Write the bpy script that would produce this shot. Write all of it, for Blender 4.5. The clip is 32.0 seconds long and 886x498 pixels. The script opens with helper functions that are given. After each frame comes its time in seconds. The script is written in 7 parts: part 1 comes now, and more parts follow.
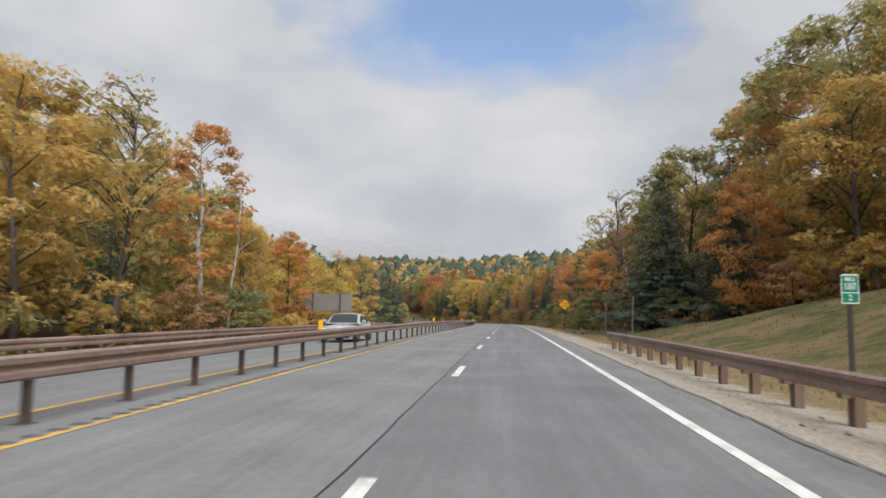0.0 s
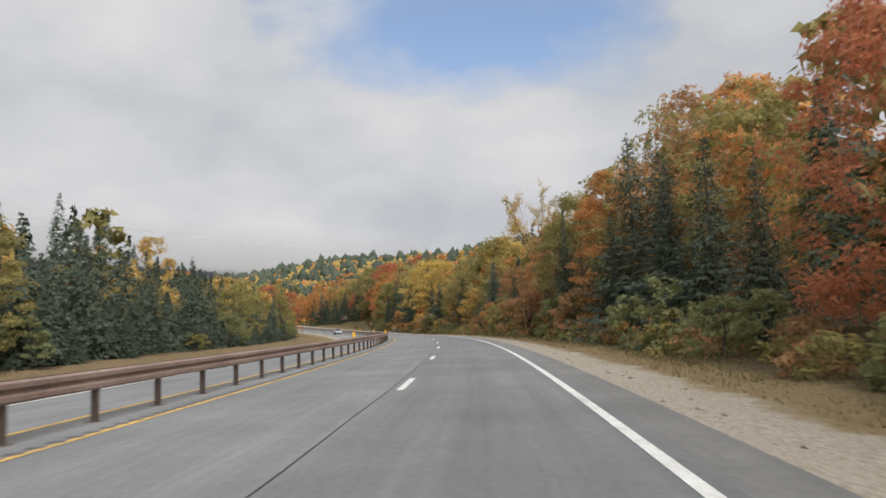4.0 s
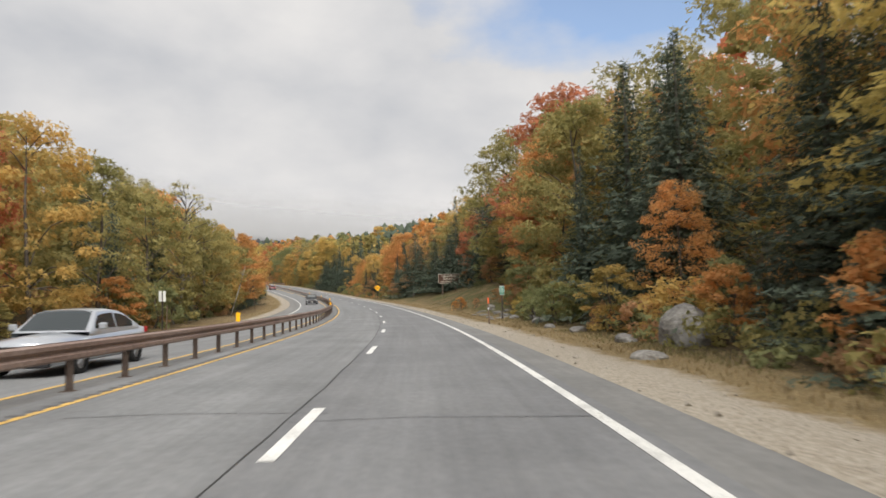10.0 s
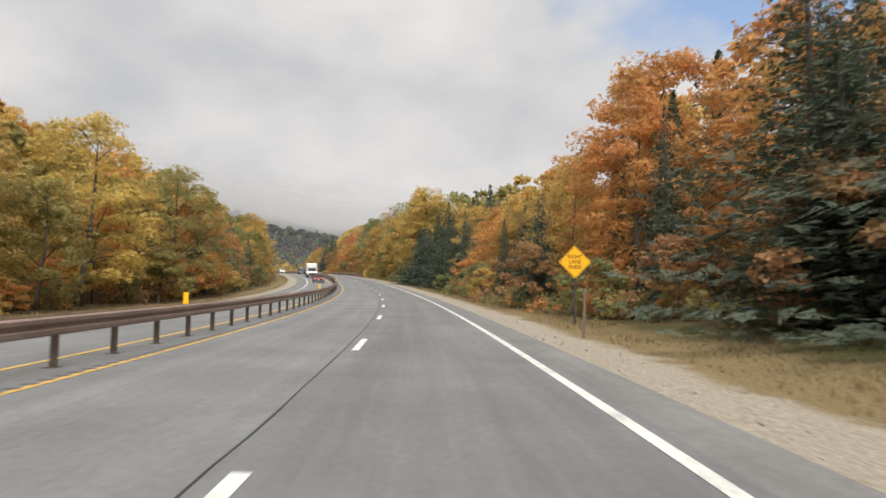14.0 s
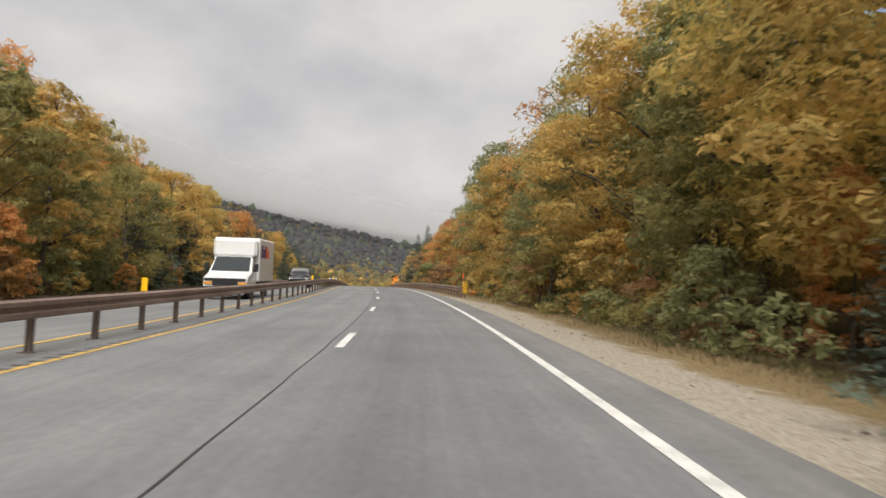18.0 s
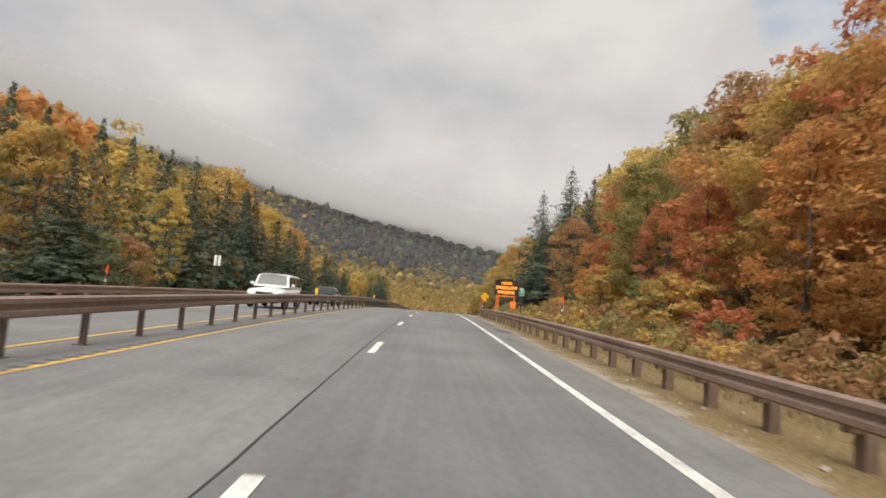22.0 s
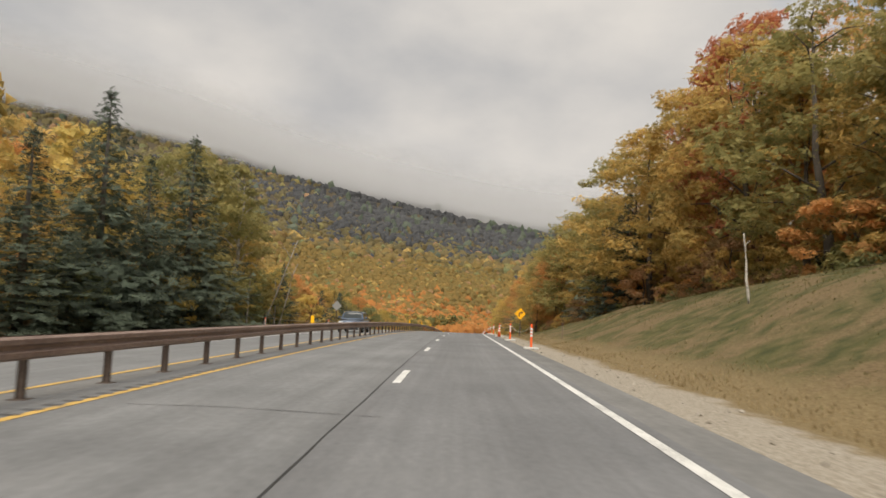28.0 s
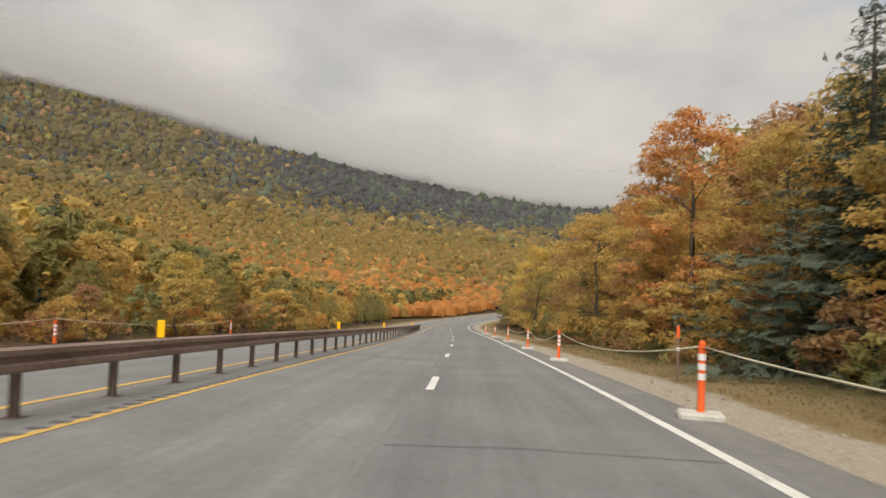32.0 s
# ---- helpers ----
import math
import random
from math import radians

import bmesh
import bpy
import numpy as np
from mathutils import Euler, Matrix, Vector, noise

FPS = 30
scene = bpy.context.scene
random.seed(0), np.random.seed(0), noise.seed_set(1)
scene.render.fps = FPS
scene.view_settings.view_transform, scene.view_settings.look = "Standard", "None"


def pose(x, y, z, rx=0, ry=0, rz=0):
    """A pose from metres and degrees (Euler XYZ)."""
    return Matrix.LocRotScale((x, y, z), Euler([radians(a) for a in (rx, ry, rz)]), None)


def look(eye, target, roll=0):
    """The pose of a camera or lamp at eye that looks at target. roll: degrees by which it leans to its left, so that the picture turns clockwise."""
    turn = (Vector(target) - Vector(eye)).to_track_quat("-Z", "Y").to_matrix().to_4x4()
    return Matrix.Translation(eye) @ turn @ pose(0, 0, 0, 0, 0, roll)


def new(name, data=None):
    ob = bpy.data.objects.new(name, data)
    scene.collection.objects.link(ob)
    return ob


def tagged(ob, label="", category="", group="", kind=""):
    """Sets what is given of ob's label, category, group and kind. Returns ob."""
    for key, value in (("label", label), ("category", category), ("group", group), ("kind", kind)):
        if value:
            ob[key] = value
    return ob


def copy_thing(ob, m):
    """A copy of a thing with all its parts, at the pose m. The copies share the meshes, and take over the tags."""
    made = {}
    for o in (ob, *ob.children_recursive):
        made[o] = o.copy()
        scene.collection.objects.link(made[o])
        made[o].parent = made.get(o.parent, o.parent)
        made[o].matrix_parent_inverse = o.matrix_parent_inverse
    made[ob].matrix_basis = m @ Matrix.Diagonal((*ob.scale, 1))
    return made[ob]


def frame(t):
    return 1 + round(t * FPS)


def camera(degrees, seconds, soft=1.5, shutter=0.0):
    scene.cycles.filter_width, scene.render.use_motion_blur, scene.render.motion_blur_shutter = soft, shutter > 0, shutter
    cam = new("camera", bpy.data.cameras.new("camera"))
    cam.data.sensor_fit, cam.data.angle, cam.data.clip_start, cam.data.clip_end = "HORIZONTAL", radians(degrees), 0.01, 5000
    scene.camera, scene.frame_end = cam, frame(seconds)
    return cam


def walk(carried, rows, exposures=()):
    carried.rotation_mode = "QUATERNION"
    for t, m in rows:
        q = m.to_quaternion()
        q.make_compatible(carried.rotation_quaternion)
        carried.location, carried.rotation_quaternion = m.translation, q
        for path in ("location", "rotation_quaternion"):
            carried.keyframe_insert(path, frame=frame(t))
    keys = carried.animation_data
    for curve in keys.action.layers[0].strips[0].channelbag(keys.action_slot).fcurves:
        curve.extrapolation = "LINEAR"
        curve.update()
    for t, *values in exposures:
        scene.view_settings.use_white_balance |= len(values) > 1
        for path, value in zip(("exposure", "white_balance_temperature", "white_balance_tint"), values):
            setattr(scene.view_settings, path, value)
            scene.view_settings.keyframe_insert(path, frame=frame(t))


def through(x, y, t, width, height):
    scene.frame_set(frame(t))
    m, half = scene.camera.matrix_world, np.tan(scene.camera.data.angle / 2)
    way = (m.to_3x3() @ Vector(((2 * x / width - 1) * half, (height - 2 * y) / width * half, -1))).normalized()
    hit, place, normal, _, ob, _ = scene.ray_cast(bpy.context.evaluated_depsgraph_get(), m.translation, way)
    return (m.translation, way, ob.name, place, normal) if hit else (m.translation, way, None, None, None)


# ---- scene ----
cam = camera(66.24, 32.0, soft=1.6, shutter=0.12)
PATH = [
    (0.0, pose(1.14, -0.02, 1.383, 95.38, -0.73, 5.32)),
    (0.5, pose(1.23, 14.11, 1.376, 95.46, -0.75, 4.89)),
    (1.0, pose(1.34, 28.21, 1.349, 95.54, -0.68, 4.49)),
    (1.5, pose(1.51, 42.34, 1.301, 95.60, -0.38, 4.20)),
    (2.0, pose(1.68, 56.42, 1.229, 95.66, 0.03, 4.03)),
    (2.5, pose(1.80, 70.38, 1.133, 95.78, 0.47, 4.12)),
    (3.0, pose(1.88, 84.30, 1.015, 95.87, 0.94, 4.25)),
    (3.5, pose(1.90, 98.29, 0.895, 95.87, 1.48, 4.34)),
    (4.0, pose(1.80, 112.35, 0.776, 95.80, 2.11, 4.51)),
    (4.5, pose(1.49, 126.44, 0.658, 95.67, 2.76, 4.82)),
    (5.0, pose(0.90, 140.55, 0.528, 95.50, 3.36, 5.36)),
    (5.5, pose(-0.02, 154.61, 0.385, 95.29, 3.84, 6.19)),
    (6.0, pose(-1.35, 168.55, 0.229, 95.06, 4.13, 7.32)),
    (6.5, pose(-3.06, 182.23, 0.055, 94.77, 4.34, 8.45)),
    (7.0, pose(-5.24, 196.00, -0.143, 94.53, 4.26, 9.62)),
    (7.5, pose(-8.03, 210.27, -0.362, 94.51, 3.45, 10.97)),
    (8.0, pose(-11.26, 224.59, -0.578, 94.56, 2.56, 12.35)),
    (8.5, pose(-14.72, 238.64, -0.785, 94.54, 2.24, 13.69)),
    (9.0, pose(-18.50, 252.52, -0.955, 94.51, 2.02, 15.05)),
    (9.5, pose(-22.66, 266.25, -1.062, 94.44, 1.58, 16.48)),
    (10.0, pose(-27.17, 279.89, -1.107, 94.40, 1.16, 17.91)),
    (10.5, pose(-32.02, 293.49, -1.112, 94.49, 0.91, 19.32)),
    (11.0, pose(-37.25, 307.06, -1.084, 94.57, 0.71, 20.75)),
    (11.5, pose(-42.93, 320.67, -1.018, 94.50, 0.45, 22.20)),
    (12.0, pose(-48.95, 334.11, -0.880, 94.42, 0.18, 23.58)),
    (12.5, pose(-55.13, 347.05, -0.671, 94.46, -0.07, 24.85)),
    (13.0, pose(-61.59, 359.81, -0.400, 94.53, -0.29, 26.10)),
    (13.5, pose(-68.47, 372.66, -0.091, 94.60, -0.47, 27.43)),
    (14.0, pose(-75.67, 385.39, 0.253, 94.67, -0.64, 28.72)),
    (14.5, pose(-83.07, 397.83, 0.640, 94.78, -0.85, 29.89)),
    (15.0, pose(-90.71, 410.01, 1.083, 94.92, -1.10, 30.99)),
    (15.5, pose(-98.57, 421.96, 1.583, 95.07, -1.36, 32.06)),
    (16.0, pose(-106.63, 433.72, 2.142, 95.23, -1.58, 33.14)),
    (16.5, pose(-114.89, 445.28, 2.760, 95.39, -1.73, 34.26)),
    (17.0, pose(-123.33, 456.68, 3.438, 95.52, -1.76, 35.47)),
    (17.5, pose(-131.91, 467.90, 4.180, 95.63, -1.58, 36.91)),
    (18.0, pose(-140.76, 478.88, 4.990, 95.76, -1.54, 38.42)),
    (18.5, pose(-150.06, 489.59, 5.861, 95.97, -2.05, 39.78)),
    (19.0, pose(-159.59, 499.96, 6.724, 96.15, -2.74, 40.89)),
    (19.5, pose(-169.14, 509.99, 7.559, 96.13, -3.37, 41.72)),
    (20.0, pose(-178.77, 519.75, 8.364, 96.08, -4.03, 42.41)),
    (20.5, pose(-188.51, 529.30, 9.107, 96.14, -4.84, 43.06)),
    (21.0, pose(-198.30, 538.79, 9.788, 96.19, -5.41, 43.56)),
    (21.5, pose(-208.07, 548.42, 10.422, 96.17, -5.24, 43.93)),
    (22.0, pose(-217.81, 558.04, 11.027, 96.07, -4.78, 44.24)),
    (22.5, pose(-227.50, 567.54, 11.600, 95.81, -4.28, 44.55)),
    (23.0, pose(-237.09, 577.01, 12.127, 95.55, -3.86, 44.69)),
    (23.5, pose(-246.55, 586.43, 12.570, 95.47, -3.84, 44.53)),
    (24.0, pose(-255.98, 595.92, 12.936, 95.40, -3.86, 44.37)),
    (24.5, pose(-265.55, 605.69, 13.229, 95.20, -3.66, 44.49)),
    (25.0, pose(-275.16, 615.55, 13.441, 94.97, -3.42, 44.72)),
    (25.5, pose(-284.65, 625.30, 13.568, 94.81, -3.19, 44.93)),
    (26.0, pose(-294.07, 634.96, 13.618, 94.68, -2.96, 45.17)),
    (26.5, pose(-303.46, 644.59, 13.600, 94.58, -2.74, 45.38)),
    (27.0, pose(-312.91, 654.21, 13.514, 94.48, -2.58, 45.53)),
    (27.5, pose(-322.45, 663.87, 13.360, 94.37, -2.50, 45.59)),
    (28.0, pose(-332.15, 673.62, 13.136, 94.23, -2.54, 45.48)),
    (28.5, pose(-342.06, 683.43, 12.840, 94.07, -2.81, 45.13)),
    (29.0, pose(-351.93, 693.33, 12.482, 93.90, -2.95, 44.78)),
    (29.5, pose(-361.50, 703.36, 12.076, 93.77, -2.50, 44.79)),
    (30.0, pose(-371.01, 713.50, 11.618, 93.60, -2.09, 44.74)),
    (30.5, pose(-380.75, 723.66, 11.094, 93.34, -2.41, 44.38)),
    (31.0, pose(-390.48, 733.93, 10.501, 93.01, -2.77, 44.15)),
    (31.5, pose(-400.07, 744.34, 9.841, 92.64, -2.58, 44.29)),
    (32.0, pose(-409.64, 754.82, 9.077, 92.26, -2.24, 44.62)),
]
KNOT = 40.0
BEND = [0.07, 0.02, -0.04, -0.09, 0.13, 1.18, 2.22, 2.07, 1.73, 1.67, 1.91, 1.68, 1.46, 1.44, 1.42, 1.90, 1.21, 0.13, -0.37, -0.30, -0.04, 0.04, -0.12, -0.57, -0.18, 0.30, 0.63, -0.30, -1.20, -1.80, -1.80, -1.40, -0.80, -0.40, 0.00, 0.00, 0.00, 0.00]
GRADE = [0.55, 0.32, 0.03, -0.38, -0.88, -0.83, -1.09, -1.53, -1.42, -0.20, 0.42, 1.85, 2.48, 3.63, 4.84, 6.23, 5.97, 4.66, 4.09, 2.33, 0.58, -0.92, -2.37, -3.42, -4.73, -6.96, -6.85, -6.40, -5.60, -4.60, -3.60, -2.80, -2.20, -2.00, -2.00, -2.00, -2.00, -2.00]
DASH0, CYCLE = 2.66, 12.44
walk(cam, PATH, exposures=[(0.0, 0.10, 6150, 10), (6.0, 0.12, 6350, 10), (11.0, 0.26, 6450, 10), (14.0, 0.24, 6500, 10), (17.0, 0.13, 6550, 10), (20.0, 0.18, 6600, 10), (25.0, 0.08, 6750, 10), (32.0, 0.06, 6950, 10)])

# ---- sky and sun: a broken overcast with one blue gap ahead ----
SUN_EL, SUN_AZ = radians(50), radians(146)
world = bpy.data.worlds.new("sky")
scene.world = world
world.use_nodes = True
wn, wl = world.node_tree.nodes, world.node_tree.links
wn.clear()
w_out = wn.new("ShaderNodeOutputWorld")
w_bg = wn.new("ShaderNodeBackground")
w_sky = wn.new("ShaderNodeTexSky")
w_sky.sky_type, w_sky.sun_disc = "NISHITA", False
w_sky.sun_elevation, w_sky.sun_rotation = SUN_EL, SUN_AZ
w_scale = wn.new("ShaderNodeVectorMath")
w_scale.operation = "SCALE"
w_scale.inputs["Scale"].default_value = 0.17
wl.new(w_sky.outputs[0], w_scale.inputs[0])
w_co = wn.new("ShaderNodeTexCoord")
w_map = wn.new("ShaderNodeMapping")
w_map.inputs["Scale"].default_value = (1.0, 1.0, 1.8)
wl.new(w_co.outputs["Generated"], w_map.inputs[0])
w_n1 = wn.new("ShaderNodeTexNoise")
w_n1.inputs["Scale"].default_value, w_n1.inputs["Detail"].default_value = 3.0, 7.0
w_n1.inputs["Roughness"].default_value = 0.5
wl.new(w_map.outputs[0], w_n1.inputs["Vector"])
w_grey = wn.new("ShaderNodeValToRGB")
w_grey.color_ramp.elements[0].position, w_grey.color_ramp.elements[0].color = 0.30, (0.43, 0.442, 0.468, 1)
w_grey.color_ramp.elements[1].position, w_grey.color_ramp.elements[1].color = 0.64, (0.68, 0.662, 0.645, 1)
wl.new(w_n1.outputs["Fac"], w_grey.inputs[0])
# the blue gap in the cloud deck
w_hole = wn.new("ShaderNodeVectorMath")
w_hole.operation = "DISTANCE"
w_hole.inputs[1].default_value = (-0.05, 0.85, 0.53)
wl.new(w_co.outputs["Generated"], w_hole.inputs[0])
w_add = wn.new("ShaderNodeMath")
w_add.operation = "MULTIPLY_ADD"
w_add.inputs[1].default_value = 0.75
wl.new(w_n1.outputs["Fac"], w_add.inputs[0])
wl.new(w_hole.outputs["Value"], w_add.inputs[2])
w_fac = wn.new("ShaderNodeMapRange")
w_fac.inputs["From Min"].default_value, w_fac.inputs["From Max"].default_value = 0.52, 0.66
w_fac.inputs["To Min"].default_value = 0.15
wl.new(w_add.outputs[0], w_fac.inputs["Value"])
w_mix = wn.new("ShaderNodeMix")
w_mix.data_type = "RGBA"
wl.new(w_fac.outputs[0], w_mix.inputs["Factor"])
wl.new(w_scale.outputs[0], w_mix.inputs[6])
wl.new(w_grey.outputs[0], w_mix.inputs[7])
wl.new(w_mix.outputs[2], w_bg.inputs[0])
w_bg.inputs[1].default_value = 1.0
wl.new(w_bg.outputs[0], w_out.inputs[0])

sun_lamp = bpy.data.lights.new("sun", "SUN")
sun_lamp.energy, sun_lamp.angle, sun_lamp.color = 4.1, radians(50), (1.0, 0.95, 0.88)
sun = new("sun", sun_lamp)
sun.matrix_world = look((0, 0, 0), (-math.sin(SUN_AZ) * math.cos(SUN_EL), -math.cos(SUN_AZ) * math.cos(SUN_EL), -math.sin(SUN_EL)))


# ---- materials ----
def material(name, ramp, scale=1.0, fine=12.0, rough=0.85, bump=0.3, metal=0.0, obj_random=0.0, island=0.0, spec=0.3, contrast=1.0, dist=0.02, stretch=None):
    """Node material: a colour ramp read by two scales of noise, by each copy's or each leaf's chance."""
    m = bpy.data.materials.new(name)
    m.use_nodes = True
    nt = m.node_tree
    n, l = nt.nodes, nt.links
    b = n["Principled BSDF"]
    geo = n.new("ShaderNodeNewGeometry")
    vec = geo.outputs["Position"]
    if stretch:
        mp = n.new("ShaderNodeMapping")
        mp.inputs["Scale"].default_value = stretch
        l.new(vec, mp.inputs[0])
        vec = mp.outputs[0]
    n1, n2 = n.new("ShaderNodeTexNoise"), n.new("ShaderNodeTexNoise")
    n1.inputs["Scale"].default_value, n1.inputs["Detail"].default_value = scale, 3.0
    n2.inputs["Scale"].default_value, n2.inputs["Detail"].default_value = fine, 4.0
    l.new(vec, n1.inputs["Vector"])
    l.new(vec, n2.inputs["Vector"])
    mix = n.new("ShaderNodeMath")
    mix.operation = "MULTIPLY_ADD"
    mix.inputs[1].default_value = 0.5
    l.new(n2.outputs["Fac"], mix.inputs[0])
    half = n.new("ShaderNodeMath")
    half.operation = "MULTIPLY"
    half.inputs[1].default_value = 0.5
    l.new(n1.outputs["Fac"], half.inputs[0])
    l.new(half.outputs[0], mix.inputs[2])
    val = n.new("ShaderNodeMapRange")
    val.inputs["From Min"].default_value, val.inputs["From Max"].default_value = 0.5 - 0.22 / contrast, 0.5 + 0.22 / contrast
    l.new(mix.outputs[0], val.inputs["Value"])
    fac = val.outputs[0]
    for amount, make, sock in ((obj_random, "ShaderNodeObjectInfo", "Random"), (island, "ShaderNodeNewGeometry", "Random Per Island")):
        if amount:
            oi = n.new(make)
            bl = n.new("ShaderNodeMix")
            bl.inputs["Factor"].default_value = amount
            l.new(fac, bl.inputs[2])
            l.new(oi.outputs[sock], bl.inputs[3])
            fac = bl.outputs[0]
    cr = n.new("ShaderNodeValToRGB")
    els = cr.color_ramp.elements
    while len(els) < len(ramp):
        els.new(0.5)
    for i, c in enumerate(ramp):
        els[i].position = i / (len(ramp) - 1)
        els[i].color = (*c, 1)
    l.new(fac, cr.inputs[0])
    l.new(cr.outputs[0], b.inputs["Base Color"])
    b.inputs["Roughness"].default_value, b.inputs["Metallic"].default_value = rough, metal
    b.inputs["Specular IOR Level"].default_value = spec
    if bump:
        bp = n.new("ShaderNodeBump")
        bp.inputs["Strength"].default_value, bp.inputs["Distance"].default_value = bump, dist
        l.new(n2.outputs["Fac"], bp.inputs["Height"])
        l.new(bp.outputs[0], b.inputs["Normal"])
    return m


def leaf_material(name, ramp, through=0.55, obj_random=0.35, island=0.35, cell=0.0, fill=0.60, turning=0.0):
    """Leaves: a diffuse face that lets some light through. cell: the leaf's size in a spray, between whose leaves one sees through; turning: how much of the crown is still green."""
    m = material(name, ramp, 0.25, 3.0, rough=0.7, bump=0, obj_random=obj_random, island=island, spec=0.15)
    n, l = m.node_tree.nodes, m.node_tree.links
    b = n["Principled BSDF"]
    cr = b.inputs["Base Color"].links[0].from_socket
    geo = n.new("ShaderNodeNewGeometry")
    if cell:
        vo, own = n.new("ShaderNodeTexVoronoi"), n.new("ShaderNodeMix")
        vo.inputs["Scale"].default_value = 1 / cell
        l.new(geo.outputs["Position"], vo.inputs["Vector"])
        own.inputs["Factor"].default_value = 0.38
        pick_ = n.new("ShaderNodeSeparateColor")
        l.new(vo.outputs["Color"], pick_.inputs[0])
        l.new(cr.node.inputs[0].links[0].from_socket, own.inputs[2])
        l.new(pick_.outputs[0], own.inputs[3])
        l.new(own.outputs[0], cr.node.inputs[0])
    if turning:
        no, mr, gm = n.new("ShaderNodeTexNoise"), n.new("ShaderNodeMapRange"), n.new("ShaderNodeMix")
        no.inputs["Scale"].default_value, no.inputs["Detail"].default_value = 0.42, 3.0
        l.new(geo.outputs["Position"], no.inputs["Vector"])
        mr.inputs["From Min"].default_value, mr.inputs["From Max"].default_value, mr.inputs["To Max"].default_value = 0.44, 0.64, turning
        l.new(no.outputs["Fac"], mr.inputs["Value"])
        gm.data_type = "RGBA"
        l.new(mr.outputs[0], gm.inputs["Factor"])
        l.new(cr, gm.inputs[6])
        gm.inputs[7].default_value = (0.15, 0.165, 0.06, 1)
        cr = gm.outputs[2]
        l.new(cr, b.inputs["Base Color"])
    tr, mx = n.new("ShaderNodeBsdfTranslucent"), n.new("ShaderNodeMixShader")
    mx.inputs[0].default_value = through
    l.new(cr, tr.inputs[0])
    l.new(b.outputs[0], mx.inputs[1])
    l.new(tr.outputs[0], mx.inputs[2])
    face = mx.outputs[0]
    if cell:
        gap, clear, cut = n.new("ShaderNodeMath"), n.new("ShaderNodeBsdfTransparent"), n.new("ShaderNodeMixShader")
        gap.operation = "GREATER_THAN"
        gap.inputs[1].default_value = fill
        l.new(vo.outputs["Distance"], gap.inputs[0])
        l.new(gap.outputs[0], cut.inputs[0])
        l.new(face, cut.inputs[1])
        l.new(clear.outputs[0], cut.inputs[2])
        face = cut.outputs[0]
    l.new(face, n["Material Output"].inputs["Surface"])
    return m


ASPHALT = material("worn_asphalt", [(0.144, 0.147, 0.149), (0.177, 0.181, 0.183), (0.215, 0.217, 0.218)], 0.35, 9.0, rough=0.82, bump=0.25, contrast=1.2, dist=0.006, stretch=(1, 1, 1))
ASPHALT_DARK = material("driving_lane_asphalt", [(0.130, 0.133, 0.137), (0.160, 0.163, 0.167), (0.193, 0.195, 0.196)], 0.3, 11.0, rough=0.8, bump=0.25, contrast=1.2, dist=0.006)
SHOULDER = material("shoulder_asphalt", [(0.136, 0.137, 0.135), (0.174, 0.173, 0.168), (0.215, 0.213, 0.205)], 0.5, 7.0, rough=0.88, bump=0.3, dist=0.01)


def streaked(m):
    """Long worn streaks and blotches drawn out along the lanes."""
    n, l = m.node_tree.nodes, m.node_tree.links
    b = n["Principled BSDF"]
    base = b.inputs["Base Color"].links[0].from_socket
    at_, out = n.new("ShaderNodeAttribute"), None
    at_.attribute_name = "lane_place"
    for scale, lo, hi in (((1.5, 0.03, 1.0), 0.89, 1.09), ((7.0, 0.22, 1.0), 0.95, 1.05), ((0.5, 0.5, 1.0), 0.93, 1.06)):
        mp, no, mr = n.new("ShaderNodeMapping"), n.new("ShaderNodeTexNoise"), n.new("ShaderNodeMapRange")
        mp.inputs["Scale"].default_value = scale
        no.inputs["Scale"].default_value, no.inputs["Detail"].default_value = 1.0, 3.0
        l.new(at_.outputs["Vector"], mp.inputs[0])
        l.new(mp.outputs[0], no.inputs["Vector"])
        mr.inputs["From Min"].default_value, mr.inputs["From Max"].default_value = 0.32, 0.68
        mr.inputs["To Min"].default_value, mr.inputs["To Max"].default_value = lo, hi
        l.new(no.outputs["Fac"], mr.inputs["Value"])
        sc = n.new("ShaderNodeVectorMath")
        sc.operation = "SCALE"
        l.new(out or base, sc.inputs[0])
        l.new(mr.outputs[0], sc.inputs["Scale"])
        out = sc.outputs[0]
    l.new(out, b.inputs["Base Color"])


for m_ in (ASPHALT, ASPHALT_DARK, SHOULDER):
    streaked(m_)
TAR = material("tar_joint", [(0.022, 0.022, 0.022), (0.045, 0.044, 0.043)], 2, 20, rough=0.6)
WHITE_PAINT = material("white_road_paint", [(0.386, 0.386, 0.368), (0.626, 0.626, 0.598), (0.718, 0.718, 0.690)], 1.5, 18, rough=0.6, contrast=1.4)
YELLOW_PAINT = material("yellow_road_paint", [(0.36, 0.26, 0.13), (0.58, 0.37, 0.10), (0.66, 0.44, 0.14)], 1.2, 15, rough=0.6, contrast=1.5)
GRAVEL = material("sandy_gravel", [(0.17, 0.145, 0.11), (0.32, 0.285, 0.22), (0.45, 0.41, 0.34)], 0.8, 14, rough=0.95, bump=0.8, contrast=1.5, dist=0.03)
DRY_GRASS = material("dry_verge_grass", [(0.13, 0.10, 0.045), (0.22, 0.165, 0.075), (0.30, 0.235, 0.12)], 0.6, 10, rough=0.95, bump=0.8, contrast=1.4, dist=0.05)
GREEN_GRASS = material("mown_grass", [(0.06, 0.075, 0.022), (0.105, 0.115, 0.035), (0.18, 0.16, 0.065)], 0.35, 9, rough=0.95, bump=0.8, contrast=1.3, dist=0.05)
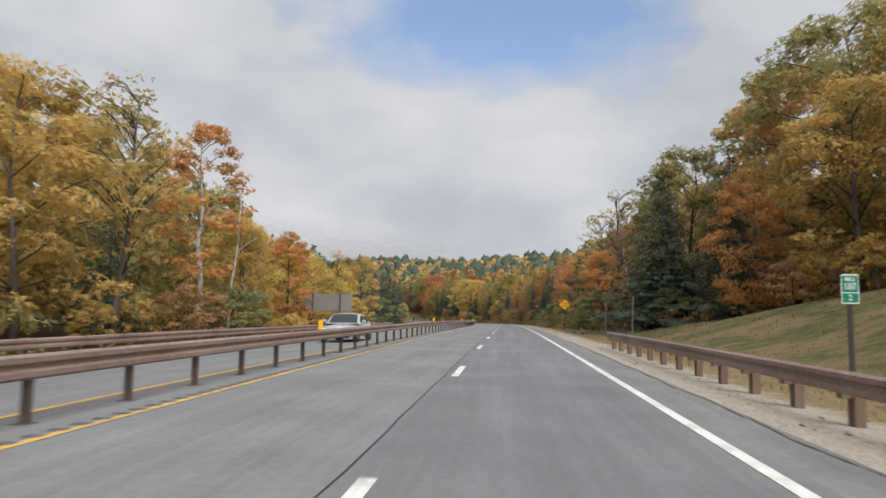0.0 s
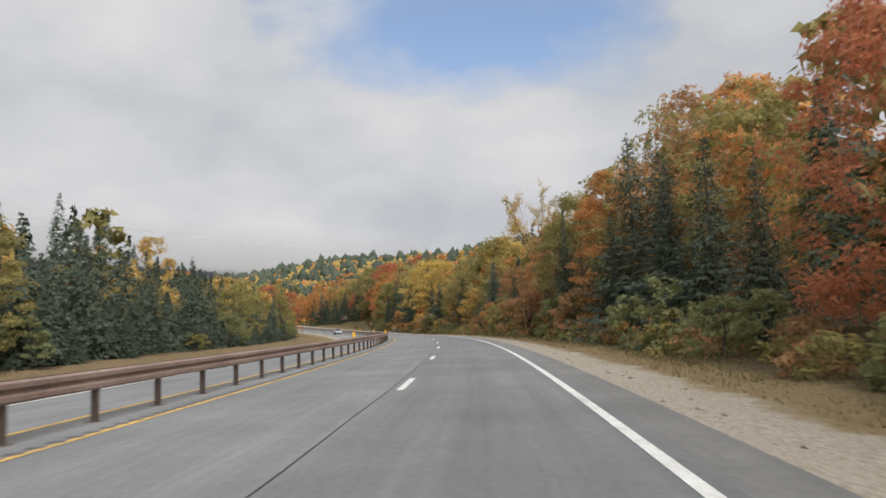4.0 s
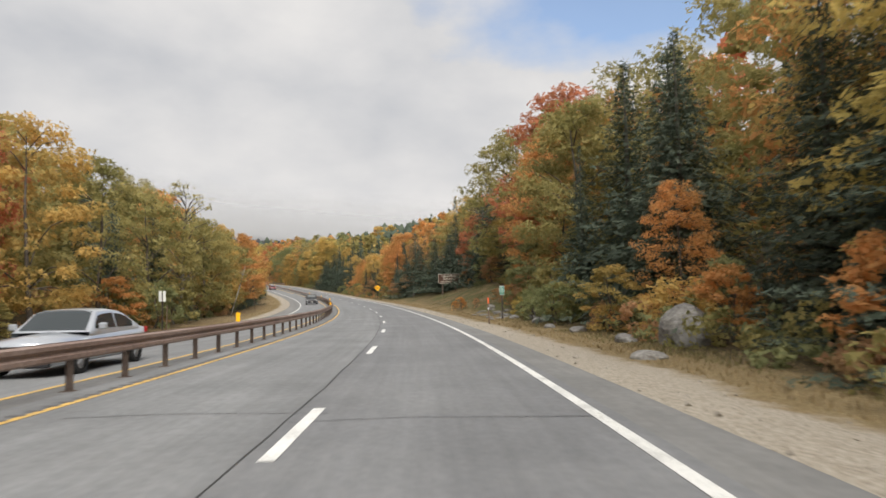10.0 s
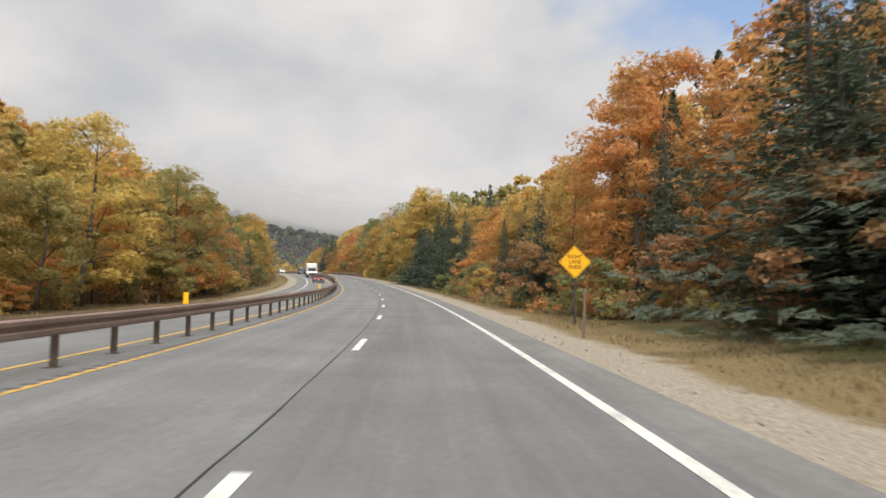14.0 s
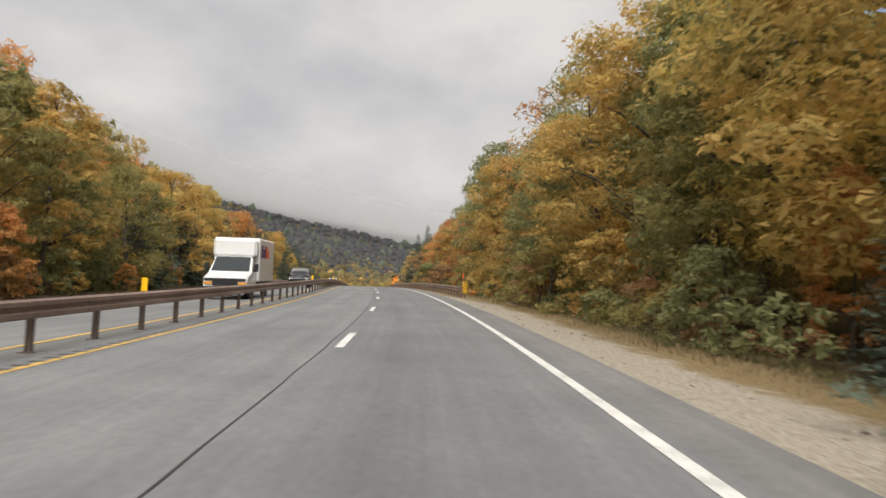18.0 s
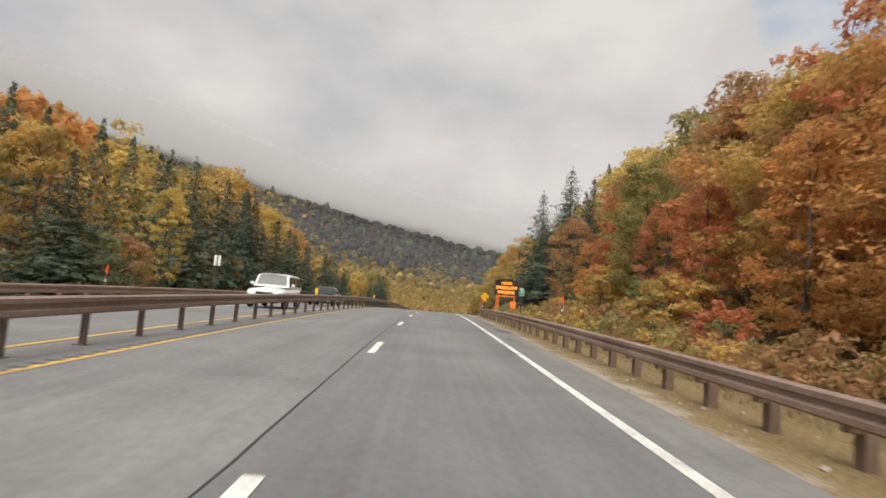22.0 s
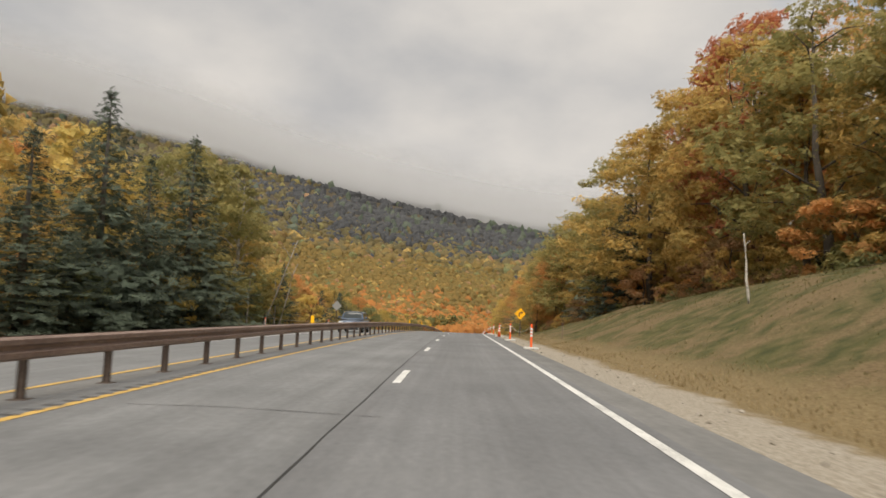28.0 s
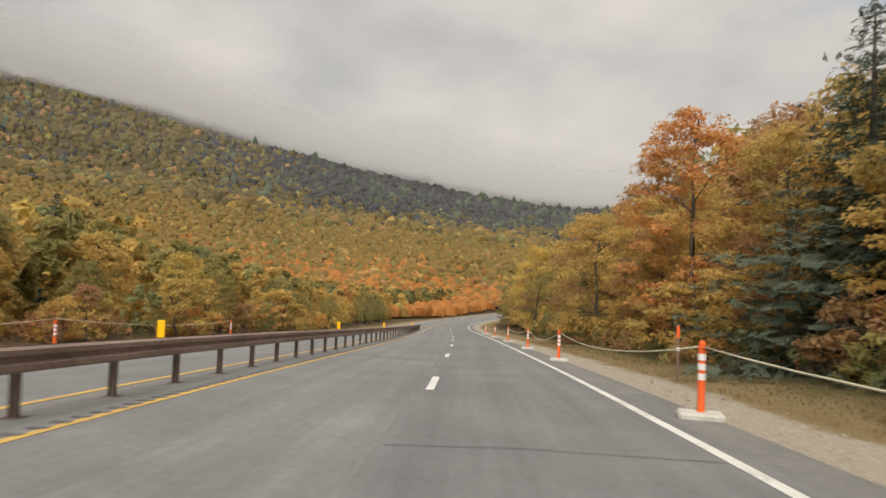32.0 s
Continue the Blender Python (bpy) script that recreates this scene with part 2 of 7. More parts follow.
FOREST_FLOOR = material("forest_floor", [(0.028, 0.022, 0.012), (0.06, 0.045, 0.022), (0.11, 0.08, 0.035)], 0.4, 6, rough=0.95, bump=0.8, dist=0.08)
RUST = material("weathering_steel", [(0.18, 0.122, 0.10), (0.27, 0.193, 0.16), (0.37, 0.285, 0.24)], 0.5, 14, rough=0.62, bump=0.15, metal=0.25, contrast=1.3, dist=0.004, spec=0.4)
RUST_POST = material("weathered_post_steel", [(0.07, 0.052, 0.043), (0.115, 0.087, 0.072), (0.16, 0.125, 0.10)], 2, 25, rough=0.75, metal=0.2, dist=0.004)
WOOD_POST = material("weathered_wood_post", [(0.10, 0.07, 0.05), (0.15, 0.105, 0.08), (0.20, 0.15, 0.115)], 2, 30, rough=0.85, stretch=(1, 1, 0.2), dist=0.004)
BARK = material("bark", [(0.05, 0.042, 0.035), (0.10, 0.085, 0.07), (0.17, 0.15, 0.125)], 1.5, 18, rough=0.95, bump=0.8, stretch=(1, 1, 0.3), dist=0.03)
BIRCH_BARK = material("pale_birch_bark", [(0.16, 0.145, 0.125), (0.36, 0.335, 0.295), (0.50, 0.47, 0.42)], 1.0, 9, rough=0.85, bump=0.4, stretch=(1, 1, 3), contrast=1.4)
LEAF_RAMP = {
    "orange": ([(0.441, 0.229, 0.093), (0.679, 0.347, 0.131), (0.818, 0.480, 0.186)], 0.40),
    "amber": ([(0.412, 0.292, 0.107), (0.628, 0.433, 0.149), (0.812, 0.577, 0.202)], 0.55),
    "yellow": ([(0.448, 0.339, 0.111), (0.683, 0.510, 0.161), (0.830, 0.654, 0.230)], 0.40),
    "rust": ([(0.316, 0.191, 0.109), (0.491, 0.289, 0.153), (0.620, 0.380, 0.207)], 0.45),
    "red": ([(0.366, 0.142, 0.081), (0.564, 0.218, 0.116), (0.688, 0.332, 0.174)], 0.25),
    "olive": ([(0.239, 0.223, 0.092), (0.381, 0.332, 0.131), (0.533, 0.435, 0.175)], 0.55),
    "green": ([(0.170, 0.191, 0.094), (0.277, 0.293, 0.136), (0.384, 0.372, 0.177)], 0.2),
}
LEAF = {c: leaf_material(c + "_leaves", ramp, cell=0.105, turning=turn) for c, (ramp, turn) in LEAF_RAMP.items()}
FAR_LEAF = {c: leaf_material("distant_" + c + "_leaves", ramp, turning=turn) for c, (ramp, turn) in LEAF_RAMP.items()}
NEEDLE_RAMP = [(0.048, 0.066, 0.050), (0.090, 0.114, 0.082), (0.152, 0.172, 0.118)]
NEEDLE = leaf_material("spruce_needles", NEEDLE_RAMP, through=0.25, obj_random=0.3, island=0.3, cell=0.065, fill=0.56)
FAR_NEEDLE = leaf_material("distant_spruce_needles", NEEDLE_RAMP, through=0.25, obj_random=0.3, island=0.3)

FAR_LOW = leaf_material("far_bright_woods", [(0.40, 0.195, 0.07), (0.56, 0.265, 0.085), (0.67, 0.32, 0.10)], obj_random=0, island=0.55)
FAR_MID = leaf_material("far_amber_woods", [(0.23, 0.18, 0.07), (0.32, 0.235, 0.085), (0.43, 0.275, 0.095)], obj_random=0, island=0.55)
FAR_HIGH = leaf_material("far_olive_woods", [(0.165, 0.145, 0.075), (0.22, 0.185, 0.085), (0.29, 0.215, 0.095)], obj_random=0, island=0.55)
# high bare woods: distance haze is put into the colour, bluish with little contrast
HAZY_BARE_WOODS = leaf_material("hazy_grey_bare_woods", [(0.050, 0.053, 0.058), (0.062, 0.065, 0.069), (0.078, 0.078, 0.079)], through=0.2)


def verge_material(green):
    """Gravel, then dry grass, then grass, then leaf litter, by the distance from the pavement, with ragged edges."""
    m = bpy.data.materials.new("verge_ground")
    m.use_nodes = True
    n, l = m.node_tree.nodes, m.node_tree.links
    b = n["Principled BSDF"]
    b.inputs["Roughness"].default_value, b.inputs["Specular IOR Level"].default_value = 0.95, 0.15
    geo = n.new("ShaderNodeNewGeometry")

    def tex(scale, detail=4.0):
        t = n.new("ShaderNodeTexNoise")
        t.inputs["Scale"].default_value, t.inputs["Detail"].default_value = scale, detail
        l.new(geo.outputs["Position"], t.inputs["Vector"])
        return t.outputs["Fac"]

    def ramp(fac, cols, lo=0.3, hi=0.7):
        c = n.new("ShaderNodeValToRGB")
        els = c.color_ramp.elements
        while len(els) < len(cols):
            els.new(0.5)
        for i, q in enumerate(cols):
            els[i].position, els[i].color = lo + (hi - lo) * i / (len(cols) - 1), (*q, 1)
        l.new(fac, c.inputs[0])
        return c.outputs[0]

    def sum_(a, b_, k):
        q = n.new("ShaderNodeMath")
        q.operation = "MULTIPLY_ADD"
        q.inputs[1].default_value = k
        l.new(a, q.inputs[0])
        l.new(b_, q.inputs[2])
        return q.outputs[0]

    def step(v, lo, hi):
        q = n.new("ShaderNodeMapRange")
        q.interpolation_type = "SMOOTHSTEP"
        q.inputs["From Min"].default_value, q.inputs["From Max"].default_value = lo, hi
        l.new(v, q.inputs["Value"])
        return q.outputs[0]

    def mix(f, a, b_):
        q = n.new("ShaderNodeMix")
        q.data_type = "RGBA"
        l.new(f, q.inputs["Factor"])
        l.new(a, q.inputs[6])
        l.new(b_, q.inputs[7])
        return q.outputs[2]

    at_v, at_w = n.new("ShaderNodeAttribute"), n.new("ShaderNodeAttribute")
    at_v.attribute_name, at_w.attribute_name = "verge", "litter"
    big, mid, fine = tex(0.35), tex(1.6), tex(16.0, 6.0)
    d = sum_(mid, sum_(big, at_v.outputs["Fac"], 1.6), 1.3)
    gravel = ramp(fine, [(0.198, 0.172, 0.135), (0.319, 0.283, 0.228), (0.410, 0.372, 0.315)])
    dry = ramp(fine, [(0.120, 0.088, 0.044), (0.200, 0.148, 0.076), (0.264, 0.208, 0.116)])
    grass = ramp(sum_(fine, mid, 0.5), [(0.049, 0.054, 0.022), (0.085, 0.085, 0.034), (0.136, 0.115, 0.054)], 0.5, 1.0)
    tan = ramp(fine, [(0.098, 0.070, 0.038), (0.164, 0.119, 0.064), (0.221, 0.168, 0.094)])
    litter = ramp(fine, [(0.035, 0.028, 0.017), (0.075, 0.056, 0.03), (0.14, 0.10, 0.05)])
    c = mix(step(d, 2.7, 3.4), gravel, dry)
    c = mix(step(d, 4.6, 6.2), c, mix(step(sum_(mid, big, 0.35), 0.56 + green, 0.80 + green), grass, tan))
    c = mix(step(sum_(mid, at_w.outputs["Fac"], 1.5), 0.2, 1.4), c, litter)
    l.new(c, b.inputs["Base Color"])
    bp = n.new("ShaderNodeBump")
    bp.inputs["Strength"].default_value, bp.inputs["Distance"].default_value = 0.8, 0.05
    l.new(fine, bp.inputs["Height"])
    l.new(bp.outputs[0], b.inputs["Normal"])
    return m


VERGE_RIGHT, VERGE_LEFT = verge_material(0.02), verge_material(-0.25)
# ---- the road's line: distance s along the dashed lane line, off metres to its right ----
RS = np.arange(-80.0, 1398.0, 2.0)
KN = -80.0 + KNOT * np.arange(len(BEND))
_th = np.concatenate([[0], np.cumsum(np.interp(RS, KN, BEND) * 2e-3)])[:-1]
RTH = _th - np.interp(0, RS, _th)
RX, RY = np.cumsum(-np.sin(RTH)) * 2, np.cumsum(np.cos(RTH)) * 2
RZ = np.cumsum(np.interp(RS, KN, GRADE) * 1e-2) * 2
i0 = int(np.argmin(abs(RS)))
RX, RY, RZ = RX - RX[i0], RY - RY[i0], RZ - RZ[i0]


def heading(s):
    return float(np.interp(s, RS, RTH))


def at(s, off=0.0, dz=0.0):
    """World places of road coordinates (arrays allowed)."""
    th = np.interp(s, RS, RTH)
    return np.stack(np.broadcast_arrays(np.interp(s, RS, RX) + off * np.cos(th), np.interp(s, RS, RY) + off * np.sin(th), np.interp(s, RS, RZ) + dz), -1)


def place(s, off=0.0, dz=0.0, turn=0.0, size=1.0, tilt=False):
    """Pose at road coordinates: +y along the travel, +x to its right."""
    x, y, z = (float(v) for v in at(s, off, dz))
    pitch = math.atan(float(np.interp(s, KN, GRADE)) * 1e-2) if tilt else 0
    return Matrix.Translation((x, y, z)) @ Matrix.Rotation(heading(s) + radians(turn), 4, "Z") @ Matrix.Rotation(pitch, 4, "X") @ Matrix.Scale(size, 4)


def to_road(x, y):
    """Road coordinates of world places (arrays)."""
    k = np.empty(len(x), int)
    for a in range(0, len(x), 4000):
        k[a:a + 4000] = np.argmin((x[a:a + 4000, None] - RX[None, ::4]) ** 2 + (y[a:a + 4000, None] - RY[None, ::4]) ** 2, 1) * 4
    th = RTH[k]
    dx, dy = x - RX[k], y - RY[k]
    return RS[k] - dx * np.sin(th) + dy * np.cos(th), dx * np.cos(th) + dy * np.sin(th)


def wave(a, b, seed=0.0):
    """Cheap smooth unevenness, -1 to 1, over two numbers."""
    return (np.sin(a * 1.0 + b * 0.7 + seed) + np.sin(a * 0.43 - b * 1.31 + 2 * seed + 1.7) + np.sin(-a * 1.7 + b * 0.37 + 3.1 * seed)) / 3


BANK_S = [-80, 0, 35, 60, 310, 335, 365, 400, 430, 560, 640, 665, 700, 740, 800, 850, 880, 910, 1400]
BANK_H = [3.0, 3.2, 2.4, 0.4, 0.5, 2.0, 3.4, 2.2, 0.6, -0.6, 0.0, 2.2, 3.0, 4.2, 4.4, 3.2, 1.4, 0.6, 0.6]


def rise(s, off):
    """Height of the ground over the road at s, off."""
    s, off = np.asarray(s, float), np.asarray(off, float)
    bank = np.interp(s, BANK_S, BANK_H)
    u = np.clip((off - 6.6) / 11.0, 0, 1)
    right = -0.10 * np.clip((off - 4.5) / 2, 0, 1) + bank * u * u * (3 - 2 * u) + np.clip(off - 17, 0, 160) * np.interp(s, [0, 500, 900, 1100], [0.26, 0.24, 0.2, 0.1])
    left = -0.02 * np.clip(-5 - off, 0, 5) - 0.25 * np.clip((-10.8 - off) / 3, 0, 1) + np.clip(-24 - off, 0, 60) * np.interp(s, [0, 300, 500, 700, 900], [0.02, 0.0, 0.10, 0.06, -0.02])
    z = np.where(off > 0, right, left)
    rough = np.clip((abs(off - np.where(off > 0, 4.6, -10.6)) - 1.5) / 6, 0, 1) * ((off > 4.6) | (off < -10.6))
    return z + rough * 0.22 * wave(s * 0.5, off * 0.6)


VALLEY_S = 872.0
E0 = at(VALLEY_S)
FWD = np.array([-math.sin(heading(VALLEY_S)), math.cos(heading(VALLEY_S))])
LFT = np.array([-FWD[1], FWD[0]])
CREST = 4000.0


def crest_angle(az):
    """Degrees over the level at which the mountain's crest, half in cloud, stands from the valley; az: degrees left of +y."""
    return 1.03 * np.interp(az, [-20, 5, 28, 35, 41, 48, 55, 62, 68, 78, 95, 130, 150], [0.0, 3.5, 5.6, 6.1, 6.8, 8.0, 9.2, 10.4, 11.5, 12.6, 13.2, 9.0, 0.0])


def mountain_polar(az, dist):
    """Height of the mountainside over the valley, by direction and distance."""
    u = np.clip(np.log(np.maximum(dist, 1) / 300.0) / math.log(CREST / 300.0), 0, 1.06)
    u = u + 0.05 * wave(az * 0.25, dist * 0.006) * np.clip(u * 3, 0, 1) * np.clip((1.02 - u) * 6, 0, 1)
    return np.minimum(dist, CREST * 1.1) * np.tan(np.radians(crest_angle(az) * np.clip(u, 0, 1)))


def mountain(x, y):
    return mountain_polar(np.degrees(np.arctan2(-(x - E0[0]), y - E0[1])), np.hypot(x - E0[0], y - E0[1]))


def ground_z(x, y):
    """Height of the ground away from the road, in the world."""
    s, off = to_road(x, y)
    base = np.interp(s, RS, RZ) + rise(s, np.clip(off, -80, 180)) * (1 - np.clip((s - 1150) / 200, 0, 1))
    far = np.maximum(np.clip((-off - 60) / 300, 0, 1), np.clip((s - 1150) / 230, 0, 1))
    floor = E0[2] - 2 - 14 * np.clip((1000 - np.hypot(x - E0[0], y - E0[1])) / 700, 0, 1)
    z = base * (1 - far) + floor * far
    near = np.clip((np.hypot(off, np.maximum(0, s - RS[-1])) - 22) / 60, 0, 1)
    return z + mountain(x, y) * near


# ---- mesh helpers ----
def mesh_of(name, verts, faces, mats, index=None, smooth=False):
    me = bpy.data.meshes.new(name)
    verts = np.asarray(verts, np.float32).reshape(-1, 3)
    if isinstance(faces, np.ndarray):
        k = faces.shape[1]
        me.vertices.add(len(verts))
        me.vertices.foreach_set("co", verts.ravel())
        me.loops.add(faces.size)
        me.loops.foreach_set("vertex_index", faces.astype(np.int32).ravel())
        me.polygons.add(len(faces))
        me.polygons.foreach_set("loop_start", np.arange(0, faces.size, k, dtype=np.int32))
        me.polygons.foreach_set("loop_total", np.full(len(faces), k, np.int32))
    else:
        me.from_pydata([tuple(map(float, v)) for v in verts], [], faces)
    for m in mats:
        me.materials.append(m)
    if index is not None:
        me.polygons.foreach_set("material_index", np.asarray(index, np.int32))
    me.polygons.foreach_set("use_smooth", np.full(len(me.polygons), smooth))
    me.update(calc_edges=True)
    return me


def strip(name, s0, s1, profile, mats, step=2.0, band=None, close=False, smooth=False, jitter=0.0):
    """A profile of (off, height) drawn along the road."""
    ss = np.linspace(s0, s1, max(2, int(round((s1 - s0) / step)) + 1))
    k = len(profile)
    rows = np.stack([at(ss, o + (jitter * wave(ss * 0.9, o * 3.0) if jitter and 0 < i < k - 1 else 0), h) for i, (o, h) in enumerate(profile)], 1)
    n = len(ss)
    cols = k if close else k - 1
    i, j = np.meshgrid(np.arange(n - 1), np.arange(cols), indexing="ij")
    jn = (j + 1) % k
    f = np.stack([i * k + j, i * k + jn, (i + 1) * k + jn, (i + 1) * k + j], -1).reshape(-1, 4)
    idx = None if band is None else np.tile(np.asarray(band), n - 1)
    verts = rows.reshape(-1, 3)
    if close:
        caps = [list(range(k - 1, -1, -1)), [(n - 1) * k + q for q in range(k)]]
        return mesh_of(name, verts, [tuple(q) for q in f.tolist()] + caps, mats, None, smooth)
    return mesh_of(name, verts, f, mats, idx, smooth)


def part(name, me, parent, label=""):
    ob = new(name, me)
    if parent is not None:
        ob.parent = parent
    if label:
        ob["label"] = label
    return ob


def box(bm, x0, y0, z0, x1, y1, z1, bevel=0.0):
    r = bmesh.ops.create_cube(bm, size=1.0, matrix=Matrix.Translation(((x0 + x1) / 2, (y0 + y1) / 2, (z0 + z1) / 2)) @ Matrix.Diagonal((abs(x1 - x0), abs(y1 - y0), abs(z1 - z0), 1)))
    if bevel:
        es = list({e for v in r["verts"] for e in v.link_edges})
        bmesh.ops.bevel(bm, geom=es, offset=bevel, segments=1, affect="EDGES")


def tube(bm, pts, radii, sides=7):
    """A tapered tube through points."""
    rings = []
    for i, p in enumerate(pts):
        d = (Vector(pts[min(i + 1, len(pts) - 1)]) - Vector(pts[max(i - 1, 0)])).normalized()
        q = d.to_track_quat("Z", "Y")
        rings.append([bm.verts.new(Vector(p) + q @ Vector((radii[i] * math.cos(a), radii[i] * math.sin(a), 0))) for a in (2 * math.pi * k / sides for k in range(sides))])
    for a, b in zip(rings, rings[1:]):
        for k in range(sides):
            bm.faces.new((a[k], a[(k + 1) % sides], b[(k + 1) % sides], b[k]))
    bm.faces.new(list(reversed(rings[0])))
    bm.faces.new(rings[-1])


def baked(name, bm, mat, smooth=False):
    bmesh.ops.recalc_face_normals(bm, faces=bm.faces)
    me = bpy.data.meshes.new(name)
    bm.to_mesh(me)
    bm.free()
    for m in (mat if isinstance(mat, (list, tuple)) else [mat]):
        me.materials.append(m)
    if smooth:
        me.polygons.foreach_set("use_smooth", np.full(len(me.polygons), True))
    return me


def thing(name, m, label, category, group="", kind=""):
    e = new(name)
    e.empty_display_size = 0.3
    e.matrix_world = m
    return tagged(e, label, category, group, kind)


# ---- ground, road and its paint ----
S0, S1 = -40.0, 1395.0
RO = [4.55, 4.9, 5.5, 6.2, 6.8, 7.6, 9.2, 11, 13, 15.5, 18.5, 22, 27, 33]
LO = [-10.6, -11.2, -12.2, -13.2, -14.5, -16, -18, -21, -25, -30, -36]
ss = np.arange(S0, S1 + 1, 2.0)


# nearest edge of the woods beside the road
WOOD_R_S = [-80, 20, 45, 70, 100, 300, 325, 338, 350, 400, 415, 440, 560, 640, 665, 690, 730, 800, 850, 880, 905, 1400]
WOOD_R_O = [27, 23, 15, 11.5, 8.6, 8.2, 9.6, 11, 14.5, 16, 11, 7.4, 7.6, 9, 11, 14, 16, 18.5, 18, 13, 9.6, 9]
WOOD_L_S = [-80, 60, 120, 160, 240, 300, 330, 420, 460, 560, 600, 680, 700, 760, 820, 860, 1400]
WOOD_L_O = [15, 15, 17, 24, 22, 18, 16, 17, 15, 15, 17, 17, 19, 19, 17, 16, 16]
def corridor(name, offs, edge, wood, mat, label):
    k, n = len(offs), len(ss)
    v, verge, litter = np.empty((n, k, 3)), np.empty((n, k)), np.empty((n, k))
    for q, o in enumerate(offs):
        oo = o + (0.0 if q == 0 else 0.15 * wave(ss * 0.8, o))
        v[:, q] = at(ss, oo, rise(ss, oo) - (0.01 if q == 0 else 0.0))
        verge[:, q] = abs(oo) - edge + (np.interp(ss, [548, 562, 682, 694], [0, 1.5, 1.5, 0]) if o > 0 else 0)
        litter[:, q] = abs(oo) - np.interp(ss, *wood)
    a, q = np.meshgrid(np.arange(n - 1), np.arange(k - 1), indexing="ij")
    f = np.stack([a * k + q, a * k + q + 1, (a + 1) * k + q + 1, (a + 1) * k + q], -1).reshape(-1, 4)
    if offs[1] < offs[0]:
        f = f[:, ::-1].copy()
    me = mesh_of(name, v.reshape(-1, 3), f, [mat], None, True)
    for nm, vals in (("verge", verge), ("litter", litter)):
        me.attributes.new(nm, "FLOAT", "POINT").data.foreach_set("value", vals.astype(np.float32).ravel())
    return tagged(new(name, me), label, "ground", kind="structure")


corridor("ground_right", RO, 4.6, (WOOD_R_S, WOOD_R_O), VERGE_RIGHT, "gravel shoulder and grassy bank rising to the woods")
corridor("ground_left", LO, 10.6, (WOOD_L_S, WOOD_L_O), VERGE_LEFT, "gravel shoulder and dry grass verge beside the road")

gx, gy = np.meshgrid(np.concatenate([np.arange(-4500, -800, 74), np.arange(-800, 520, 14), np.arange(520, 1500, 70)]), np.concatenate([np.arange(-500, -80, 60), np.arange(-80, 1500, 14), np.arange(1500, 4900, 68)]), indexing="ij")
gs, go = to_road(gx.ravel(), gy.ravel())
gz = ground_z(gx.ravel(), gy.ravel())
gz -= np.where((gs > S0 - 20) & (gs < S1 + 15) & (go > -33) & (go < 30), 3.0, 0.4)
nx, ny = gx.shape
i, j = np.meshgrid(np.arange(nx - 1), np.arange(ny - 1), indexing="ij")
gf = np.stack([i * ny + j, (i + 1) * ny + j, (i + 1) * ny + j + 1, i * ny + j + 1], -1).reshape(-1, 4)
tagged(new("ground_far", mesh_of("ground_far", np.stack([gx.ravel(), gy.ravel(), gz], 1), gf, [FOREST_FLOOR], None, True)), "forest floor and mountainsides under the far woods", "ground", kind="structure")

road = tagged(new("road", strip("road", S0, S1, [(-10.6, -0.13), (-8.9, -0.09), (-5.2, -0.02), (-4.5, 0.0), (-0.27, 0.0), (3.75, 0.0), (4.62, -0.015)], [ASPHALT, ASPHALT_DARK, SHOULDER], band=[2, 0, 2, 0, 1, 2])), "worn grey asphalt highway with patched joints", "road", kind="structure")
rs_ = np.linspace(S0, S1, len(road.data.vertices) // 7)
lane_place = np.stack(np.broadcast_arrays(np.array([-10.6, -8.9, -5.2, -4.5, -0.27, 3.75, 4.62])[None], rs_[:, None], 0.0), -1)
road.data.attributes.new("lane_place", "FLOAT_VECTOR", "POINT").data.foreach_set("vector", lane_place.astype(np.float32).ravel())
part("edge_line", strip("edge_line", S0, S1, [(3.40, 0.006), (3.56, 0.006)], [WHITE_PAINT], jitter=0), road, "worn white edge line")
part("edge_line", strip("edge_line", S0, S1, [(-8.95, -0.082), (-8.80, -0.079)], [WHITE_PAINT]), road, "white edge line of the oncoming lane")
part("centre_line", strip("centre_line", S0, S1, [(-3.88, 0.006), (-3.74, 0.006)], [YELLOW_PAINT]), road, "worn yellow line")
part("centre_line", strip("centre_line", S0, S1, [(-5.34, -0.014), (-5.20, -0.012)], [YELLOW_PAINT]), road, "worn yellow line")
jn = np.arange(S0, 855, 1.0)
jo = -0.25 + 0.02 * wave(jn * 0.9, 0 * jn) + 0.015 * wave(jn * 3.1, 0 * jn, 2)
jv = np.stack([at(jn, jo - 0.013, 0.003), at(jn, jo + 0.014 + 0.008 * wave(jn * 2.2, jn * 0), 0.003)], 1).reshape(-1, 3)
jf = np.array([[2 * a, 2 * a + 1, 2 * a + 3, 2 * a + 2] for a in range(len(jn) - 1)])
part("tar_joint", mesh_of("tar_joint", jv, jf, [TAR]), road, "dark tar joint between the lanes")
dash_me = mesh_of("lane_dash", [(-0.08, 0, 0.007), (0.08, 0, 0.007), (0.08, 3.05, 0.007), (-0.08, 3.05, 0.007)], [(0, 1, 2, 3)], [WHITE_PAINT])
for k in range(-3, 110):
    ob = part("lane_dash", dash_me, road)
    ob.matrix_world = place(DASH0 + CYCLE * k, 0.0, 0.0, tilt=True)


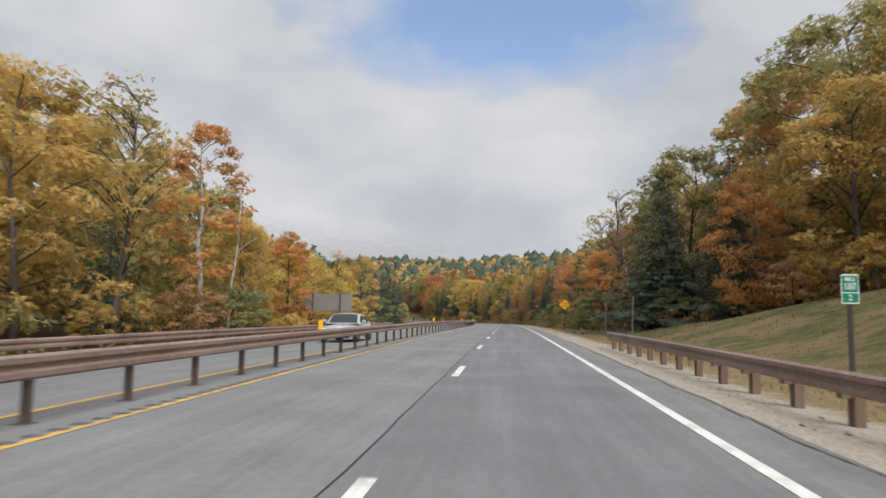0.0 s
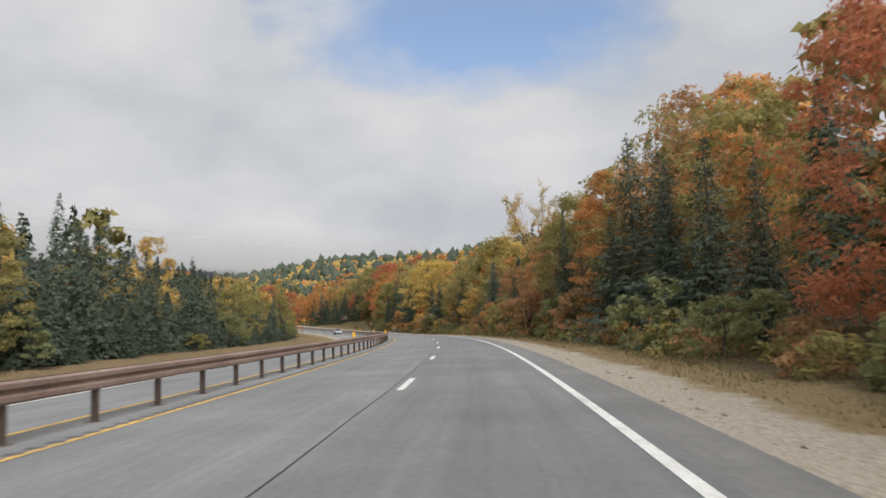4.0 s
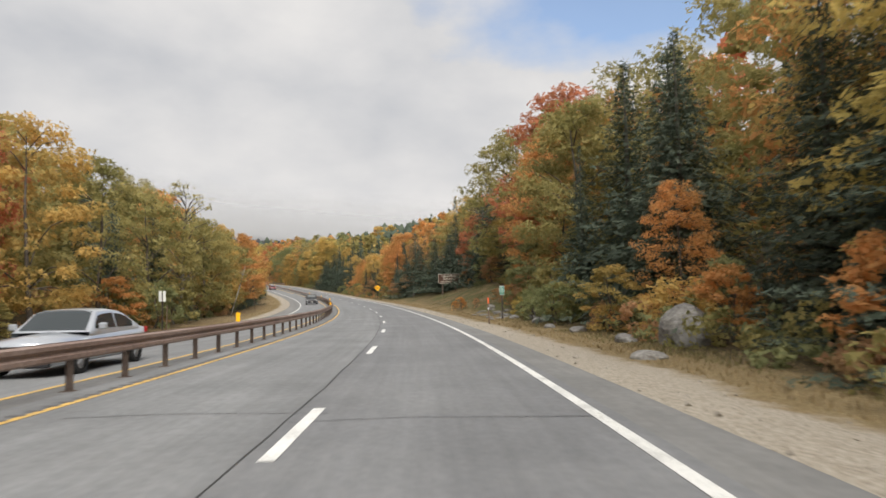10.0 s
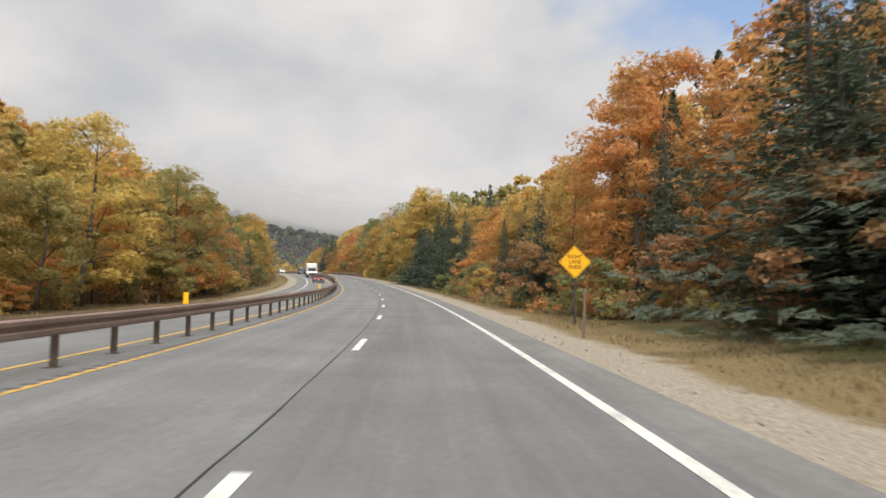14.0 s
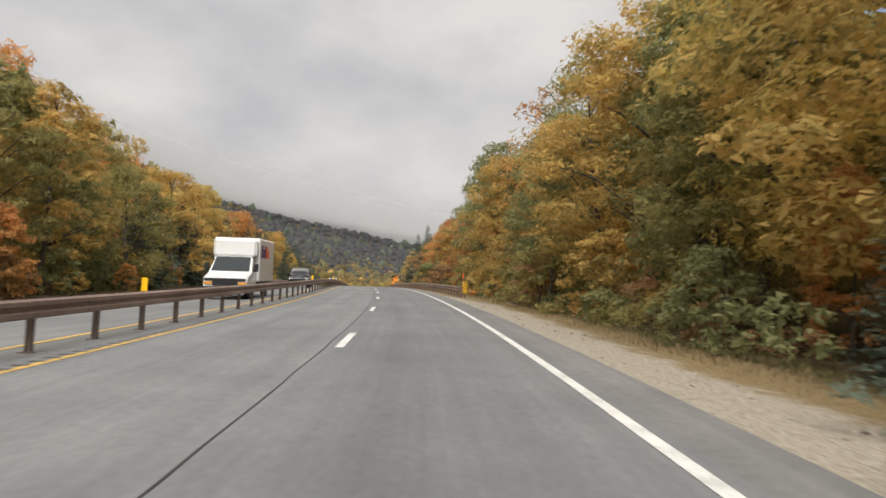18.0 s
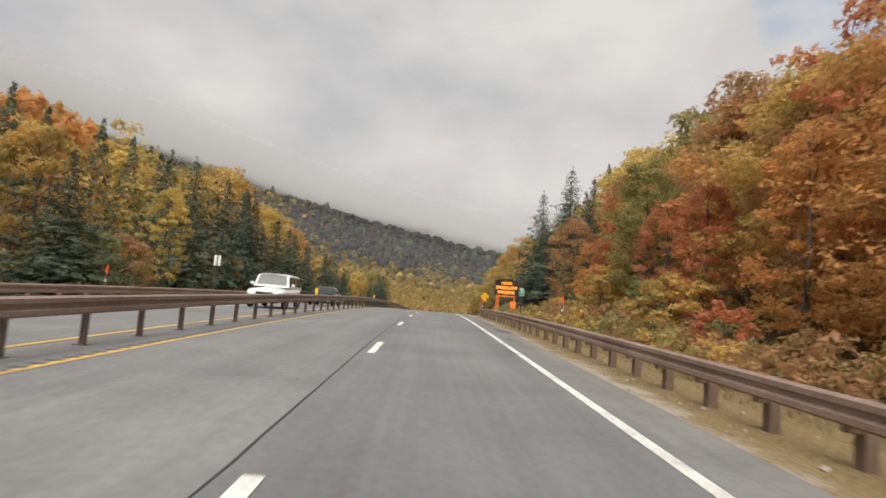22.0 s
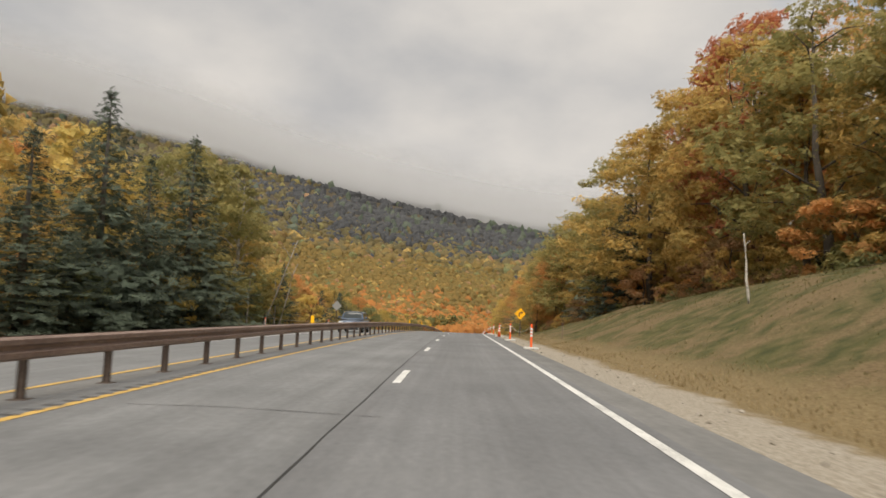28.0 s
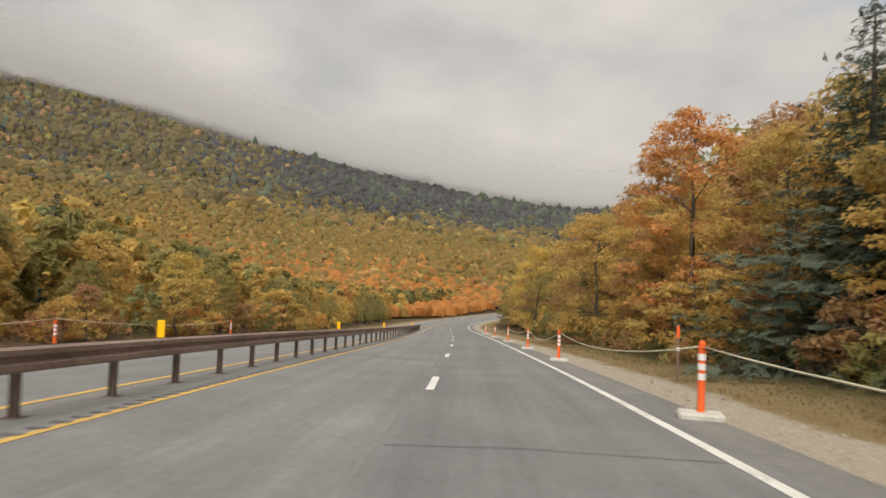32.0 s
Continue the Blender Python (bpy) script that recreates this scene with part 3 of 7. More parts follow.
# ---- guardrails ----
def beam_profile(off, face, top):
    """Closed W-beam section at off; face +1 turns its ridges to the right."""
    z = [0.0, 0.035, 0.10, 0.135, 0.175, 0.21, 0.275, 0.31]
    d = [0.00, 0.055, 0.055, 0.005, 0.005, 0.055, 0.055, 0.0]
    front = [(off + face * (0.02 + a), top - 0.31 + b) for a, b in zip(d, z)]
    back = [(off + face * (0.012 + a), top - 0.31 + b) for a, b in zip(reversed(d), reversed(z))]
    return front + back


def post_mesh(wide, deep, height, mat, bury=0.25):
    bm = bmesh.new()
    box(bm, -wide / 2, -deep / 2, -bury, wide / 2, deep / 2, height, 0.006)
    return baked("post", bm, mat)


def ibeam_mesh(height):
    bm = bmesh.new()
    box(bm, -0.05, -0.04, -0.2, -0.042, 0.04, height)
    box(bm, 0.042, -0.04, -0.2, 0.05, 0.04, height)
    box(bm, -0.042, -0.005, -0.2, 0.042, 0.005, height)
    box(bm, -0.11, -0.11, -0.02, 0.11, 0.11, 0.012)
    return baked("post", bm, RUST_POST)


MEDIAN_POST = ibeam_mesh(0.72)
SIDE_POST = post_mesh(0.15, 0.20, 0.74, WOOD_POST, 0.6)
BLOCK = post_mesh(0.14, 0.14, 0.36, WOOD_POST, 0)


def guardrail(s0, s1, off, face, pitch, base, label, post_me, double=False, top=0.72, block=None, group=""):
    rail = thing("guardrail", place(s0, off, base), label, "guardrail", group)
    inv = rail.matrix_world.inverted()

    def under(ob, m=None):
        ob.parent = rail
        ob.matrix_parent_inverse = inv
        if m is not None:
            ob.matrix_basis = m

    faces = (1, -1) if double else (face,)
    for fc in faces:
        pr = [(o, h + base) for o, h in beam_profile(off + (0.045 * fc if double else 0), fc, top)]
        under(new("beam", strip("beam", s0, s1, pr, [RUST], step=2.0, close=True)))
    k = 0
    while s0 + pitch * (k + 0.5) < s1:
        sp = s0 + pitch * (k + 0.5)
        under(new("post", post_me), place(sp, off - (0 if double else face * 0.22), base))
        if block is not None:
            under(new("spacer_block", block), place(sp, off - face * 0.06, base + 0.39))
        k += 1
    return rail


for a in range(26):
    sa = -40 + a * 40.0
    guardrail(sa, sa + 39.98, -4.6, 1, 2.222, -0.005, "long rusty brown steel guardrail on the road's median", MEDIAN_POST, double=True, top=0.84, group="median guardrail")
for sa, sb in ((-30, 5), (5, 31)):
    guardrail(sa, sb, 5.62, -1, 1.905, -0.08, "rusty brown guardrail on wooden posts beside the bank", SIDE_POST, top=0.77, block=BLOCK, group="roadside guardrail")
for sa, sb in ((557.5, 578), (578, 600), (600, 625), (625, 650), (650, 670), (670, 687.4)):
    guardrail(sa, sb - 0.02, 5.42, -1, 1.905, -0.08, "rusty brown guardrail on wooden posts beside the shoulder", SIDE_POST, top=0.77, block=BLOCK, group="roadside guardrail")
for sa, sb in ((-40, 0), (0, 40), (40, 78)):
    guardrail(sa, sb - 0.02, -12.2, 1, 1.905, -0.2, "rusty brown guardrail along the far shoulder", SIDE_POST, top=0.74, block=BLOCK, group="far side guardrail")
for sa, sb in ((598, 630), (630, 660), (660, 690), (690, 722)):
    guardrail(sa, sb - 0.02, -12.2, 1, 1.905, -0.2, "rusty brown guardrail along the far shoulder", SIDE_POST, top=0.74, block=BLOCK, group="far side guardrail")
# ---- trees ----
SPRAY = 1.25


def cards(rng, centres, normals, size, aspect=0.75):
    """One three-cornered leaf spray for each centre, turned about its normal."""
    n = len(centres)
    nv = normals / np.maximum(np.linalg.norm(normals, axis=1, keepdims=True), 1e-6)
    u = np.cross(nv, rng.normal(size=(n, 3)))
    u /= np.maximum(np.linalg.norm(u, axis=1, keepdims=True), 1e-6)
    w = np.cross(nv, u)
    a = (SPRAY * size * rng.uniform(0.6, 1.3, n))[:, None]
    p = aspect * a
    k = rng.uniform(-0.35, 0.35, n)[:, None]
    v = np.stack([centres - u * a * 0.55, centres + u * a * 0.5 + w * p * k, centres + w * p + u * a * k], 1)
    return v.reshape(-1, 3)


def crown_points(rng, h, w, base, clumps, per, flat=0.45, lean=(0, 0)):
    """Leaf places of a broadleaf crown: clumps out on the limbs, with gaps between."""
    C = []
    for _ in range(clumps):
        u = rng.uniform(0.02, 1.0) ** 0.85
        z = base + (h - base) * u
        r = w * 0.5 * math.sin(math.pi * min(0.97, 0.16 + 0.80 * u)) ** 0.7 * rng.uniform(0.35, 1.0) ** 0.5
        a = rng.uniform(0, 2 * math.pi)
        C.append((r * math.cos(a) + lean[0] * u, r * math.sin(a) + lean[1] * u, z))
    C = np.array(C)
    cr = rng.uniform(0.08, 0.15, clumps) * w
    d = rng.normal(size=(clumps, per, 3))
    d /= np.linalg.norm(d, axis=2, keepdims=True)
    rad = rng.uniform(0.25, 1.0, (clumps, per, 1)) ** 0.5
    pts = C[:, None] + d * rad * cr[:, None, None] * np.array([1, 1, flat])
    nor = d * np.array([0.7, 0.7, 0.6]) + np.array([0, 0, 0.65]) + rng.normal(size=d.shape) * 0.45
    return pts.reshape(-1, 3), nor.reshape(-1, 3), C


def tris(n):
    return np.arange(3 * n).reshape(-1, 3)


def trunk_mesh(rng, h, r, limbs, mat, crook=0.25):
    bm = bmesh.new()
    pts, x, y = [], 0.0, 0.0
    for k in range(7):
        pts.append((x, y, -0.4 + (h * 0.93 + 0.4) * k / 6))
        x += rng.uniform(-crook, crook)
        y += rng.uniform(-crook, crook)
    tube(bm, pts, [r * (1.25 if k == 0 else 1.0) * (1 - 0.92 * k / 6) + 0.012 for k in range(7)], 7)
    for c in limbs:
        zb = max(0.25 * h, c[2] - 0.45 * math.hypot(c[0], c[1]) - 0.6)
        f = min(0.97, zb / (h * 0.93))
        k = min(5, int(f * 6))
        p0 = Vector(pts[k]).lerp(Vector(pts[k + 1]), f * 6 - k)
        p2 = Vector(c)
        p1 = p0.lerp(p2, 0.5) + Vector((0, 0, 0.12 * (p2 - p0).length)) + Vector(rng.uniform(-0.2, 0.2, 3))
        tube(bm, [p0, p1, p2], [r * 0.34 * (1 - f * 0.6), r * 0.2, 0.012], 4)
    return baked("trunk", bm, mat, True)


def broadleaf(seed, h, w, base, clumps, per, size, mat=None, limbs=14, bare=False):
    rng = np.random.default_rng(seed)
    pts, nor, C = crown_points(rng, h, w, base, clumps, per)
    crown = mesh_of("crown", cards(rng, pts, nor, size), tris(len(pts)), [LEAF["amber"]])
    trunk = trunk_mesh(rng, h, 0.013 * h + 0.03, [C[k] for k in rng.permutation(len(C))[:limbs]], mat or BARK)
    return trunk, crown


def conifer(seed, h, w, base, gap=0.42, droop=0.35, per=8, fine=1.0):
    """A spruce: whorls of drooping boughs with hanging twigs, wide below and pointed above."""
    rng = np.random.default_rng(seed)
    P, N, A = [], [], []
    z = base
    while z < h - 0.3:
        f = (z - base) / (h - base)
        length = w * 0.56 * (1 - f) ** 1.0 * rng.uniform(0.72, 1.12) + 0.10
        nb = max(4, int(per * (1 - 0.45 * f)))
        a0 = rng.uniform(0, 6.28)
        for b in range(nb):
            a = a0 + 6.283 * b / nb + rng.uniform(-0.3, 0.3)
            L = length * rng.uniform(0.65, 1.12)
            steps = max(2, int(L / 0.30 * fine))
            for k in range(steps):
                u = (k + 0.7) / steps
                r = L * u
                zz = z - droop * L * u + 0.20 * L * u * u + rng.uniform(-0.08, 0.08)
                side = 0.34 * L * (1.05 - u) + 0.08
                for sgn in (-1, 1):
                    o = sgn * side * rng.uniform(0.2, 1.0)
                    P.append((r * math.cos(a) - o * math.sin(a), r * math.sin(a) + o * math.cos(a), zz - 0.10 * abs(o)))
                    N.append((0.45 * math.cos(a) - 0.5 * sgn * math.sin(a) * rng.uniform(0, 1), 0.45 * math.sin(a) + 0.5 * sgn * math.cos(a) * rng.uniform(0, 1), 0.8))
                    A.append(0.24 + 0.11 * L * (1.1 - u) ** 0.5)
        z += gap * (1 - 0.5 * f) * rng.uniform(0.8, 1.2)
    for k in range(6):
        P.append((0, 0, h - 0.12 * k))
        N.append((rng.normal(), rng.normal(), 0.1))
        A.append(0.26)
    P, N = np.array(P), np.array(N) + rng.normal(size=(len(P), 3)) * 0.42
    crown = mesh_of("crown", cards(rng, P, N, np.array(A) * (1.1 if fine == 1.0 else 0.72), 0.55), tris(len(P)), [NEEDLE])
    bm = bmesh.new()
    tube(bm, [(0, 0, -0.4), (0.02, 0, h * 0.4), (0, 0.02, h * 0.97)], [0.011 * h + 0.05, 0.008 * h + 0.02, 0.012], 6)
    return baked("trunk", bm, BARK, True), crown


def forked(seed, h, w, fork, mat, size):
    """A tall tree whose trunk forks into crooked rising limbs with a thin veil of leaves at the twigs."""
    rng = np.random.default_rng(seed)
    bm = bmesh.new()
    r0 = 0.013 * h + 0.03
    top = Vector((0.12, -0.08, fork))
    tube(bm, [(0, 0, -0.4), (0.1, 0.05, fork * 0.35), (-0.05, 0, fork * 0.7), top], [r0 * 1.3, r0, r0 * 0.86, r0 * 0.74], 8)
    twigs = []

    def limb(p, d, length, r, level):
        pts, q = [p], p
        for k in range(4):
            d = (d + Vector(rng.normal(size=3)) * 0.17 + Vector((0, 0, 0.07))).normalized()
            q = q + d * length / 4
            pts.append(q)
            if level >= 2:
                twigs.append(q)
            if level < 4 and k > 0:
                out = (d + Vector(rng.normal(size=3)) * 0.62).normalized()
                limb(q, out, length * rng.uniform(0.48, 0.68), r * 0.5, level + 1)
        tube(bm, pts, [max(0.009, r * (1 - 0.19 * k)) for k in range(5)], 5 if level < 2 else 3)

    a0 = rng.uniform(0, 6.28)
    for k in range(7):
        a = a0 + 6.283 * k / 7 * 2 + rng.uniform(-0.3, 0.3)
        flat = (0.9, 0.55, 0.75, 0.4, 0.6, 0.3, 0.7)[k]
        limb(top - Vector((0, 0, 0.18 * k)), Vector((flat * math.cos(a), flat * math.sin(a), 0.8)).normalized(), (h - fork) * rng.uniform(0.62, 0.74) * w, r0 * 0.5, 1)
    P = np.repeat(np.array([tuple(q) for q in twigs]), 10, axis=0)
    P = P + rng.normal(size=P.shape) * 0.17
    return baked("trunk", bm, mat, True), mesh_of("crown", cards(rng, P, rng.normal(size=P.shape) + np.array([0, 0, 0.5]), size), tris(len(P)), [LEAF["amber"]])


BROAD = [broadleaf(11, 13, 8.5, 1.2, 112, 54, 0.29), broadleaf(12, 15, 9.0, 1.6, 118, 54, 0.30), broadleaf(13, 11, 8.0, 0.8, 100, 54, 0.28),
         broadleaf(14, 16, 8.0, 2.2, 112, 62, 0.30), broadleaf(15, 12, 7.0, 1.0, 96, 60, 0.28), broadleaf(16, 14, 10.0, 1.4, 128, 60, 0.31)]
BROAD_FINE = [broadleaf(11, 13, 8.5, 0.8, 125, 100, 0.21), broadleaf(12, 15, 9.0, 1.0, 130, 100, 0.215), broadleaf(13, 11, 8.0, 0.5, 115, 96, 0.20),
              broadleaf(14, 16, 8.0, 1.2, 125, 100, 0.215), broadleaf(15, 12, 7.0, 0.6, 112, 96, 0.20), broadleaf(16, 14, 10.0, 0.8, 140, 96, 0.22)]
BIRCH = [broadleaf(21, 15, 5.5, 4.0, 70, 36, 0.30, BIRCH_BARK, 14), broadleaf(22, 13, 5.0, 3.0, 64, 36, 0.30, BIRCH_BARK, 14)]
THIN = [broadleaf(31, 16, 7.5, 5.5, 52, 16, 0.28, BARK, 40), broadleaf(32, 14, 7.0, 4.5, 46, 15, 0.28, BARK, 36)]
BARE = [forked(33, 15, 1.0, 7.6, BARK, 0.15)]
BUSH = [broadleaf(41, 3.4, 3.6, 0.1, 46, 56, 0.17, BARK, 6), broadleaf(42, 2.4, 3.0, 0.05, 40, 56, 0.15, BARK, 5), broadleaf(43, 5.0, 4.4, 0.1, 58, 56, 0.20, BARK, 8)]
SPRUCE = [conifer(51, 13, 7.4, 0.3), conifer(52, 11, 6.6, 0.2), conifer(53, 15, 7.4, 0.5), conifer(54, 9, 5.6, 0.1), conifer(55, 14, 6.0, 0.8, 0.45)]
SPRUCE_FINE = [conifer(k, h, w, b, 0.36, 0.35, 9, 2.0) for k, h, w, b in ((51, 13, 7.4, 0.3), (52, 11, 6.6, 0.2), (53, 15, 7.4, 0.5), (54, 9, 5.6, 0.1), (55, 14, 6.0, 0.8))]
HEIGHT = {"broad": [13, 15, 11, 16, 12, 14], "birch": [15, 13], "thin": [16, 14], "bush": [3.4, 2.4, 5.0], "bare": [15], "spruce": [13, 11, 15, 9, 14]}
SORT = {"broad": BROAD, "birch": BIRCH, "thin": THIN, "bush": BUSH, "bare": BARE, "spruce": SPRUCE}
FINE = {"broad": BROAD_FINE, "spruce": SPRUCE_FINE}
WORD = {"orange": "bright orange autumn", "amber": "amber and gold autumn", "yellow": "yellow autumn", "rust": "dull rust-brown autumn", "red": "crimson red autumn", "olive": "olive-green turning", "green": "dark green"}
pick = random.Random(7)


def tree(sort, s, off, tall, colour="amber", wide=1.0, lean=0.0, sink=0.0):
    """One tree or bush standing on the ground at road coordinates."""
    k = pick.randrange(len(SORT[sort]))
    trunk, crown = (FINE[sort] if sort in FINE and 0 < off < 17.6 else SORT[sort])[k]
    q = tall / HEIGHT[sort][k]
    name = {"broad": "maple_tree", "birch": "birch_tree", "thin": "sparse_tree", "bush": "bush", "bare": "bare_tree", "spruce": "spruce_tree"}[sort]
    text = {"broad": "%s maple with a full leafy crown", "birch": "slender birch with pale bark and %s leaves", "thin": "tall half-bare tree with sparse %s leaves", "bare": "tall forked grey tree with thin %s leaves", "bush": "leafy %s bush at the wood's edge", "spruce": "%s spruce with drooping boughs"}[sort]
    label = text % ("dark green" if sort == "spruce" else WORD[colour])
    m = place(s, off, float(rise(s, off)) - sink, turn=pick.uniform(0, 360)) @ Matrix.Rotation(radians(lean), 4, "Y") @ Matrix.Diagonal((q * wide, q * wide, q, 1))
    e = thing(name, m, label, "bush" if sort == "bush" else "tree")
    part("trunk", trunk, e)
    c = part("crown", crown, e)
    if sort != "spruce":
        c.material_slots[0].link = "OBJECT"
        c.material_slots[0].material = LEAF[colour]
    return e


def mixed(table):
    """A chance pick from {value: weight}."""
    t = pick.uniform(0, sum(table.values()))
    for v, wgt in table.items():
        t -= wgt
        if t <= 0:
            return v
    return v


def along(knots, s):
    """The table of the stretch in which s lies."""
    best = knots[0][1]
    for s0, tb in knots:
        if s >= s0:
            best = tb
    return best


# what grows beside the road, stretch by stretch: (from s, {(sort, colour): weight}, height)
RIGHT_WOODS = [
    (-80, {("broad", "amber"): 4, ("broad", "olive"): 3, ("broad", "orange"): 1, ("spruce", "green"): 2}),
    (55, {("spruce", "green"): 6, ("broad", "orange"): 1, ("broad", "olive"): 3, ("broad", "rust"): 1, ("birch", "olive"): 1}),
    (150, {("spruce", "green"): 3, ("broad", "rust"): 2, ("broad", "olive"): 3, ("broad", "orange"): 2}),
    (230, {("spruce", "green"): 6, ("broad", "orange"): 2, ("broad", "olive"): 3, ("broad", "amber"): 2}),
    (320, {("broad", "olive"): 4, ("broad", "red"): 1, ("broad", "orange"): 2, ("spruce", "green"): 3}),
    (400, {("spruce", "green"): 5, ("broad", "orange"): 2, ("broad", "amber"): 2, ("broad", "olive"): 1}),
    (450, {("broad", "amber"): 3, ("spruce", "green"): 3, ("broad", "orange"): 2}),
    (484, {("spruce", "green"): 1}),
    (522, {("broad", "olive"): 5, ("broad", "amber"): 3, ("broad", "green"): 2}),
    (560, {("broad", "orange"): 3, ("broad", "green"): 2, ("broad", "amber"): 3, ("broad", "olive"): 2}),
    (640, {("broad", "red"): 1, ("broad", "orange"): 2, ("broad", "amber"): 2, ("broad", "olive"): 4, ("spruce", "green"): 2, ("broad", "rust"): 2}),
    (690, {("spruce", "green"): 3, ("broad", "amber"): 3, ("broad", "yellow"): 2}),
    (740, {("broad", "amber"): 4, ("broad", "orange"): 2, ("broad", "olive"): 3}),
    (860, {("broad", "amber"): 4, ("broad", "rust"): 3, ("broad", "olive"): 2, ("broad", "green"): 1}),
]
LEFT_WOODS = [
    (-80, {("broad", "amber"): 4, ("broad", "yellow"): 3, ("broad", "olive"): 3, ("spruce", "green"): 2, ("birch", "yellow"): 1}),
    (90, {("spruce", "green"): 10, ("broad", "olive"): 1.2, ("broad", "amber"): 0.8}),
    (300, {("broad", "olive"): 3, ("broad", "amber"): 3, ("spruce", "green"): 4, ("birch", "olive"): 1, ("broad", "orange"): 1}),
    (385, {("broad", "orange"): 2, ("broad", "olive"): 3, ("spruce", "green"): 3, ("broad", "amber"): 2}),
    (470, {("broad", "amber"): 2, ("broad", "orange"): 1, ("broad", "olive"): 5, ("broad", "green"): 2, ("spruce", "green"): 3}),
    (580, {("spruce", "green"): 12, ("broad", "amber"): 1.5, ("broad", "yellow"): 0.5}),
    (660, {("spruce", "green"): 8, ("broad", "amber"): 2}),
    (800, {("spruce", "green"): 5, ("broad", "amber"): 2, ("birch", "yellow"): 1}),
    (855, {("broad", "amber"): 4, ("broad", "orange"): 1, ("broad", "olive"): 5, ("broad", "green"): 2, ("broad", "yellow"): 1}),
]
# tops of the woods over the road, every 20 m from s = -40: 4 m and 13 m behind the wood's edge
TOP_S = np.arange(-40, 1001, 20)
FRONT_R = [17, 17, 17, 17, 18.0, 18.3, 14.7, 12.7, 10.5, 11.5, 14.6, 13.0, 9.5, 11.6, 10.8, 11.7, 16.1, 16.6, 14.2, 18.5, 20.2, 20.1, 17.9, 12.7, 9.6, 8.8, 12.1, 12.7, 14.3, 16.9, 13.1, 12.8, 11.1, 9.9, 11.0, 13.3, 14.2, 18.8, 20.1, 17.2, 17.1, 21.4, 22.6, 22.8, 24.3, 20.4, 15.8, 13.6, 12.0, 12.8, 12.2, 12, 12]
BACK_R = [24, 24, 24, 24, 24.0, 24.2, 23.0, 19.6, 20.5, 17.0, 17.4, 20.9, 16.5, 15.3, 17.3, 17.0, 18.4, 22.3, 26.3, 26.3, 24.7, 27.1, 26.6, 20.9, 16.4, 16.8, 12.6, 15.2, 17.3, 21.1, 24.3, 22.3, 17.5, 18.4, 17.4, 19.1, 22.1, 22.9, 24.8, 22.6, 21.8, 24.5, 26.9, 28.0, 28.8, 25.5, 20.0, 17.4, 16.5, 16.8, 17.7, 17.0, 17]
FRONT_L = [12, 12, 12, 12, 12.2, 8.2, 8.1, 9.4, 9.0, 9.5, 11.3, 11.1, 10.6, 9.9, 10.2, 11.6, 10.6, 11.4, 11.2, 11.9, 12.4, 11.2, 12.0, 11.4, 11.0, 10.2, 10.1, 8.9, 9.7, 11.3, 10.7, 9.4, 9.0, 11.1, 9.5, 11.5, 11.2, 11.6, 10.6, 10.1, 9.4, 7.0, 7.8, 12.6, 13.2, 5.6, 5.2, 5.3, 6.1, 6.7, 6.7, 5.8, 6.7]
BACK_L = [17, 17, 17, 17, 17.0, 14.9, 11.5, 11.8, 11.9, 14.2, 13.4, 15.5, 15.0, 14.6, 12.4, 12.7, 14.4, 13.7, 15.2, 16.1, 17.1, 17.0, 17.3, 15.9, 15.8, 15.4, 13.9, 14.9, 14.7, 14.4, 16.6, 17.4, 16.6, 17.3, 16.0, 13.3, 15.2, 17.3, 16.8, 14.6, 14.5, 12.4, 10.0, 13.9, 15.8, 9.7, 8.0, 7.2, 7.8, 7.8, 9.3, 9.2, 8.7]


def headroom(s, off):
    """How tall a tree at s, off may grow to close the wood's outline as it is."""
    ws, wo, front, back = (WOOD_R_S, WOOD_R_O, FRONT_R, BACK_R) if off > 0 else (WOOD_L_S, WOOD_L_O, FRONT_L, BACK_L)
    deep = min(24.0, abs(off) - float(np.interp(s, ws, wo)))
    near, far = float(np.interp(s, TOP_S, front)), float(np.interp(s, TOP_S, back))
    return min(18.5, max(2.0, near + (far - near) * (deep - 4) / 9 - float(rise(s, off))))


HILL_WOODS = {("broad", "amber"): 4, ("broad", "orange"): 3, ("broad", "yellow"): 2, ("broad", "olive"): 3, ("spruce", "green"): 1}
STANDS = []


def grown(sort, colour, s, off, top, wide):
    """A tree of its own, known by the height of its top over the road."""
    tree(sort, s, off, min(max(1.5, (top - float(rise(s, off))) * 1.03), headroom(s, off) * 1.12), colour, wide * (1.62 if sort == "spruce" else 1.12))
    STANDS.append((s, off))


grown("broad", "amber", 26, -19.0, 10.9, 1.0)
grown("thin", "amber", 29, -16.5, 12.4, 0.9)
grown("birch", "orange", 40, -17.5, 12.6, 1.0)
grown("broad", "orange", 46, 17.0, 10.7, 0.8)
grown("broad", "yellow", 49, -19.0, 8.0, 1.0)
grown("broad", "olive", 49, 25.0, 22.4, 1.2)
grown("broad", "orange", 58, -18.0, 8.1, 1.0)
grown("spruce", "green", 58, 14.0, 13.2, 0.9)
grown("broad", "amber", 61, 26.0, 24.7, 1.2)
grown("broad", "olive", 61, 17.0, 15.9, 1.0)
grown("thin", "amber", 78, -19.0, 9.1, 0.8)
grown("broad", "orange", 79, 12.0, 8.7, 1.0)
grown("thin", "olive", 88, 16.0, 21.2, 1.0)
grown("broad", "amber", 88, -18.0, 8.8, 0.8)
grown("thin", "amber", 95, 14.0, 16.0, 1.0)
grown("thin", "amber", 101, 17.0, 22.6, 0.8)
grown("spruce", "green", 102, -19.0, 8.1, 0.8)
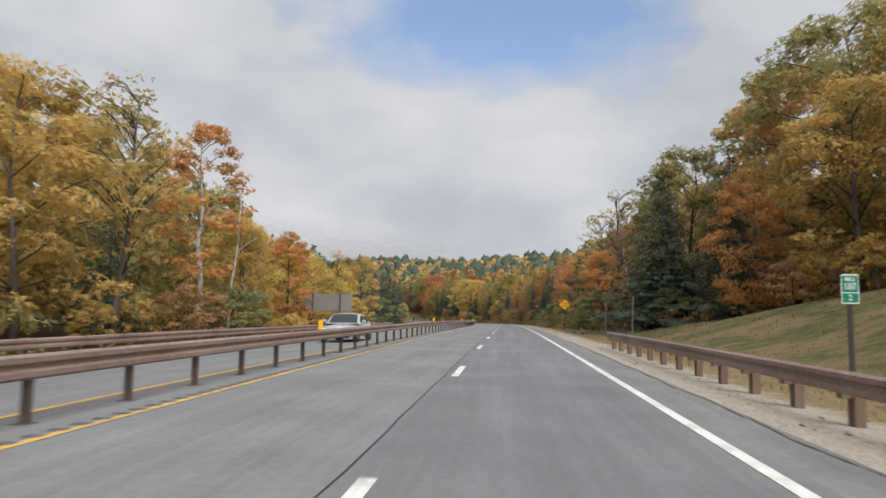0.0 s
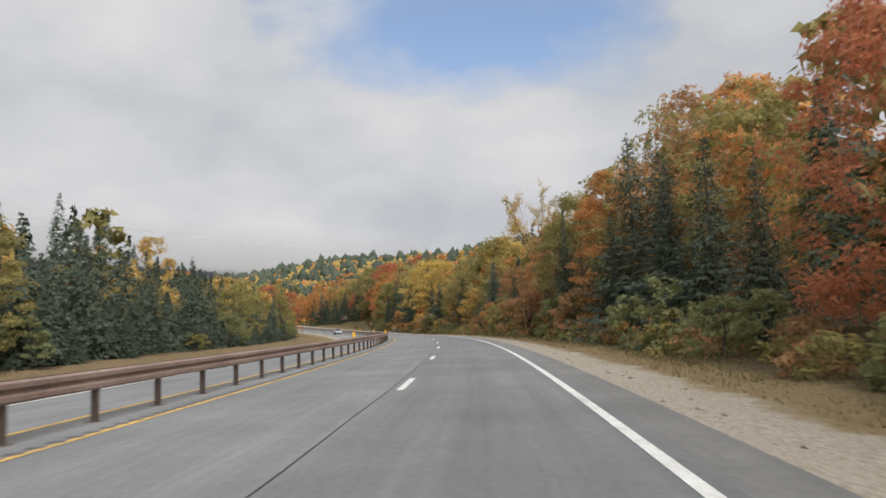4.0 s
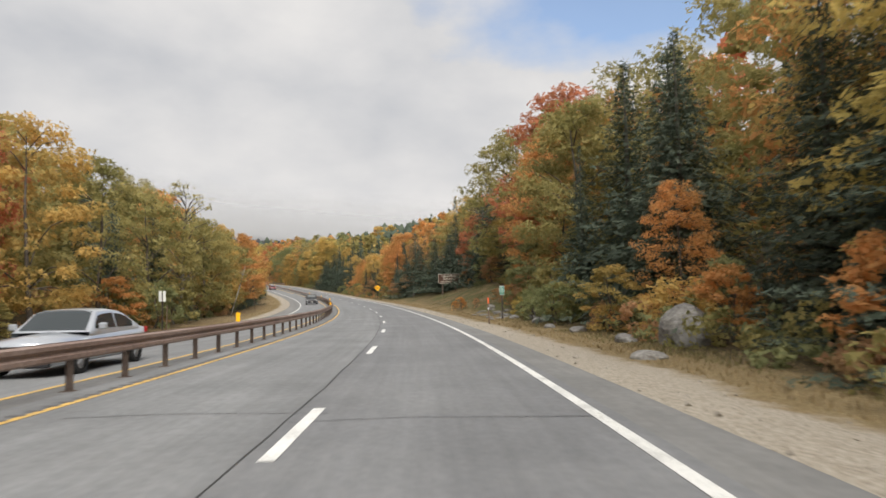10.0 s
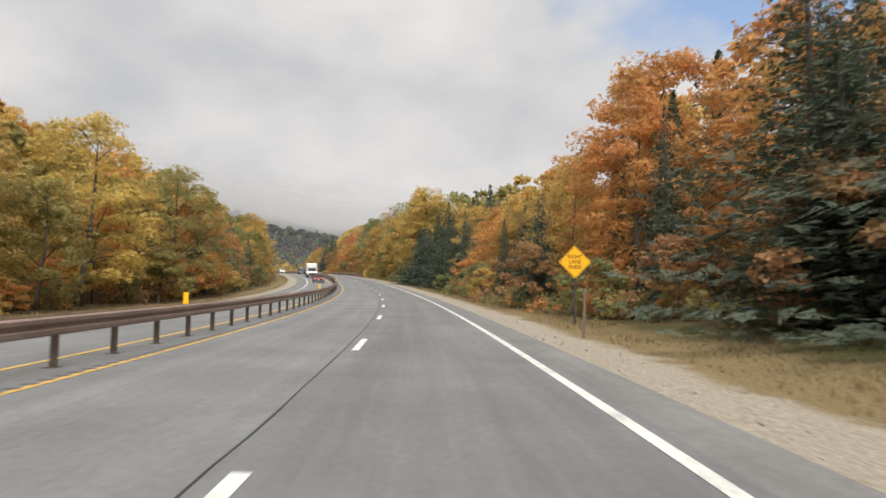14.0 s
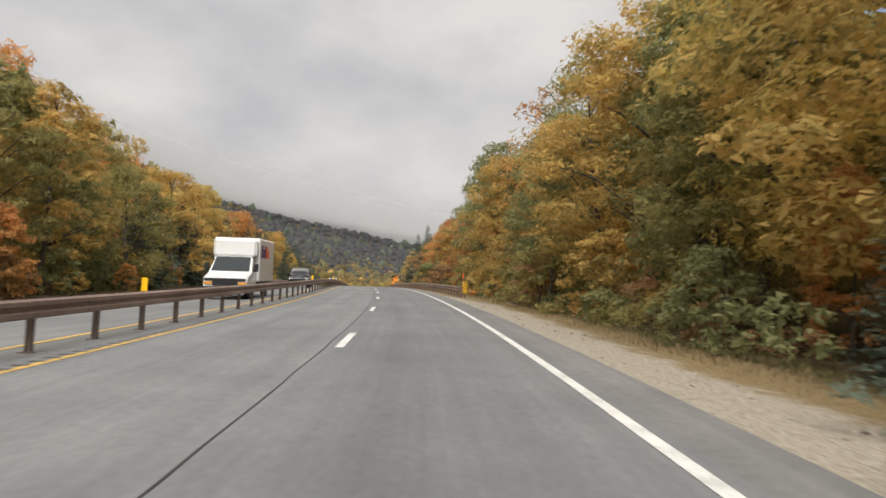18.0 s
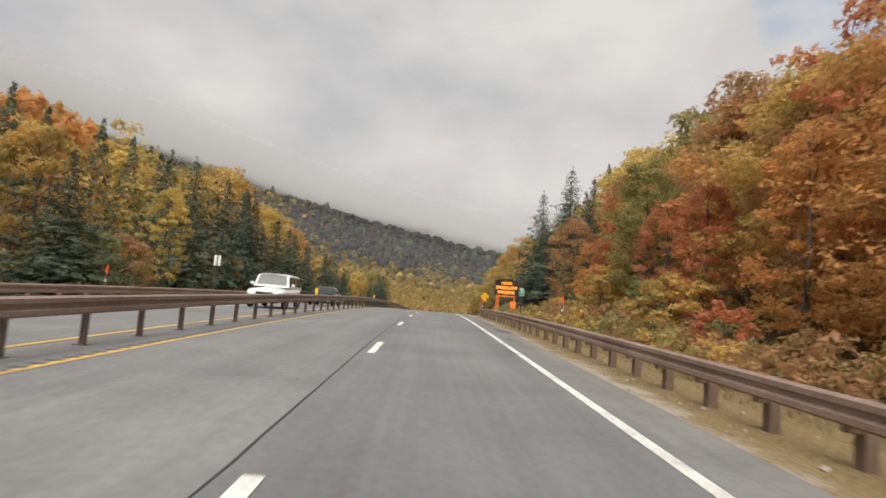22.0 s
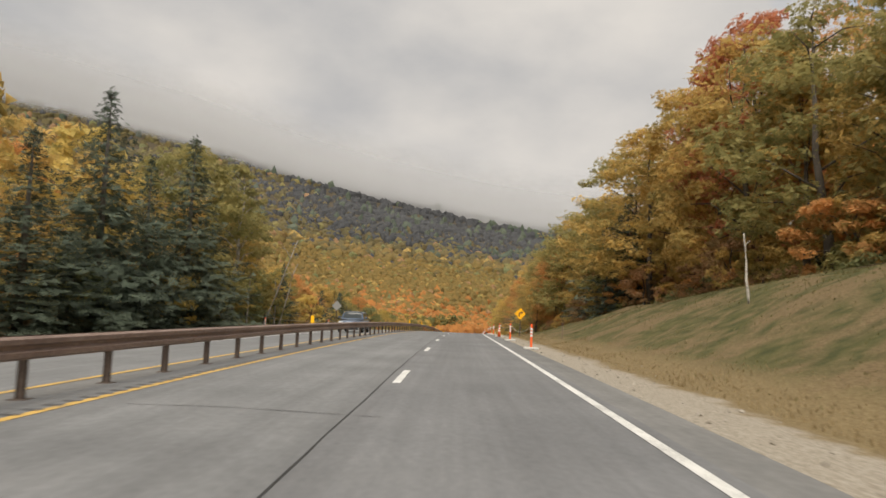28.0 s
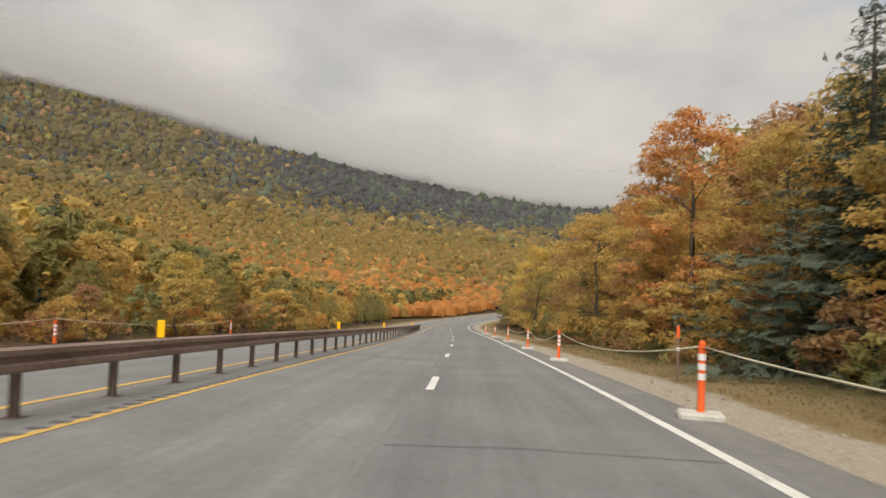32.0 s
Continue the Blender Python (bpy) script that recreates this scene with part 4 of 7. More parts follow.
grown("spruce", "green", 108, 13.0, 9.8, 1.0)
grown("spruce", "green", 110, -19.0, 8.7, 0.9)
grown("broad", "orange", 114, 13.0, 10.8, 0.9)
grown("spruce", "green", 116, -19.0, 9.4, 0.8)
grown("broad", "yellow", 117, 11.0, 5.2, 0.7)
grown("broad", "yellow", 120, -17.0, 3.5, 0.8)
grown("spruce", "green", 121, 12.0, 8.8, 1.1)
grown("spruce", "green", 123, -19.0, 8.0, 0.8)
grown("spruce", "green", 130, -19.0, 8.8, 0.8)
grown("broad", "red", 130, 13.0, 9.7, 0.8)
grown("spruce", "green", 184, 12.0, 6.3, 1.2)
tree("bare", 191, 13.3, 15.5, "amber", 0.8)
STANDS.append((191, 12.2))
grown("broad", "orange", 192, 11.0, 4.1, 0.7)
grown("spruce", "green", 207, 14.0, 9.1, 1.0)
grown("broad", "orange", 209, 10.5, 4.0, 0.7)
grown("broad", "orange", 216, 12.0, 4.8, 0.7)
grown("spruce", "green", 223, 11.5, 4.8, 1.0)
grown("broad", "yellow", 235, 20.0, 16.7, 1.1)
grown("broad", "olive", 237, 19.0, 16.9, 1.2)
grown("broad", "orange", 240, 11.5, 4.5, 0.8)
grown("broad", "rust", 250, 11.0, 3.2, 0.8)
grown("broad", "olive", 257, 18.0, 14.8, 1.1)
grown("broad", "yellow", 275, 14.0, 8.7, 1.0)
grown("broad", "orange", 279, 11.5, 6.4, 0.9)
grown("broad", "yellow", 280, 17.0, 16.8, 1.1)
grown("broad", "yellow", 294, 17.0, 17.8, 1.1)
grown("spruce", "green", 301, 13.0, 10.9, 0.8)
grown("broad", "orange", 308, 11.5, 5.6, 0.7)
grown("broad", "red", 309, -19.0, 11.4, 0.8)
grown("spruce", "green", 311, 13.0, 12.9, 0.8)
grown("spruce", "green", 314, 14.0, 13.3, 0.9)
grown("spruce", "green", 320, 14.0, 14.8, 0.9)
grown("broad", "amber", 321, -19.0, 11.8, 0.8)
grown("broad", "red", 321, -24.0, 14.6, 0.7)
grown("broad", "olive", 327, -18.0, 10.4, 0.9)
grown("broad", "yellow", 334, 17.0, 11.2, 1.0)
grown("broad", "amber", 347, 18.0, 18.6, 0.9)
grown("broad", "red", 350, 20.0, 23.5, 1.0)
grown("thin", "olive", 352, -19.0, 13.9, 1.0)
for s, off, tall, colour in ((322.5, 8.9, 1.5, "green"), (325.0, 9.6, 1.9, "green"), (328.5, 9.4, 1.3, "yellow"), (330.5, 10.2, 1.6, "olive"), (334.0, 10.4, 1.5, "rust"), (338.0, 10.6, 1.4, "green"), (341.0, 11.2, 1.7, "orange"), (345.5, 11.5, 1.5, "rust"), (318.0, 9.0, 2.2, "green"), (347.0, 9.4, 0.9, "rust")):
    tree("bush", s, off, tall, colour, 1.0)
tree("bush", 349.4, 8.2, 1.3, "orange", 0.95)
tree("bush", 352.4, 8.0, 0.9, "orange", 0.8)
tree("bush", 352.6, 8.3, 0.8, "rust", 0.9)
tree("bush", 349.9, 8.5, 1.0, "rust", 1.0)
grown("broad", "olive", 365, 19.0, 21.7, 1.0)
grown("broad", "amber", 370, 18.0, 11.4, 1.2)
grown("broad", "amber", 380, -19.0, 11.2, 0.7)
grown("broad", "red", 384, 18.0, 13.1, 0.8)
grown("broad", "orange", 387, -18.0, 10.4, 1.0)
grown("thin", "olive", 387, 20.0, 21.5, 1.0)
grown("spruce", "green", 391, 15.0, 10.9, 1.3)
grown("spruce", "green", 395, 17.0, 14.5, 1.1)
grown("spruce", "green", 400, -18.5, 10.4, 0.8)
grown("spruce", "green", 403, 15.0, 11.1, 1.2)
grown("broad", "orange", 403, -18.0, 11.7, 1.0)
grown("spruce", "green", 412, -19.0, 11.1, 0.9)
grown("spruce", "green", 412, 14.0, 10.2, 1.3)
grown("spruce", "green", 415, 12.0, 8.2, 1.3)
grown("broad", "amber", 420, -19.0, 11.1, 1.1)
grown("spruce", "green", 421, 15.0, 13.6, 1.0)
grown("broad", "orange", 433, 13.0, 11.2, 1.0)
grown("broad", "orange", 436, 16.0, 14.1, 1.0)
grown("broad", "yellow", 443, -19.0, 11.3, 1.0)
grown("broad", "olive", 460, -18.0, 10.7, 1.0)
grown("broad", "orange", 464, 12.0, 7.5, 0.8)
grown("broad", "orange", 470, 13.0, 9.0, 1.0)
grown("spruce", "green", 491, 9.6, 5.6, 1.15)
grown("spruce", "green", 498, 10.0, 7.0, 1.15)
grown("spruce", "green", 503, 10.5, 8.4, 1.15)
grown("spruce", "green", 509, 10.0, 9.2, 1.15)
grown("spruce", "green", 513, 13.0, 12.0, 1.2)
grown("spruce", "green", 517, 10.8, 9.4, 1.15)
grown("broad", "amber", 524, 13.0, 15.8, 1.1)
grown("broad", "orange", 527, 11.0, 4.0, 0.7)
grown("broad", "yellow", 527, 14.0, 17.5, 1.0)
grown("broad", "amber", 531, -19.0, 12.3, 1.0)
grown("broad", "olive", 532, 12.0, 9.9, 1.2)
grown("broad", "amber", 542, 12.5, 14.0, 1.1)
grown("broad", "amber", 553, -19.0, 11.3, 1.0)
grown("broad", "olive", 561, 12.0, 7.4, 1.2)
grown("thin", "orange", 567, 14.0, 17.6, 0.8)
grown("broad", "amber", 576, 12.5, 9.2, 1.0)
grown("broad", "amber", 576, -19.0, 12.6, 1.0)
grown("broad", "green", 581, 13.0, 14.8, 0.8)
grown("broad", "amber", 585, -19.0, 11.9, 1.0)
grown("broad", "orange", 587, 12.5, 8.8, 1.3)
grown("broad", "green", 589, 14.0, 15.6, 0.9)
grown("broad", "green", 601, 15.0, 17.1, 1.0)
grown("broad", "yellow", 610, -24.0, 13.1, 0.9)
grown("broad", "amber", 611, 12.5, 9.7, 1.0)
grown("spruce", "green", 616, -17.0, 8.1, 1.0)
grown("broad", "orange", 616, 13.0, 9.7, 1.3)
grown("broad", "olive", 621, 13.0, 9.7, 0.9)
grown("broad", "red", 625, 14.0, 10.4, 0.7)
grown("broad", "red", 632, 15.0, 12.1, 0.8)
grown("broad", "orange", 644, 13.0, 7.7, 0.9)
grown("broad", "amber", 649, 17.0, 11.4, 1.2)
grown("broad", "orange", 649, -26.0, 13.4, 1.0)
grown("broad", "red", 651, 12.5, 7.0, 0.8)
grown("spruce", "green", 656, -17.0, 6.7, 1.1)
grown("broad", "red", 659, 13.5, 7.2, 0.8)
grown("broad", "orange", 659, 18.0, 12.8, 1.1)
grown("broad", "yellow", 668, -17.0, 6.8, 0.8)
grown("spruce", "green", 675, -18.0, 10.2, 0.8)
grown("broad", "red", 679, 16.0, 8.6, 0.9)
grown("broad", "orange", 682, 14.5, 7.0, 0.7)
grown("spruce", "green", 683, -18.0, 10.2, 0.8)
grown("broad", "red", 686, 20.0, 14.8, 1.1)
grown("broad", "rust", 687, 14.0, 9.7, 0.8)
grown("spruce", "green", 689, -18.0, 11.9, 0.8)
grown("spruce", "green", 692, -18.0, 12.1, 0.8)
grown("spruce", "green", 704, 16.0, 14.3, 1.3)
grown("spruce", "green", 707, -17.0, 8.8, 1.1)
grown("spruce", "green", 707, 17.0, 19.0, 0.8)
grown("spruce", "green", 713, 15.0, 12.9, 1.0)
grown("spruce", "green", 716, -17.0, 8.7, 1.0)
grown("spruce", "green", 717, 15.0, 17.7, 0.7)
grown("broad", "olive", 721, 19.0, 14.4, 1.2)
grown("spruce", "green", 733, -17.5, 10.5, 0.9)
grown("spruce", "green", 737, -17.5, 10.9, 1.0)
grown("broad", "orange", 741, 18.0, 10.4, 1.1)
grown("spruce", "green", 742, -17.0, 8.9, 1.0)
grown("broad", "amber", 746, 17.0, 11.2, 1.2)
grown("broad", "amber", 749, 16.0, 15.4, 1.0)
grown("spruce", "green", 750, -17.0, 9.3, 0.9)
grown("broad", "yellow", 770, -21.0, 10.5, 0.9)
grown("broad", "yellow", 779, 17.0, 13.0, 0.7)
grown("spruce", "green", 785, 20.0, 19.6, 1.0)
grown("spruce", "green", 807, -18.0, 11.1, 0.8)
grown("spruce", "green", 814, -17.5, 8.5, 1.2)
grown("spruce", "green", 819, -17.0, 11.9, 0.9)
grown("broad", "olive", 824, 22.0, 19.5, 1.2)
grown("spruce", "green", 825, -17.5, 9.8, 0.9)
grown("spruce", "green", 830, -17.0, 12.4, 0.9)
grown("broad", "red", 837, 23.0, 25.0, 0.8)
grown("birch", "olive", 841, -18.0, 12.7, 1.1)
grown("birch", "yellow", 843, -17.0, 5.7, 0.8)
grown("broad", "amber", 848, 22.0, 23.5, 1.1)
grown("birch", "yellow", 851, -17.0, 5.0, 0.9)
grown("broad", "amber", 854, 20.0, 20.5, 1.2)
grown("spruce", "green", 857, -18.0, 6.5, 0.9)
grown("spruce", "green", 861, 19.0, 16.3, 1.0)
grown("broad", "olive", 864, 20.0, 21.1, 1.1)
grown("spruce", "green", 869, -16.5, 6.1, 1.0)
grown("broad", "amber", 878, 20.0, 18.3, 1.2)
grown("spruce", "green", 885, -17.5, 5.8, 1.3)
grown("broad", "olive", 885, 18.0, 19.0, 1.2)
grown("broad", "orange", 891, 16.0, 14.3, 1.1)
grown("spruce", "green", 892, -19.0, 7.5, 0.8)
grown("broad", "amber", 892, 12.0, 8.7, 1.0)
grown("thin", "amber", 895, 15.0, 13.4, 1.0)
grown("broad", "olive", 899, 14.0, 13.2, 1.0)
grown("broad", "amber", 900, 18.0, 20.6, 1.1)
grown("broad", "amber", 904, -22.0, 8.2, 1.0)
grown("broad", "olive", 904, -19.0, 4.2, 1.0)
grown("broad", "amber", 904, 15.0, 14.2, 1.1)
grown("spruce", "green", 919, 13.0, 11.7, 1.0)
grown("broad", "amber", 924, 12.5, 8.9, 1.0)
grown("broad", "orange", 935, 13.0, 12.9, 1.1)
grown("broad", "amber", 939, -22.0, 5.7, 1.0)
grown("spruce", "green", 951, -32.0, 14.9, 1.1)
grown("broad", "olive", 953, -20.0, 5.2, 1.0)
grown("broad", "amber", 953, 11.5, 10.1, 1.1)
grown("broad", "yellow", 992, 11.5, 12.6, 0.7)


for s, off, top in ((487, 10.6, 7.5), (494, 10.4, 8.6), (506, 10.2, 9.0), (512, 10.0, 9.4), (500, 13.0, 11.0), (119, 12.6, 10.2), (150, 12.8, 10.5), (158, 12.0, 8.5), (181, 11.8, 9.2), (212, 11.8, 10.2), (217, 13.0, 11.0), (241, 12.4, 10.4), (264, 12.6, 11.0), (288, 12.2, 11.5), (293, 11.6, 9.8), (297, 13.0, 12.5), (376, 18.0, 14.5), (381, 18.0, 16.0), (365, 17.5, 11.0), (449, 12.0, 8.0), (457, 12.5, 8.2)):
    grown("spruce", "green", s, off, top, 0.9)
for s, off, top in ((566, -18.5, 7.0), (572, -19, 8.0), (579, -18.5, 7.4), (586, -19, 8.2), (594, -18, 7.4), (602, -18.5, 8.0), (696, -20, 10.6), (701, -22, 12.2), (712, -20.5, 10.8), (721, -21, 10.4), (727, -19.5, 9.4), (746, -20, 9.8), (754, -19.5, 10.2), (758, -18, 8.2)):
    grown("spruce", "green", s, off, top, 0.85)
for s, off, top, colour in ((706, -27, 15.0, "amber"), (716, -28, 15.5, "orange"), (728, -27, 14.0, "yellow"), (738, -28, 15.0, "amber"), (748, -27, 14.0, "orange"), (838, -21, 13.5, "olive"), (847, -20, 14.0, "olive"), (850, -23, 13.5, "amber"), (866, -21, 9.0, "olive"), (874, -24, 9.5, "amber"), (888, -26, 9.0, "orange"), (896, -23, 7.5, "amber"), (912, -25, 8.5, "olive"), (922, -21, 6.5, "orange"), (932, -26, 8.0, "olive")):
    grown("broad", colour, s, off, top, 1.0)


def free(s, off, gap):
    return all(abs(s - a) > gap or abs(off - b) > 7 for a, b in STANDS)


s = -25.0
while s < 1080:
    s += pick.uniform(3.4, 5.2) * (1.0 if s < 960 else 1.6)
    sort, colour = mixed(along(RIGHT_WOODS, s))
    off = float(np.interp(s, WOOD_R_S, WOOD_R_O)) + (pick.uniform(3.4, 6.0) if sort == "broad" else pick.uniform(2.2, 4.2))
    h = headroom(s, off) * pick.uniform(0.6, 0.98)
    if free(s, off, 2.6):
        tree(sort, s, off, h, colour, pick.uniform(0.85, 1.15))
s = -10.0
while s < 1080:
    s += pick.uniform(3.6, 5.6) * (1.0 if s < 960 else 1.6)
    sort, colour = mixed(along(LEFT_WOODS, s))
    off = -float(np.interp(s, WOOD_L_S, WOOD_L_O)) - pick.uniform(2.0, 5.0)
    h = headroom(s, off) * pick.uniform(0.6, 0.98)
    if free(s, off, 2.6):
        tree(sort, s, off, h, colour, pick.uniform(0.85, 1.15))
s = -20.0
while s < 960:
    s += pick.uniform(5.5, 10.0)
    for side in (1, -1):
        tb = along(RIGHT_WOODS if side > 0 else LEFT_WOODS, s)
        colour = mixed({c: w for (q, c), w in tb.items()} | {"rust": 2, "olive": 2})
        edge = float(np.interp(s, *((WOOD_R_S, WOOD_R_O) if side > 0 else (WOOD_L_S, WOOD_L_O))))
        if side < 0 and 95 < s < 440 and pick.random() < (0.8 if s < 310 else 0.5):
            tree("spruce", s, -edge - pick.uniform(0.3, 2.2), pick.uniform(2.2, 5.5), "green", pick.uniform(0.9, 1.2))
            continue
        if side > 0 and 482 < s < 524:
            tree("spruce", s, edge + pick.uniform(1.4, 2.4), pick.uniform(3.0, 5.0), "green", pick.uniform(1.1, 1.4))
            continue
        tree("bush", s + pick.uniform(-2, 2), side * (edge + pick.uniform(0.6, 2.0)), pick.uniform(1.4, 4.4), colour, pick.uniform(0.9, 1.3))


# ---- the woods behind the front rows, joined ----
def woods(name, label, trees, fine):
    """Many simple trees in one mesh: rows of (x, y, z, height, width, sort, slot)."""
    rng = np.random.default_rng(5)
    V, I = [], []
    slots = list(LEAF.values()) + [NEEDLE] if fine > 2 else list(FAR_LEAF.values()) + [FAR_NEEDLE]
    for x, y, z, h, w, sort, slot in trees:
        if sort == "spruce":
            n = int(150 * fine) if fine < 5 else 1900
            u = rng.uniform(0, 1, n) ** 0.7
            a = rng.uniform(0, 6.283, n)
            r = w * 0.5 * (1 - u) ** 0.9 * rng.uniform(0.55, 1.05, n)
            pts = np.stack([r * np.cos(a), r * np.sin(a), 0.06 * h + 0.94 * h * u], 1)
            nor = np.stack([np.cos(a) * 0.6, np.sin(a) * 0.6, np.full(n, 0.75)], 1) + rng.normal(size=(n, 3)) * 0.25
            c = cards(rng, pts, nor, np.full(n, 1.15 / fine ** 0.5 if fine < 5 else 0.40) * (1.15 - 0.7 * u), 0.7)
        else:
            if sort == "low":
                pts, nor, _ = crown_points(rng, h, w, 0.05, 16, 15, 0.8)
                c = cards(rng, pts, nor, np.full(len(pts), 0.17), 0.8)
                V.append(c + (x, y, z))
                I.append(np.full(len(c) // 3, slot))
                continue
            if sort == "bush":
                pts, nor, _ = crown_points(rng, h, w, 0.1, 30, 16, 0.7)
                c = cards(rng, pts, nor, np.full(len(pts), 0.23), 0.85)
                V.append(c + (x, y, z))
                I.append(np.full(len(c) // 3, slot))
                continue
            pts, nor, _ = crown_points(rng, h, w, h * 0.08, int(18 * fine) if fine < 5 else 120, 14 if fine < 5 else 22, 0.6)
            c = cards(rng, pts, nor, np.full(len(pts), 1.1 / fine ** 0.5 if fine < 5 else 0.33), 0.85)
        V.append(c + (x, y, z))
        I.append(np.full(len(c) // 3, slot))
    V, I = np.concatenate(V), np.concatenate(I)
    return tagged(new(name, mesh_of(name, V, tris(len(V) // 3), slots, I)), label, "woods", kind="stuff")


SLOT = {c: k for k, c in enumerate(LEAF)}
for side, knots, ws, wo, label in ((1, RIGHT_WOODS, WOOD_R_S, WOOD_R_O, "dense autumn woods climbing the hillside"), (-1, LEFT_WOODS, WOOD_L_S, WOOD_L_O, "mixed spruce and autumn woods beyond the road")):
    for d0, d1, fine in ((0, 1, 6.0 if side > 0 else 4.0), (1, 2, 3.0), (2, 6, 1.3)):
        rows = []
        for depth in range(d0, d1):
            s = -40.0
            while s < 1100 + 45 * depth:
                s += pick.uniform(3.6, 6.4) * (1 + 0.22 * depth)
                edge = float(np.interp(s, ws, wo))
                off = side * (edge + 8.6 + depth * 5.0 + pick.uniform(-2, 2))
                sort, colour = mixed(along(knots, s) if side > 0 or depth == 0 or not 470 < s < 860 else HILL_WOODS)
                h = headroom(s, off) * pick.uniform(0.78, 1.04)
                p = at(s, off, float(rise(s, off)) - 0.3)
                rows.append((p[0], p[1], p[2], h, (0.40 if sort == "spruce" else 0.54) * h, sort, 7 if sort == "spruce" else SLOT[colour]))
        woods("woods", label, rows, fine)
rows = []
s = -20.0
while s < 1000:
    s += pick.uniform(1.5, 2.9)
    for side in (1, -1):
        edge = float(np.interp(s, *((WOOD_R_S, WOOD_R_O) if side > 0 else (WOOD_L_S, WOOD_L_O))))
        off = side * (edge + pick.uniform(1.2, 4.2))
        if not free(s, off, 2.4):
            continue
        p = at(s, off, float(rise(s, off)) - 0.2)
        colour = mixed({c: w for (q, c), w in along(RIGHT_WOODS if side > 0 else LEFT_WOODS, s).items()} | {"rust": 2, "olive": 2})
        if (side < 0 and 95 < s < 310) or (side > 0 and 482 < s < 524):
            h = pick.uniform(2.0, 6.0)
            rows.append((p[0], p[1], p[2], h, 0.5 * h, "spruce", 7))
            continue
        rows.append((p[0], p[1], p[2], pick.uniform(1.2, 3.4), pick.uniform(1.8, 3.4), "bush", SLOT[colour]))
for s in np.arange(636, 690, 0.45):
    off = pick.uniform(7.4, 13.0)
    p = at(s, off, float(rise(s, off)) - 0.15)
    rows.append((p[0], p[1], p[2], pick.uniform(0.4, 1.2), pick.uniform(1.2, 2.2), "low", SLOT[mixed({"rust": 4, "amber": 3, "olive": 3})]))
for s in np.arange(60, 960, 1.15):
    edge = float(np.interp(s, WOOD_R_S, WOOD_R_O))
    off = edge + pick.uniform(0.3, 2.6)
    if 482 < s < 524:
        continue
    p = at(s, off, float(rise(s, off)) - 0.15)
    colour = mixed({"rust": 3, "green": 4, "olive": 3, "orange": 1})
    rows.append((p[0], p[1], p[2], pick.uniform(0.5, 1.5), pick.uniform(1.2, 2.4), "low", SLOT[colour]))
woods("undergrowth", "tangled autumn undergrowth along the wood's edge", rows, 5.0)


# ---- far woods on the hills and mountains ----
def canopy(name, label, pts, width, slots, slot):
    """Rough tree-top domes, one for each place."""
    rng = np.random.default_rng(9)
    ring = np.array([(math.cos(k * math.pi / 3), math.sin(k * math.pi / 3)) for k in range(6)])
    base = np.concatenate([np.c_[ring * 0.5, np.full(6, -0.15)], np.c_[ring[:, 0] * 0.40 - ring[:, 1] * 0.14, ring[:, 1] * 0.40 + ring[:, 0] * 0.14, np.full(6, 0.34)], [(0, 0, 0.62)]])
    tri = []
    for k in range(6):
        k2 = (k + 1) % 6
        tri += [(k, k2, 6 + k), (k2, 6 + k2, 6 + k), (6 + k, 6 + k2, 12)]
    tri = np.array(tri)
    n = len(pts)
    scale = (width * rng.uniform(0.7, 1.3, n))[:, None, None]
    tall = np.where(np.asarray(slot) == 7, 1.9, 1.0)[:, None]
    shape = np.repeat(base[None], n, 0) * rng.uniform(0.72, 1.28, (n, 13, 1))
    shape[:, :, 2] *= tall
    shape[:, 12, :2] += rng.normal(size=(n, 2)) * 0.06
    V = (shape * scale + np.asarray(pts)[:, None]).reshape(-1, 3)
    F = (np.arange(n)[:, None, None] * 13 + tri[None]).reshape(-1, 3)
    return tagged(new(name, mesh_of(name, V, F, slots, np.repeat(np.asarray(slot), len(tri)))), label, "woods", kind="stuff")


rng = np.random.default_rng(3)
FAR_SLOTS = list(FAR_LEAF.values()) + [FAR_NEEDLE, HAZY_BARE_WOODS, FAR_LOW, FAR_MID, FAR_HIGH]


def on_mountain(n, az0, az1, d0, d1):
    """Places on the mountainside, denser near by, with how far up each stands."""
    az, d = rng.uniform(az0, az1, n), d0 * (d1 / d0) ** rng.uniform(0, 1, n) ** 0.85
    x, y = E0[0] - d * np.sin(np.radians(az)), E0[1] + d * np.cos(np.radians(az))
    s, off = to_road(x, y)
    ok = (np.abs(off) > np.interp(s, [1040, 1140], [46, 16])) | (s > RS[-1])
    az, d, x, y = az[ok], d[ok], x[ok], y[ok]
    up = np.degrees(np.arctan2(mountain_polar(az, d), d)) / np.maximum(crest_angle(az), 0.5)
    return np.stack([x, y, ground_z(x, y)], 1), az, d, up


